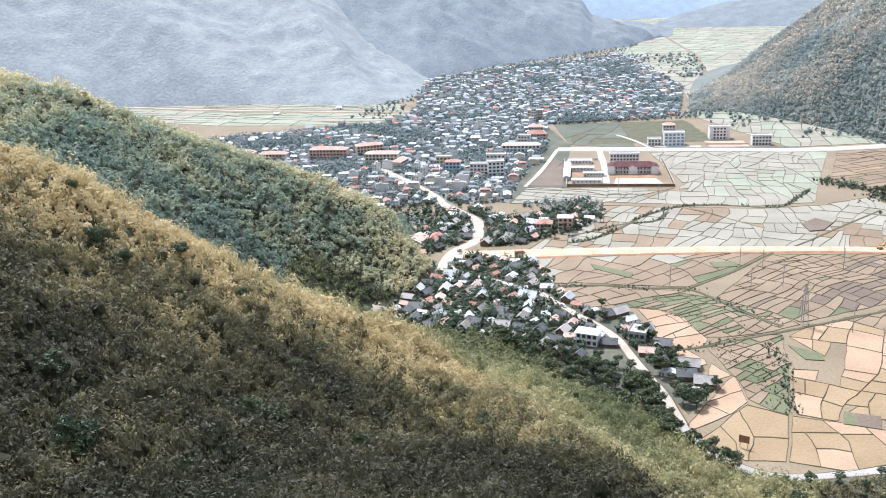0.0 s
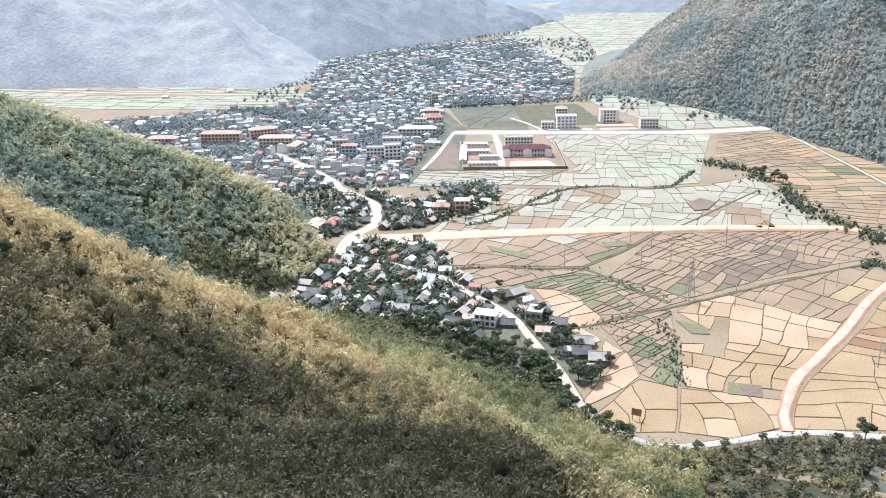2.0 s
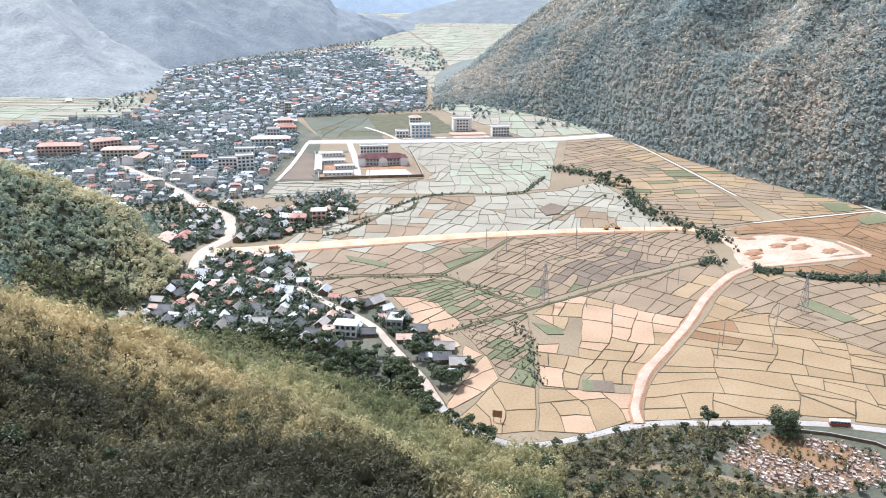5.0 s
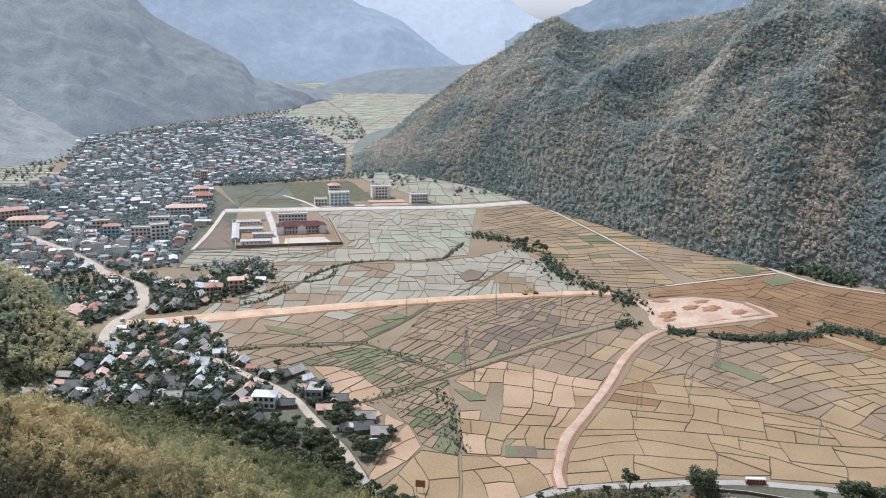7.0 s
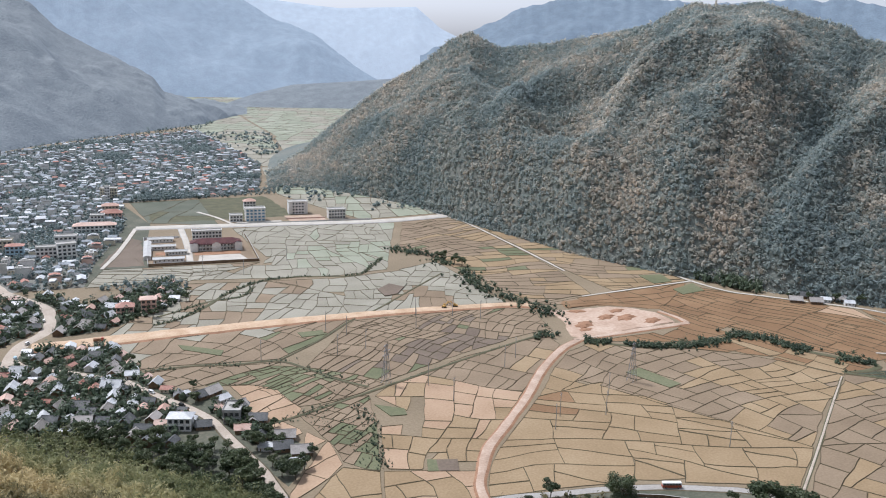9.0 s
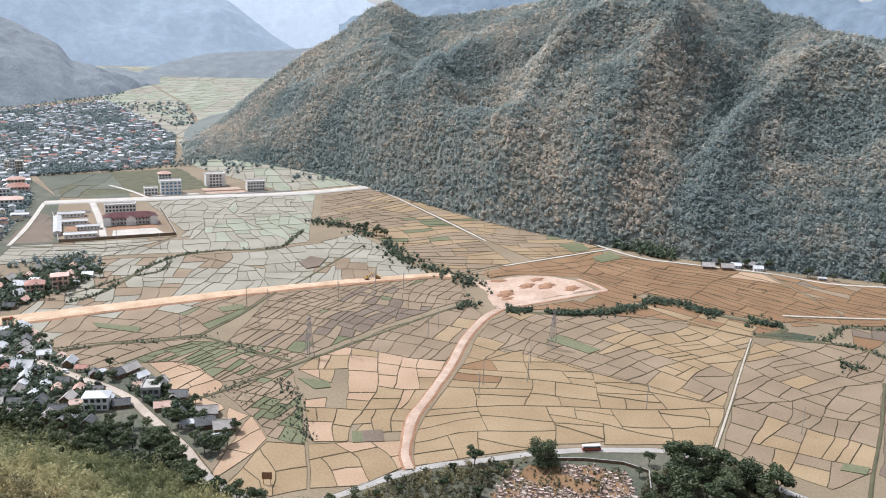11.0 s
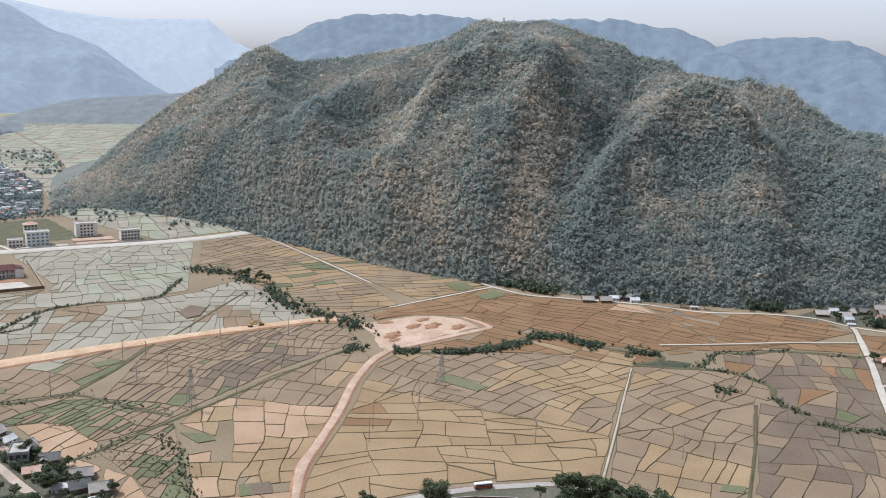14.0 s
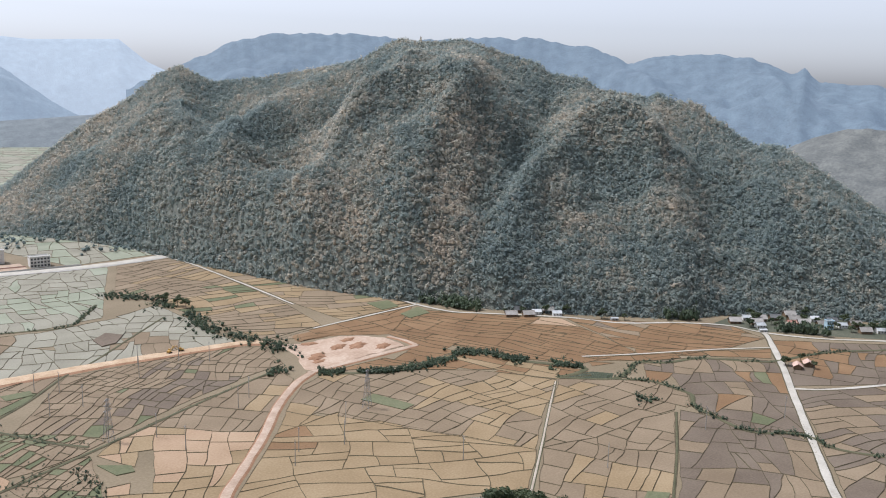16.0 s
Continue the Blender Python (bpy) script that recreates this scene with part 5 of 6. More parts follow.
g = np.random.default_rng(21)
v_sites = np.vstack([house_sites(VILLAGE, 3400, 8.7, 3), house_sites(VILLAGE_N, 2000, 11.5, 4)])
for x, y in v_sites:
    k = g.choice(7, p=[.24, .18, .15, .10, .13, .12, .08])
    place(VILLAGE_KINDS, k, pose(x, y, 0, 0, 0, g.choice([65, 50, 78, -25], p=[.3, .2, .2, .3]) + g.normal(0, 8)) @ Matrix.Scale(g.uniform(.6, .82), 4), "village houses")
t_sites = house_sites(TOWN_AREA, 24000, 11.0, 5)
t_sites = t_sites[fbm(t_sites[:, 0], t_sites[:, 1], 75, 2, 5.5) < .42]
t_sites = t_sites[np.argsort(t_sites[:, 1])]
for x, y in t_sites[:140]:
    k = g.choice(8, p=[.26, .14, .17, .10, .05, .06, .17, .05])
    place(TOWN_KINDS, k, pose(x, y, 0, 0, 0, -10 + 90 * (g.uniform() < .45) + g.normal(0, 8)) @ Matrix.Scale(g.uniform(.68, .9), 4), "town houses")
far_mats = [M["wall_white"], M["wall_grey"], M["roof_zinc"], M["roof_fibro"], M["roof_red"], M["roof_dark"]]
v, f, ix = [], [], []
for x, y in t_sites[140:]:
    w, d, h = g.uniform(5, 10.5), g.uniform(4.5, 7.2), g.choice([3.0, 3.4, 3.6, 6.4, 8.5], p=[.3, .3, .2, .15, .05])
    a = radians(-10 + 90 * (g.uniform() < .45) + g.normal(0, 9))
    rise, ov = d * .2, .6
    o = len(v)
    prof = [(-d / 2, 0), (d / 2, 0), (d / 2, h), (-d / 2, h), (-d / 2 - ov, h - .2), (0, h + rise), (d / 2 + ov, h - .2)]
    for s in (-1, 1):
        for yy, zz in prof:
            xx = s * (w / 2 + (ov if len(prof) and zz != 0 and (abs(yy) > d / 2 or yy == 0) else 0))
            v.append((x + xx * math.cos(a) - yy * math.sin(a), y + xx * math.sin(a) + yy * math.cos(a), zz))
    wall, roof = g.choice([0, 0, 1]), g.choice([2, 3, 4, 5], p=[.2, .46, .09, .25])
    for q, mi in (((0, 3, 2, 1), wall), ((7, 8, 9, 10), wall), ((0, 7, 10, 3), wall), ((1, 2, 9, 8), wall), ((4, 5, 6), wall), ((11, 13, 12), wall), ((4, 11, 12, 5), roof), ((5, 12, 13, 6), roof)):
        f.append([o + i for i in q])
        ix.append(mi)
tagged(mesh_object("distant_houses", v, f, far_mats, ix), "crowded pale houses of the distant town", "town houses", kind="stuff")

# trees between the houses
P = []
for poly, n, gap in ((VILLAGE, 4500, 3.3), (VILLAGE_N, 3600, 3.6), ([(118, 1128), (330, 1132), (410, 1200), (400, 1240), (330, 1175), (120, 1160)], 900, 5), ([(78, 742), (130, 742), (140, 720), (128, 690), (70, 730)], 300, 4.5), (TOWN_AREA, 30000, 4.2), ([(-60, 1200), (-40, 1360), (-10, 1620), (60, 1760), (260, 1900), (430, 2030), (520, 2250), (470, 2250), (250, 2000), (0, 1840), (-40, 1500), (-130, 1250)], 2500, 8), ([(-300, 1120), (-120, 1180), (-110, 1140), (-280, 1080)], 900, 6), ([(-42, 640), (-60, 760), (-20, 790), (20, 750), (5, 650), (-20, 600)], 500, 5)):
    q = np.array(poly, float)
    xy = g.uniform(q.min(0), q.max(0), (n * 3, 2))
    ok = inside(poly, xy[:, 0], xy[:, 1]) & ~inside(SOCCER, xy[:, 0], xy[:, 1]) & (hill_z(xy[:, 0], xy[:, 1]) < 0)
    for l, d in KEEP_OFF:
        ok &= ~near_line(l, xy[:, 0], xy[:, 1], d - 1)
    sites = np.vstack([v_sites, t_sites])
    xy = xy[ok]
    keep = np.array([((sites - c) ** 2).sum(1).min() > (30 if fbm(c[:1], c[1:], 70, 2, 5.5)[0] < -.1 else 13) for c in xy])
    xy = xy[keep]
    P.append(xy[spaced(g, xy, gap)])
V = np.vstack(P[:2] + P[-1:])
V = np.column_stack([V, np.zeros(len(V))])
S = g.uniform(2.1, 4.5, len(V))
scatter("village_trees", V, S, S * g.uniform(1.0, 1.35, len(V)), g.uniform(0, 1, len(V)), M["leaf_garden"], TOWN, "dark green garden trees of the village", "trees")
P = np.vstack(P[2:-1])
P = np.column_stack([P, np.zeros(len(P))])
S = g.uniform(2.0, 4.2, len(P)) * np.where(fbm(P[:, 0], P[:, 1], 75, 2, 5.5) > .42, 1.35, 1.0)
scatter("town_trees", P, S, S * g.uniform(.85, 1.25, len(P)), g.uniform(0, 1, len(P)), M["leaf_town"], TOWN, "garden trees between the houses, leaves paled as by haze", "trees")

# ---------------------------------------------------------------- larger buildings
def hip_roof(w, d, h, rise, over, thick=.15):
    bm = bmesh.new()
    x, y = w / 2 + over, d / 2 + over
    r = max(.1, x - y)
    c = [bm.verts.new(p) for p in ((-x, -y, h), (x, -y, h), (x, y, h), (-x, y, h))]
    u = [bm.verts.new((p.co.x, p.co.y, h + thick)) for p in c]
    a, b = bm.verts.new((-r, 0, h + rise)), bm.verts.new((r, 0, h + rise))
    bm.faces.new(c[::-1])
    for i in range(4):
        bm.faces.new((c[i], c[(i + 1) % 4], u[(i + 1) % 4], u[i]))
    for f in ((u[0], u[1], b, a), (u[1], u[2], b), (u[2], u[3], a, b), (u[3], u[0], a)):
        bm.faces.new(f)
    return bm


def large_building(name, x, y, ang, w, d, storeys, wall, label, category, cols, roof=None, rise=3.0, glass=None, bands=True, floor_h=3.6):
    e = thing(name, pose(x, y, 0, 0, 0, ang), label, category)
    h = storeys * floor_h
    part("wall", box(-w / 2, -d / 2, 0, w / 2, d / 2, h), wall, e)
    glass = glass or M["glass"]
    cw = w / cols
    pane = None
    for s in range(storeys):
        for c in range(cols):
            for side in (-1, 1):
                if pane is None:
                    pane = part("window", box(-cw * .3, -.1, -.95, cw * .3, .1, .95), glass, e)
                    o = pane
                else:
                    o = new("window", pane.data)
                    o.parent = e
                o.location = (-w / 2 + cw * (c + .5), side * d / 2, s * floor_h + floor_h * .52)
        if bands:
            for side in (-1, 1):
                ya, yb = sorted((side * (d / 2 + .55), side * (d / 2 + .003)))
                part("ledge", box(-w / 2 - .2, ya, (s + 1) * floor_h - .25, w / 2 + .2, yb, (s + 1) * floor_h - .02), wall, e)
    if roof:
        part("roof", hip_roof(w, d, h, rise, .9), roof, e)
    else:
        part("roof_slab", box(-w / 2 - .4, -d / 2 - .4, h, w / 2 + .4, d / 2 + .4, h + .25), M["concrete"], e)
        for i, a in enumerate(((-w / 2 - .4, -d / 2 - .4, w / 2 + .4, -d / 2 - .15), (-w / 2 - .4, d / 2 + .15, w / 2 + .4, d / 2 + .4), (-w / 2 - .4, -d / 2 - .15, -w / 2 - .15, d / 2 + .15), (w / 2 + .15, -d / 2 - .15, w / 2 + .4, d / 2 + .15))):
            part("parapet", box(a[0], a[1], h + .25, a[2], a[3], h + 1.1), wall, e)
    return e


A = -9.5
school = large_building("school_building", 191, 843, A, 47, 15, 2, M["wall_white"], "white two-storey school with a maroon hipped roof", "school", 14, M["roof_maroon"], 4.0)
for sx in (-1, 1):
    part("pavilion", box(sx * 21 - 3.5, -10.5, 0, sx * 21 + 3.5, -7.503, 8.2), M["wall_white"], school)
    part("pavilion_roof", gable_mesh(3.2, 7.4, 8.2, .5, .4), M["roof_maroon"], school).matrix_local = pose(sx * 21, -9, 0, 0, 0, 90)
part("entrance_canopy", box(-5, -11, 3.4, 5, -7.503, 3.8), M["wall_white"], school)
for sx in (-1, 1):
    part("canopy_post", box(sx * 4.5 - .2, -10.8, 0, sx * 4.5 + .2, -10.4, 3.4), M["wall_white"], school)
for i in range(13):
    if abs(i - 6) > 1:
        part("column", box(-18 + i * 3 - .22, -9.2, 0, -18 + i * 3 + .22, -8.76, 6.6), M["wall_white"], school)
part("gallery_floor", box(-17.4, -9.3, 3.3, 17.4, -7.503, 3.55), M["wall_white"], school)
part("gallery_roof", box(-17.4, -9.6, 6.6, 17.4, -7.503, 6.9), M["roof_maroon"], school)
part("pediment", gable_mesh(3.4, 9, 7.2, .5, .3), M["roof_maroon"], school).matrix_local = pose(0, -9, 0, 0, 0, 90)
part("pediment_wall", gable_wall(2.6, 8.4, 7.2, .5), M["wall_white"], school).matrix_local = pose(0, -9.1, 0, 0, 0, 90)
large_building("school_building", 191, 882, A, 29, 9, 3, M["wall_white"], "white three-storey classroom block with a flat roof", "school", 9)
for x, y, w, d in ((139, 806, 27, 7), (143, 859, 24, 7), (147, 893, 24, 8), (151, 833, 20, 6)):
    e = gable_house("school_wing", w, d, 3.8, .3, .8, M["wall_white"], M["roof_pale"], 1, 7, "low white school wing with a pale grey roof", "school")
    e.matrix_world = pose(x, y, 0, 0, 0, A)
e = gable_house("school_wing", 66, 6, 3.6, .3, .7, M["wall_white"], M["roof_pale"], 1, 14, "long low white school wing with a pale sheet roof", "school")
e.matrix_world = pose(127.5, 852, 0, 0, 0, A + 90)


def sheet(name, pts, mat, z, label, category):
    k = len(pts)
    v = [(x, y, z) for x, y in pts] + [(x, y, -.1) for x, y in pts]
    f = [list(range(k))] + [(i, i + k, (i + 1) % k + k, (i + 1) % k) for i in range(k)]
    return tagged(mesh_object(name, v, f, mat), label, category, kind="structure")


sheet("scrub_foot", NEAR_ROAD[5:] + FOOT[:5:-1], M["garden"], .03, "dry scrubby ground between the hill and the road", "scrub ground")
sheet("scrub_village", NEAR_ROAD[:6] + FOOT[6::-1] + [(-48, 540), (0, 570)], M["garden"], .022, "shaded scrubby ground below the village", "scrub ground")
sheet("scrub_town_edge", [(60, 745), (128, 738), (150, 762), (122, 790), (136, 905), (152, 985), (140, 1130), (110, 960), (70, 820)], M["garden"], .025, "weedy ground at the edge of the town", "scrub ground")
sheet("gardens_town", TOWN_AREA, M["town_yard"], .03, "dark garden ground between the town houses", "gardens")
sheet("gardens_village", VILLAGE, M["garden"], .035, "dark garden ground between the village houses", "gardens")
sheet("gardens_north", VILLAGE_N, M["garden"], .04, "dark garden ground of the upper village", "gardens")
sheet("school_grounds", [(120, 797), (214, 781), (231, 893), (134, 909)], M["field_grey"], .10, "bare grey school grounds inside the wall", "yard")
sheet("school_court", [(166, 822), (209, 815), (211, 827), (168, 834)], M["red_bank"], .17, "reddish paved court before the school", "yard")
for x, y in ((133, 818), (137, 842), (140, 874)):
    e = sheet("wing_court", [(x - 5, y - 7), (x + 10, y - 9.5), (x + 12, y + 3), (x - 3, y + 5.5)], M["red_bank"], .15, "small reddish court between school wings", "yard")
sheet("school_yard", [(163, 794), (209, 786), (207, 814), (170, 820)], M["concrete_road"], .16, "pale concrete school yard", "yard")
ribbon("school_drive", [(178, 950), (171, 890), (163, 835), (157, 800)], 5, [M["concrete_road"], M["concrete"]], z=.3, ragged=.05, label="pale straight drive into the school", category="drive")


def wall_line(name, pts, h, t, mat, label):
    e = thing(name, Matrix.Identity(4), label, "wall")
    for (x0, y0), (x1, y1) in zip(pts, pts[1:]):
        l = math.hypot(x1 - x0, y1 - y0)
        o = part("wall_panel", box(0, -t / 2, -.2, l, t / 2, h), mat, e)
        o.matrix_local = pose(x0, y0, 0, 0, 0, math.degrees(math.atan2(y1 - y0, x1 - x0)))
        o = part("coping", box(-.1, -t / 2 - .08, h, l + .1, t / 2 + .08, h + .12), M["concrete"], e)
        o.matrix_local = pose(x0, y0, 0, 0, 0, math.degrees(math.atan2(y1 - y0, x1 - x0)))
    return e


wall_line("boundary_wall", [(119, 795), (150, 790), (182, 785), (216, 779), (222, 818), (228, 857), (233, 894)], 2.6, .4, M["wall_wood"], "brown masonry wall round the school grounds")
wall_line("boundary_wall", [(119, 796), (126, 852), (133, 911), (168, 905)], 2.2, .4, M["wall_white"], "whitewashed wall beside the school grounds")

large_building("office_building", 265, 968, A, 22, 14, 4, M["wall_white"], "white office block with a blue glazed front", "office", 5, glass=M["glass_blue"])
large_building("office_building", 244, 972, A, 14, 10, 2, M["wall_white"], "low white office annexe", "office", 4)
e = large_building("office_building", 324, 994, A, 22, 14, 4, M["wall_white"], "white four-storey block with dark recessed windows", "office", 6)
for sx in (-1, 1):
    part("corner_pier", box(sx * 9.5 - 1.6, -8.2, 0, sx * 9.5 + 1.6, -7.003, 15.6), M["wall_white"], e)
large_building("office_building", 357, 950, A, 20, 12, 3, M["wall_white"], "pale three-storey block with rows of windows", "office", 6)
large_building("office_building", 277, 1036, A, 14, 10, 3, M["wall_white"], "white block with a pink hipped roof", "office", 4, M["roof_salmon"], 3)
wall_line("boundary_wall", [(238, 952), (300, 941), (340, 935), (392, 926)], 1.6, .3, M["wall_white"], "low white wall along the new road")
wall_line("boundary_wall", [(300, 962), (345, 954)], 1.4, .3, M["wall_pink"], "low pinkish wall before the office block")
sheet("office_forecourt", [(300, 945), (342, 938), (346, 976), (304, 983)], M["red_dirt"], .12, "bare pinkish forecourt of the office block", "yard")
sheet("office_court", [(240, 955), (290, 946), (293, 958), (243, 966)], M["concrete_road"], .12, "pale paved court before the offices", "yard")
ribbon("field_lane", [(236, 955), (228, 1000), (215, 1040)], 4, [M["concrete_road"], M["bund"]], z=.25, ragged=.05, label="short pale lane beside the playing field", category="drive")

large_building("town_hall", 131, 1164, A, 20, 12, 4, M["wall_cream"], "cream town hall with many windows", "town hall", 6)
large_building("clock_tower", 128, 1154, A, 6, 6, 5, M["wall_white"], "slim white tower above the town roofs", "tower", 2, bands=False)
large_building("pagoda_hall", 118, 1034, A, 22, 12, 2, M["wall_pink"], "pink hall with a red hipped roof", "hall", 6, M["roof_red"], 4)
large_building("pagoda_hall", 120, 1060, A, 18, 10, 3, M["wall_cream"], "cream hall with a salmon hipped roof", "hall", 5, M["roof_salmon"], 3)
large_building("market_hall", 93, 969, A, 42, 12, 2, M["wall_white"], "long white hall with a salmon roof", "hall", 10, M["roof_salmon"], 3)
large_building("school_building", -124, 970, A, 43, 12, 3, M["wall_pink"], "long pink school block with a salmon roof", "school", 11, M["roof_salmon"], 3)
large_building("school_building", -80, 985, A + 25, 30, 11, 3, M["wall_pink"], "angled pink school block with a salmon roof", "school", 8, M["roof_salmon"], 3)
large_building("school_building", -62, 934, A, 36, 12, 3, M["wall_cream"], "cream school block with a salmon roof", "school", 9, M["roof_salmon"], 3)
large_building("school_building", -42, 912, A + 80, 24, 10, 2, M["wall_cream"], "cream side wing with a salmon roof", "school", 6, M["roof_salmon"], 3)
large_building("school_building", -230, 990, A, 38, 11, 2, M["wall_pink"], "low pink school block with a salmon roof", "school", 9, M["roof_salmon"], 3)
large_building("school_building", -188, 975, A, 32, 11, 2, M["wall_pink"], "low pink school wing with a salmon roof", "school", 8, M["roof_salmon"], 3)
large_building("apartment_block", 56, 854, A + 12, 16, 10, 4, M["wall_white"], "white four-storey block above the houses", "apartment block", 4)
large_building("apartment_block", 40, 862, A, 18, 9, 3, M["wall_white"], "long white block with a flat roof", "apartment block", 5)
large_building("town_block", 14, 878, A, 15, 9, 3, M["wall_blue"], "pale blue three-storey block", "town block", 4, M["roof_red"], 2)
large_building("town_block", 5, 905, A, 16, 10, 3, M["wall_cream"], "cream three-storey block with a flat roof", "town block", 4)
large_building("town_block", 60, 905, A, 20, 10, 3, M["wall_white"], "white three-storey block with a flat roof", "town block", 5)
large_building("town_block", 100, 1005, A, 14, 10, 3, M["wall_white"], "white block with a flat roof beside the hall", "town block", 4)
large_building("villa", 80, 655, A, 12, 9, 2, M["wall_pink"], "pink villa with a red hipped roof", "house", 4, M["roof_red"], 3)
large_building("villa", 97, 656, A, 11, 9, 3, M["wall_pink"], "tall pink villa with a salmon roof", "house", 3, M["roof_salmon"], 2)
large_building("corner_house", 106, 440, -25, 9, 13, 2, M["wall_grey"], "grey flat-roofed corner house by the lane", "house", 3)
large_building("white_house", 78, 440, -25, 12, 8, 2, M["wall_white"], "white two-storey house with a zinc hipped roof", "house", 4, M["roof_zinc"], 2)
e = gable_house("warehouse", 18, 13, 5, .4, .6, M["wall_grey"], M["roof_salmon"], 1, 3, "broad shed with a faded pinkish sheet roof", "warehouse")
e.matrix_world = pose(-20, 632, 0, 0, 0, 70)
e = gable_house("warehouse", 16, 9, 4, .4, .6, M["wall_grey"], M["roof_red"], 1, 3, "shed with a reddish sheet roof", "warehouse")
e.matrix_world = pose(-6, 638, 0, 0, 0, 70)

# houses along the mountain foot and by the lane
FOOT_HOUSES = [(585, 479, 0, -40), (603, 484, 1, -40), (597, 469, 0, -35), (609, 469, 2, -40), (622, 466, 0, -45), (619, 454, 2, -40), (645, 410, 5, -40), (719, 333, 0, -45), (738, 331, 2, -45), (744, 321, 0, -30),
               (758, 314, 1, -40), (780, 310, 0, -40), (752, 296, 3, -40), (760, 289, 0, -40), (782, 288, 2, -40), (768, 275, 0, -40), (786, 274, 1, -40), (778, 262, 2, -45), (790, 255, 0, -40), (774, 241, 0, -45),
               (785, 232, 2, -45), (710, 303, 5, -40), (722, 311, 2, -40), (730, 318, 0, -45), (766, 300, 0, -40), (632, 241, 4, 30), (644, 238, 4, 30)]
LONE_HOUSES = [(466, 1104, 2, 10), (464, 1078, 2, 10), (463, 1150, 3, 10), (512, 778, 2, -15), (534, 706, 2, -20), (322, 192, 2, -30), (332, 183, 0, -30), (-240, 1303, 2, -15), (-150, 1338, 2, -15), (-540, 1468, 2, -15)]
LANE_HOUSES = [(88, 483, 5, 30), (97, 476, 1, 25), (106, 466, 2, 25), (103, 479, 0, 30), (117, 431, 1, -20), (116, 418, 5, -15), (124, 405, 0, -20), (119, 393, 1, -10), (126, 385, 0, -15), (121, 377, 5, -10), (111, 452, 0, 20)]
for rows, group in ((FOOT_HOUSES, "houses along the mountain foot"), (LONE_HOUSES, "houses along the mountain foot"), (LANE_HOUSES, "houses beside the lane")):
    for x, y, k, a in rows:
        place(VILLAGE_KINDS, k, pose(x, y, 0, 0, 0, a) @ Matrix.Scale(.8, 4), group)
large_building("blue_house", 764, 268, -40, 6, 5, 2, M["wall_blue"], "pale blue two-storey house at the mountain foot", "house", 3)
sheet("gardens_lane", [(84, 491), (112, 482), (117, 440), (125, 410), (131, 392), (124, 372), (110, 356), (105, 380), (101, 420), (95, 452)], M["garden"], .03, "dark garden ground behind the lane houses", "gardens")
for label, pts, key in (("narrow green vegetable plot among the paddies", [(102, 572), (127, 549), (123, 540), (103, 561)], "green"), ("small green plot among the paddies", [(183, 565), (201, 563), (199, 554), (183, 554)], "green"),
                        ("dark ploughed plot among the paddies", [(184, 351), (194, 347), (189, 336), (180, 340)], "dark"), ("strip of green crop beside the ploughed plot", [(180, 353), (184, 351), (180, 340), (175, 342)], "green"),
                        ("weedy green plot among the paddies", [(183, 426), (196, 414), (194, 406), (185, 408)], "green"), ("green seed bed beside the paddies", [(371, 210), (378, 201), (370, 198), (363, 207)], "green"),
                        ("grassy green plot by the mountain path", [(518, 598), (540, 593), (533, 570), (512, 570)], "green"), ("grassy green plot below the mountain path", [(515, 549), (545, 557), (538, 535), (512, 533)], "green"),
                        ("green weedy strip below the pylon", [(349, 408), (362, 410), (368, 378), (357, 376)], "green"), ("bare brown oval plot on the pale mound", [(279, 645), (295, 658), (303, 644), (289, 627), (277, 625)], "dark")):
    sheet("crop_plot", pts, M["field_" + key], .95 if "mound" in label else .5, label, "crop plot")
sheet("gardens_foot", [(703, 345), (745, 345), (790, 320), (806, 290), (806, 222), (772, 212), (738, 262), (712, 302)], M["garden"], .03, "dark garden ground between the houses at the mountain foot", "gardens")
sheet("stream_pool", [(484, 347), (492, 336), (508, 322), (518, 327), (510, 340), (498, 346)], M["water"], .16, "still dark pool where the streams meet", "pool")


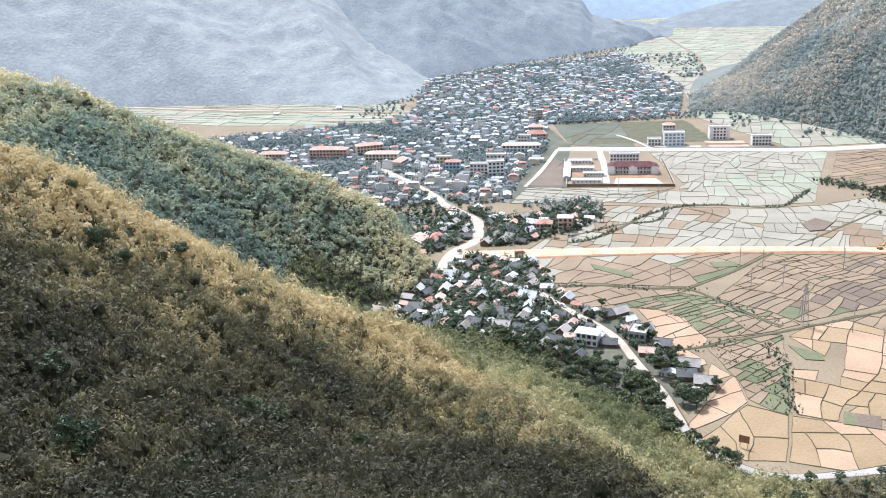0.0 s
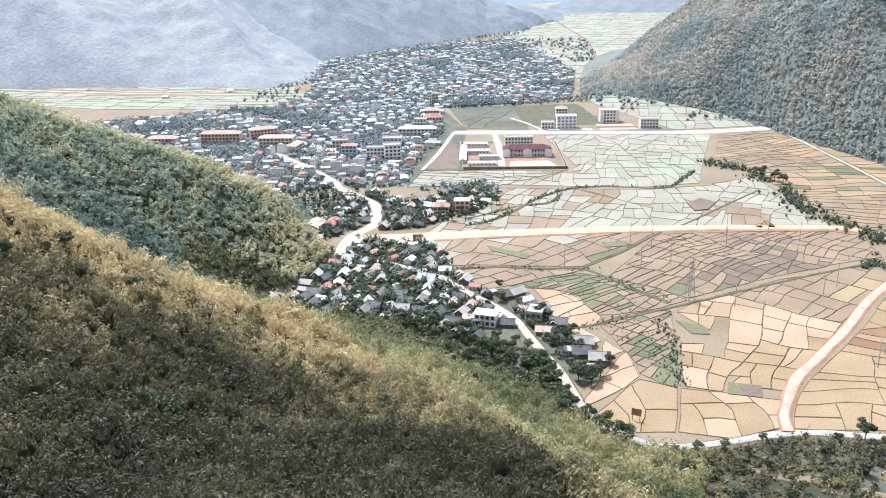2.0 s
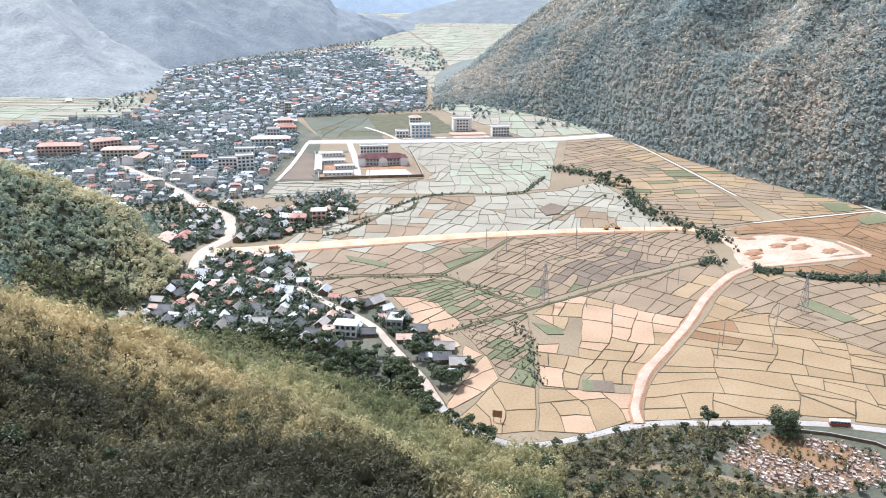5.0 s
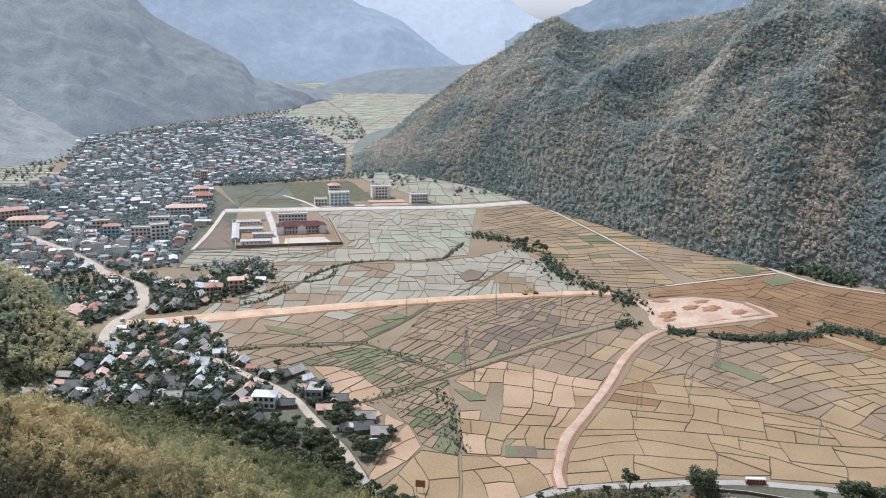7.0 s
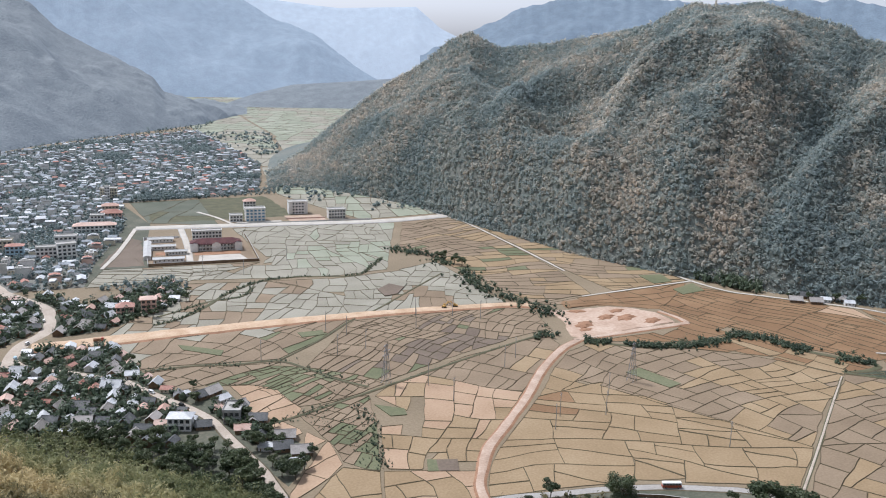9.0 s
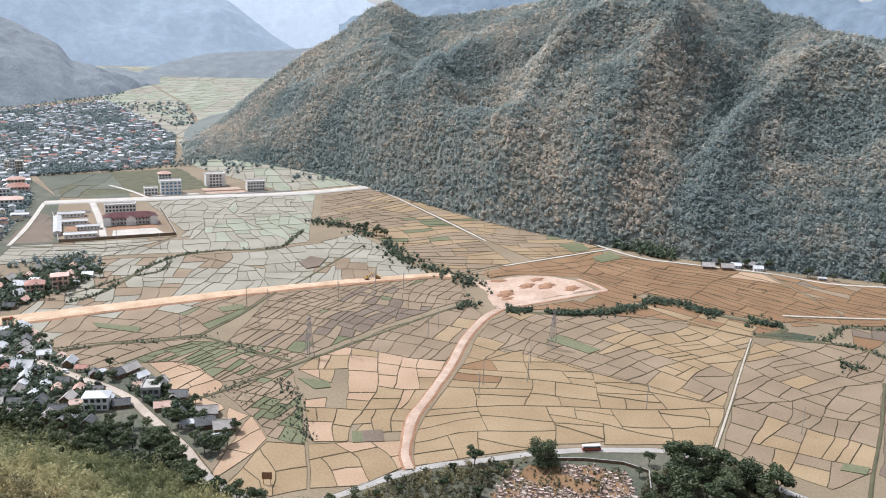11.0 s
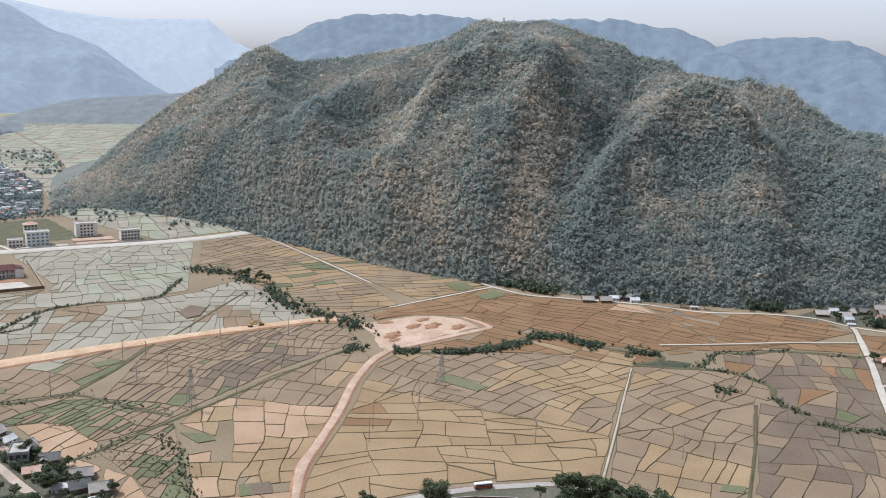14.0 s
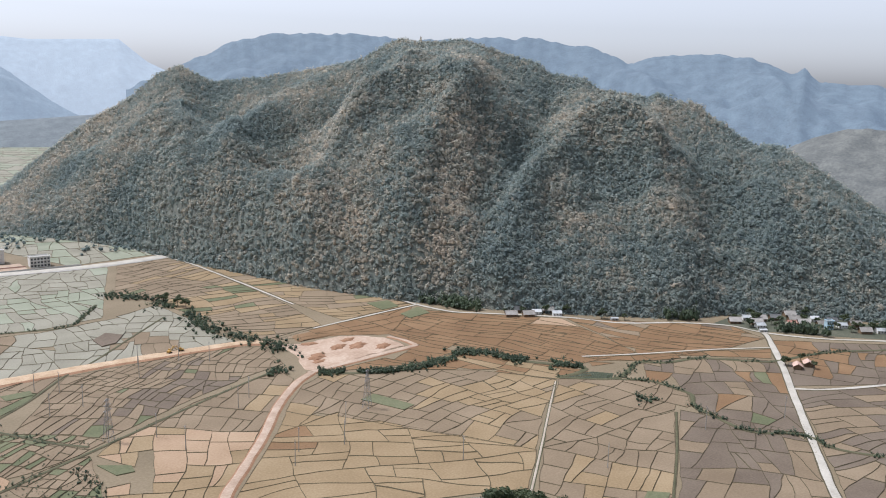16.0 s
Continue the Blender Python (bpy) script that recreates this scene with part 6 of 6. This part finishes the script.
# ---------------------------------------------------------------- trees that stand alone
def make_tree(name, h, r, n, seed, label, leaf="leaf_tree", bare=False, low=.55, limbs=7):
    g = np.random.default_rng(seed)
    e = thing(name, Matrix.Identity(4), label, "tree")
    bm = bmesh.new()

    def limb(a, b, r0, r1, sides=6):
        a, b = Vector(a), Vector(b)
        d = (b - a).normalized()
        s = d.orthogonal().normalized()
        u = d.cross(s)
        ring = [[bm.verts.new(p + (s * math.cos(t) + u * math.sin(t)) * q) for t in (2 * math.pi * i / sides for i in range(sides))] for p, q in ((a, r0), (b, r1))]
        for i in range(sides):
            bm.faces.new((ring[0][i], ring[0][(i + 1) % sides], ring[1][(i + 1) % sides], ring[1][i]))
    top = (g.normal(0, .3), g.normal(0, .3), h * .45)
    limb((0, 0, -.3), top, h * .028, h * .018)
    tips = []
    for i in range(9 if bare else limbs):
        a = 2 * math.pi * (i + g.uniform(-.3, .3)) / min(limbs, 7)
        z0 = h * g.uniform(.28, .45)
        t = (math.cos(a) * r * g.uniform(.45, .8), math.sin(a) * r * g.uniform(.45, .8), h * g.uniform(low, .92))
        limb((top[0] * z0 / (h * .45), top[1] * z0 / (h * .45), z0), t, h * .012, h * .004, 5)
        tips.append(t)
        if bare:
            for _ in range(3):
                limb(t, (t[0] + g.normal(0, r * .25), t[1] + g.normal(0, r * .25), t[2] + g.uniform(.1, .25) * h), h * .005, h * .001, 4)
    part("trunk", bm, M["bark"], e)
    if not bare:
        tips.append((0, 0, h * .8))
        c = np.array(tips)
        k = g.integers(0, len(c), n)
        d = g.normal(0, 1, (n, 3))
        d /= np.linalg.norm(d, axis=1)[:, None]
        p = c[k] + d * (r * .42 * g.uniform(.55, 1.1, (n, 1))) * [1, 1, .75]
        p[:, 2] = np.clip(p[:, 2], h * min(.18, low * .3), None)
        nr = d + g.normal(0, .45, (n, 3))
        a = np.cross(nr, g.normal(0, 1, (n, 3)))
        a /= np.linalg.norm(a, axis=1)[:, None]
        b = np.cross(nr, a)
        b /= np.linalg.norm(b, axis=1)[:, None]
        s = g.uniform(.35, .8, (n, 1)) * min(r * .2, .85)
        q = np.stack([p - a * s, p + b * s * .6, p + a * s, p - b * s * .6], 1).reshape(-1, 3)
        mesh_object("crown", q, np.arange(4 * n).reshape(-1, 4), M[leaf], parent=e)
    return e


TREES = [make_tree("tree", 11, 4.6, 1400, 1, "tall broad-crowned dark green tree"), make_tree("tree", 9, 3.6, 1100, 2, "rounded mid-green tree with dense leaves"), make_tree("tree", 13, 5.2, 1500, 3, "tall uneven dark green tree"),
         make_tree("tree", 7, 2.8, 700, 4, "small round green tree in leaf"), make_tree("bare_tree", 8, 3.2, 0, 5, "leafless grey roadside tree", bare=True),
         make_tree("tree", 14, 7.2, 3600, 6, "great spreading dark tree beside the paved road", low=.22, limbs=15)]


def set_tree(k, x, y, s, group, seen=set()):
    z = max(0.0, float(hill_z(x, y)))
    m = pose(x, y, z - .05, 0, 0, (x * 37 + y * 11) % 360)
    if k in seen:
        ob = copy_thing(TREES[k], m)
    else:
        seen.add(k)
        ob = TREES[k]
        ob.matrix_world = m
    ob.scale = (s, s, s * (.9 + .2 * ((x * 7 + y * 3) % 1.0)))
    return tagged(ob, group=group)


for k, x, y, s in ((1, 214, 295, 1.15), (5, 243, 280, 1.0), (3, 171, 300, .7), (3, 286, 255, 1.1), (3, 153, 297, .8), (2, 291, 243, 1.55), (5, 299, 236, 1.2), (1, 306, 228, 1.7), (5, 311, 219, 1.05), (0, 314, 206, 1.6),
                   (5, 284, 234, .95), (0, 277, 226, 1.5), (5, 301, 222, .95), (0, 292, 214, 1.43), (2, 282, 212, 1.30), (1, 305, 205, 1.30), (0, 268, 220, 1.17), (1, 272, 236, 1.04), (3, 320, 212, 1.30), (4, 188, 297, 1.0), (4, 197, 294, .8),
                   (4, 181, 296, .8), (4, 204, 291, .9), (4, 165, 292, .7), (3, 228, 286, .6)):
    set_tree(k, x, y, s, "trees beside the road")
gg = np.random.default_rng(77)
q = gg.uniform((100, 225), (290, 306), (900, 2))
near = np.degrees(np.arctan2(q[:, 0], q[:, 1]))
zz = hill_z(q[:, 0], q[:, 1])
q = q[(near > 17) & (zz > -9) & (zz < 26) & ~near_line(NEAR_ROAD, q[:, 0], q[:, 1], 5) & ~inside(CEMETERY, q[:, 0], q[:, 1])]
for x, y in q[spaced(gg, q, 7)][:70]:
    set_tree(int(gg.choice([0, 1, 3, 4], p=[.15, .25, .45, .15])), float(x), float(y), float(gg.uniform(.4, .8)), "small trees at the hill foot")
for x, y in ((735, 325), (738, 308), (752, 285), (756, 272), (768, 262), (780, 252), (785, 238), (798, 230), (731, 300), (745, 282), (722, 320), (770, 275), (600, 478), (615, 464), (630, 452), (640, 420), (652, 404), (587, 488), (728, 338), (748, 332), (751, 306), (770, 292), (774, 282), (790, 265), (782, 247), (768, 250), (716, 318), (738, 322), (773, 303), (792, 300), (632, 250), (650, 246), (640, 232)):
    set_tree(int(gg.integers(4)), x, y, float(gg.uniform(.6, .95)), "trees along the mountain foot")
for x, y in ((94, 382), (93, 371), (95, 360), (96, 349), (97, 338), (100, 327), (106, 316), (113, 306), (90, 388), (88, 376), (91, 364), (92, 353)):
    set_tree((x + y) % 3, x, y, .95 + .02 * (x % 7), "trees beside the lane")
def on_hill(bearing, fall):
    """Where the line of sight at a bearing and angle below level first meets the hillside."""
    r = np.arange(70, 700, 1.0)
    x, y = r * math.sin(radians(bearing)), r * math.cos(radians(bearing))
    hit = np.argmax(hill_z(x, y) > EYE - r * math.tan(radians(fall)))
    return float(x[hit]), float(y[hit])


for bearing, fall, k, s in ((-22.4, 16.2, 5, .62), (-21.3, 17.6, 2, .75), (-17.6, 17.4, 1, .9), (-10.9, 25.3, 5, .42), (-14.0, 28.2, 2, .75), (-12.6, 28.8, 0, .8), (-21.8, 7.4, 0, .7), (-22.8, 7.2, 1, .7), (-24.2, 7.0, 3, .9), (2.5, 29.8, 0, .6),
                            (-25.6, 28.6, 2, .9), (-26.4, 23.5, 0, .8), (-4, 27.5, 1, .7), (7.5, 31.4, 0, .6), (-9, 24.5, 3, .9), (-14, 20.6, 1, .7), (-16.5, 14.5, 1, .7), (-12.5, 15.4, 0, .7), (-8, 16.2, 1, .7), (-6.5, 31, 2, .6), (-19, 31, 1, .8), (-23.6, 12.6, 0, .7)):
    x, y = on_hill(bearing, fall)
    set_tree(k, x, y, s, "dark trees on the hillside")
GROVE = [(24, 457), (46, 440), (72, 416), (96, 408), (99, 380), (100, 345), (104, 322), (92, 332), (76, 362), (58, 384), (44, 418), (28, 440)]
q = gg.uniform((20, 318), (106, 460), (900, 2))
q = q[inside(GROVE, q[:, 0], q[:, 1]) & ~near_line(NEAR_ROAD, q[:, 0], q[:, 1], 5.5)]
for x, y in q[spaced(gg, q, 5.2)][:110]:
    set_tree(int(gg.choice([0, 1, 2, 3], p=[.3, .3, .2, .2])), float(x), float(y), float(gg.uniform(.6, 1.0)), "trees below the village")
for x, y in ((110, 366), (114, 373), (109, 378), (111, 390), (107, 398), (122, 369), (115, 361), (107, 410), (107, 424), (109, 402), (114, 386), (117, 366), (123, 421), (108, 441), (92, 471), (101, 462), (95, 491), (130, 380), (112, 430), (113, 421), (116, 412), (116, 403), (109, 447), (118, 395), (112, 437), (121, 402), (63, 560), (68, 548), (112, 668), (124, 690), (136, 700), (98, 640), (86, 636), (128, 674), (378, 730), (382, 700), (376, 715), (384, 690), (372, 742)):
    set_tree(int(gg.integers(4)), x, y, float(gg.uniform(.6, .95)), "trees among the houses")


# ---------------------------------------------------------------- burial ground
def make_tomb(w, l, h, seed):
    e = thing("tomb", Matrix.Identity(4), "small weathered whitewashed tomb", "tomb")
    part("base_slab", box(-w / 2, -l / 2, -.1, w / 2, l / 2, .35), M["concrete"], e)
    part("body", box(-w * .36, -l * .4, .35, w * .36, l * .38, .35 + h * .4), M["tomb"], e)
    bm = box(-w * .4, l * .38, .35, w * .4, l * .38 + .3, .35 + h)
    for vtx in bm.verts:
        if vtx.co.z > .35 + h * .9:
            vtx.co.x *= .55
    part("headstone", bm, M["tomb"], e)
    return e


TOMBS = [make_tomb(1.5, 2.6, 1.5, 1), make_tomb(1.8, 3.0, 2.2, 2), make_tomb(1.2, 2.2, 1.1, 3)]
q = gg.uniform((203, 234), (274, 286), (3000, 2))
q = q[inside(CEMETERY, q[:, 0], q[:, 1])]
first = set()
for x, y in q[(fbm(q[:, 0], q[:, 1], 14, 2, 1.0) > -.12)][spaced(gg, q[(fbm(q[:, 0], q[:, 1], 14, 2, 1.0) > -.12)], 1.9)][:210]:
    k = int(gg.integers(3))
    m = pose(x, y, max(0.0, float(hill_z(x, y))), 0, 0, 40 + gg.normal(0, 30)) @ Matrix.Scale(gg.uniform(.5, 1.35), 4)
    if k in first:
        o = copy_thing(TOMBS[k], m)
        o.matrix_basis, o["group"] = m, "tombs"
    else:
        first.add(k)
        TOMBS[k].matrix_world = m
        TOMBS[k]["group"] = "tombs"
q = gg.uniform((203, 234), (274, 286), (700, 2))
q = q[inside(CEMETERY, q[:, 0], q[:, 1]) & (fbm(q[:, 0], q[:, 1], 14, 2, 1.0) < .25)]
q = q[spaced(gg, q, 2.2)]
S = gg.uniform(.6, 1.7, len(q))
scatter("burial_bushes", np.column_stack([q, np.maximum(hill_z(q[:, 0], q[:, 1]), 0)]), S, S * 1.2, gg.uniform(.05, .5, len(q)), M["leaf_hill"], SPUR_BUSH, "dry bushes between the tombs", "bushes")
blob_sheet("burial_ground", CEMETERY, M["field_brown"], .05, "bare pale earth of the burial ground", "burial ground", 2.0)
wall_line("boundary_wall", [(246, 283), (262, 274), (276, 262), (281, 250), (270, 238)], 1.5, .3, M["wall_wood"], "dark weathered wall beside the burial ground")


# ---------------------------------------------------------------- poles and pylons
def make_pole(h):
    e = thing("power_pole", Matrix.Identity(4), "tapered concrete power pole in the paddies", "power pole", "power poles")
    bm = bmesh.new()
    bmesh.ops.create_cone(bm, cap_ends=True, segments=8, radius1=.26, radius2=.15, depth=h, matrix=Matrix.Translation((0, 0, h / 2)))
    part("shaft", bm, M["concrete"], e)
    for z in (h - .6, h - 1.9):
        part("crossarm", box(-1.3, -.08, z, 1.3, .08, z + .16), M["steel"], e)
    for x in (-1.2, 0, 1.2):
        bm = bmesh.new()
        bmesh.ops.create_cone(bm, cap_ends=True, segments=6, radius1=.09, radius2=.05, depth=.4, matrix=Matrix.Translation((x, 0, h - .24)))
        part("insulator", bm, M["roof_dark"], e)
    return e


pole = make_pole(14.5)
POLES = [(227, 413), (224, 440), (259, 356), (204, 460), (283, 448), (213, 547), (203, 562), (296, 360), (193, 512), (214, 514), (277, 568), (303, 557), (265, 542), (319, 542), (298, 459), (271, 369), (315, 382), (144, 520),
         (160, 760), (190, 735), (240, 770), (470, 230), (525, 205), (380, 240), (330, 300)]
for i, (x, y) in enumerate(POLES):
    m = pose(x, y, 0, 0, 0, 30 + (i * 47) % 60)
    if i == 0:
        pole.matrix_world = m
    else:
        copy_thing(pole, m)


def make_pylon(h, b):
    e = thing("pylon", Matrix.Identity(4), "grey steel lattice pylon standing in the fields", "pylon", "pylons")
    c = [(-1, -1), (1, -1), (1, 1), (-1, 1)]

    def at(i, z):
        w = b * (1 - z / h) + .35 * z / h
        return (c[i % 4][0] * w, c[i % 4][1] * w, z)
    for i in range(4):
        bm = bmesh.new()
        add_beam(bm, at(i, -.3), at(i, h), .16)
        part("leg", bm, M["steel"], e)
    levels = [h * v for v in (0, .2, .38, .54, .68, .8, .9, 1)]
    for i in range(4):
        for z0, z1 in zip(levels, levels[1:]):
            for p0, p1 in ((at(i, z0), at(i + 1, z1)), (at(i + 1, z0), at(i, z1)), (at(i, z1), at(i + 1, z1))):
                bm = bmesh.new()
                add_beam(bm, p0, p1, .08)
                part("brace", bm, M["steel"], e)
    for z, l in ((h * .72, 3.4), (h * .84, 2.8), (h * .96, 2.2)):
        for s in (-1, 1):
            bm = bmesh.new()
            add_beam(bm, (0, -.4, z), (s * l, 0, z + .3), .16)
            add_beam(bm, (0, .4, z), (s * l, 0, z + .3), .16)
            add_beam(bm, (0, 0, z + 1.1), (s * l, 0, z + .3), .16)
            part("crossarm", bm, M["steel"], e)
    return e


pylon = make_pylon(25, 2.3)
pylon.matrix_world = pose(202, 453, 0, 0, 0, 20)
for x, y, a in ((343, 395, 20),):
    copy_thing(pylon, pose(x, y, 0, 0, 0, a))

# ---------------------------------------------------------------- signboard, vehicles
e = thing("signboard", pose(125, 326, 0, 0, 0, -30), "rusty brown signboard on two posts", "sign")
for x in (-1.6, 1.6):
    part("post", box(x - .12, -.12, -.2, x + .12, .12, 6.2), M["red_bank"], e)
part("panel", box(-2.2, -.28, 2.6, 2.2, -.122, 6.0), M["red_bank"], e)


def wheel_parts(e, xs, half, r):
    for x in xs:
        for s in (-1, 1):
            bm = bmesh.new()
            bmesh.ops.create_cone(bm, cap_ends=True, segments=14, radius1=r, radius2=r, depth=.32, matrix=pose(x, s * half, r, 90, 0, 0))
            w = part("wheel", bm, M["rubber"], e)
            bm = bmesh.new()
            bmesh.ops.create_cone(bm, cap_ends=True, segments=10, radius1=r * .5, radius2=r * .5, depth=.36, matrix=pose(x, s * half, r, 90, 0, 0))
            part("hub", bm, M["steel"], w)


def bevelled(bm, w=.12):
    bmesh.ops.bevel(bm, geom=bm.edges[:], offset=w, segments=2, affect='EDGES')
    return bm


e = thing("bus", pose(272, 279.5, .27, 0, 0, -25), "small red and white bus on the paved road", "bus")
part("lower_body", bevelled(box(-4.6, -1.2, .45, 4.6, 1.2, 1.6)), M["truck_red"], e)
part("upper_body", bevelled(box(-4.5, -1.15, 1.6, 4.5, 1.15, 2.95), .2), M["truck_white"], e)
for i in range(6):
    for s in (-1, 1):
        part("window", box(-4.2 + i * 1.4, s * 1.16 - .03, 1.75, -3.0 + i * 1.4, s * 1.16 + .03, 2.5), M["glass"], e)
part("windscreen", box(4.47, -.95, 1.7, 4.53, .95, 2.6), M["glass"], e)
wheel_parts(e, (-2.9, 2.9), 1.05, .48)

e = thing("dump_truck", pose(55, 597, 1.0, 0, 0, -4), "red-brown dump truck on the dirt road", "truck")
part("cab", bevelled(box(1.4, -1.15, .8, 3.2, 1.15, 2.9), .15), M["truck_red"], e)
part("cargo_bed", bevelled(box(-3.4, -1.2, 1.1, 1.2, 1.2, 2.5), .06), M["red_bank"], e)
part("chassis", box(-3.4, -.5, .6, 3.0, .5, 1.0), M["rubber"], e)
part("windscreen", box(3.17, -.9, 1.9, 3.23, .9, 2.6), M["glass"], e)
wheel_parts(e, (-2.6, -1.4, 2.2), 1.0, .52)


def excavator(x, y, a):
    e = thing("excavator", pose(x, y, .95, 0, 0, a), "yellow tracked excavator on the dirt road", "excavator", "excavators")
    for s in (-1, 1):
        part("track", bevelled(box(-1.9, s * 1.05 - .3, 0, 1.9, s * 1.05 + .3, .85), .25), M["rubber"], e)
    part("house", bevelled(box(-1.8, -1.2, .9, .9, 1.2, 2.1), .1), M["truck_yellow"], e)
    part("cab", bevelled(box(-.1, .25, 2.1, 1.3, 1.2, 3.2), .1), M["truck_yellow"], e)
    for name, p, q, w in (("boom", (.9, -.2, 1.6), (3.8, -.2, 4.6), .5), ("stick", (3.8, -.2, 4.6), (6.2, -.2, 2.6), .35)):
        bm = bmesh.new()
        add_beam(bm, p, q, w)
        part(name, bm, M["truck_yellow"], e)
    part("bucket", bevelled(box(5.8, -.7, 1.5, 6.8, .3, 2.6), .15), M["steel"], e)


excavator(306, 576, 20)
excavator(315, 575, 160)


def car(x, y, a, mat, label):
    e = thing("van", pose(x, y, .3, 0, 0, a), label, "van", "vans on the street")
    part("body", bevelled(box(-2.2, -.85, .3, 2.2, .85, 1.1), .12), mat, e)
    part("cabin", bevelled(box(-2.0, -.8, 1.1, 1.2, .8, 1.9), .15), mat, e)
    for s in (-1, 1):
        part("side_window", box(-1.7, s * .8 - .02, 1.2, .9, s * .8 + .02, 1.7), M["glass"], e)
    wheel_parts(e, (-1.4, 1.4), .75, .33)


for x, y, a, mat, label in ((12, 612, 60, "truck_white", "white van parked on the dusty street"), (25, 660, 90, "truck_white", "white van on the village street"), (4, 585, 100, "wall_blue", "pale blue van on the village street"),
                            (84, 468, -60, "rubber", "dark van on the village lane"), (72, 494, -60, "truck_white", "white van by the village lane")):
    car(x, y, a, M[mat], label)

# spoil heaps on the cleared plot
for x, y, r in ((383, 498, 7), (410, 507, 6), (398, 528, 5), (424, 500, 7), (428, 517, 5), (438, 486, 6), (377, 488, 4)):
    n = 14
    v = [(0, 0, r * .22)]
    for k, (f, z) in enumerate(((.45, .17), (.8, .07), (1.05, -.02))):
        for i in range(n):
            w = 1 + .25 * math.sin(i * 2.3 + x + k) * (k > 0)
            v.append((r * f * w * math.cos(6.283 * i / n) * 1.5, r * f * w * math.sin(6.283 * i / n) * .8, r * z))
    f = [(0, 1 + i, 1 + (i + 1) % n) for i in range(n)] + [(1 + k * n + i, 1 + (k + 1) * n + i, 1 + (k + 1) * n + (i + 1) % n, 1 + k * n + (i + 1) % n) for k in range(2) for i in range(n)]
    ob = mesh_object("earth_mound", v, f, M["red_bank"])
    ob.matrix_world = pose(x, y, .54, 0, 0, (x * 13) % 60 - 30)
    tagged(ob, "low heap of reddish earth and dry weeds", "earth mound", "earth mounds")

# thicker trees where the mountain meets the fields
xy, side = along(FOOT_ROAD, 2.2)
P = np.vstack([xy + side * gg.uniform(-34, -9, (len(xy), 1)) * (1 if side[len(xy) // 2, 0] < 0 else -1) + gg.normal(0, 2, xy.shape) for _ in range(4)])
P = P[fbm(P[:, 0], P[:, 1], 60, 2, 8.0) > -.3]
for x, y, k, a in FOOT_HOUSES + LONE_HOUSES:  # keep clear of the houses and of what lies before them
    P = P[(P[:, 0] - x * .985) ** 2 + (P[:, 1] - y * .985) ** 2 > 10.5 ** 2]
S = gg.uniform(2.4, 5.0, len(P))
scatter("foot_trees", np.column_stack([P, np.zeros(len(P))]), S, S * gg.uniform(1.3, 2.0, len(P)), gg.uniform(.2, 1, len(P)), M["leaf_garden"], TOWN, "tall green trees along the mountain foot", "trees")

# trees scattered on the far valley floor and beside the far fields
q = gg.uniform((330, 960), (640, 2500), (1500, 2))
q = q[inside([(335, 1130), (400, 1400), (420, 2000), (450, 2500), (640, 2450), (570, 1900), (450, 1400), (470, 1180), (490, 960), (395, 935)], q[:, 0], q[:, 1])]
q = q[fbm(q[:, 0], q[:, 1], 160, 2, 3.0) > .15]
P = np.column_stack([q, np.zeros(len(q))])
S = gg.uniform(2.5, 5.5, len(P))
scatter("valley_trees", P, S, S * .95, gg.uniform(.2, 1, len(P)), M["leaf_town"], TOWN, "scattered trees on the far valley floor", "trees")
# ---------------------------------------------------------------- field plots as pieces of the ground
for dist, ring, zf, kind in near_plots[:300]:
    mesh_object("field_plot", [(x, y, zf) for x, y in ring], [list(range(len(ring)))], M["plot_" + kind], parent=ground)
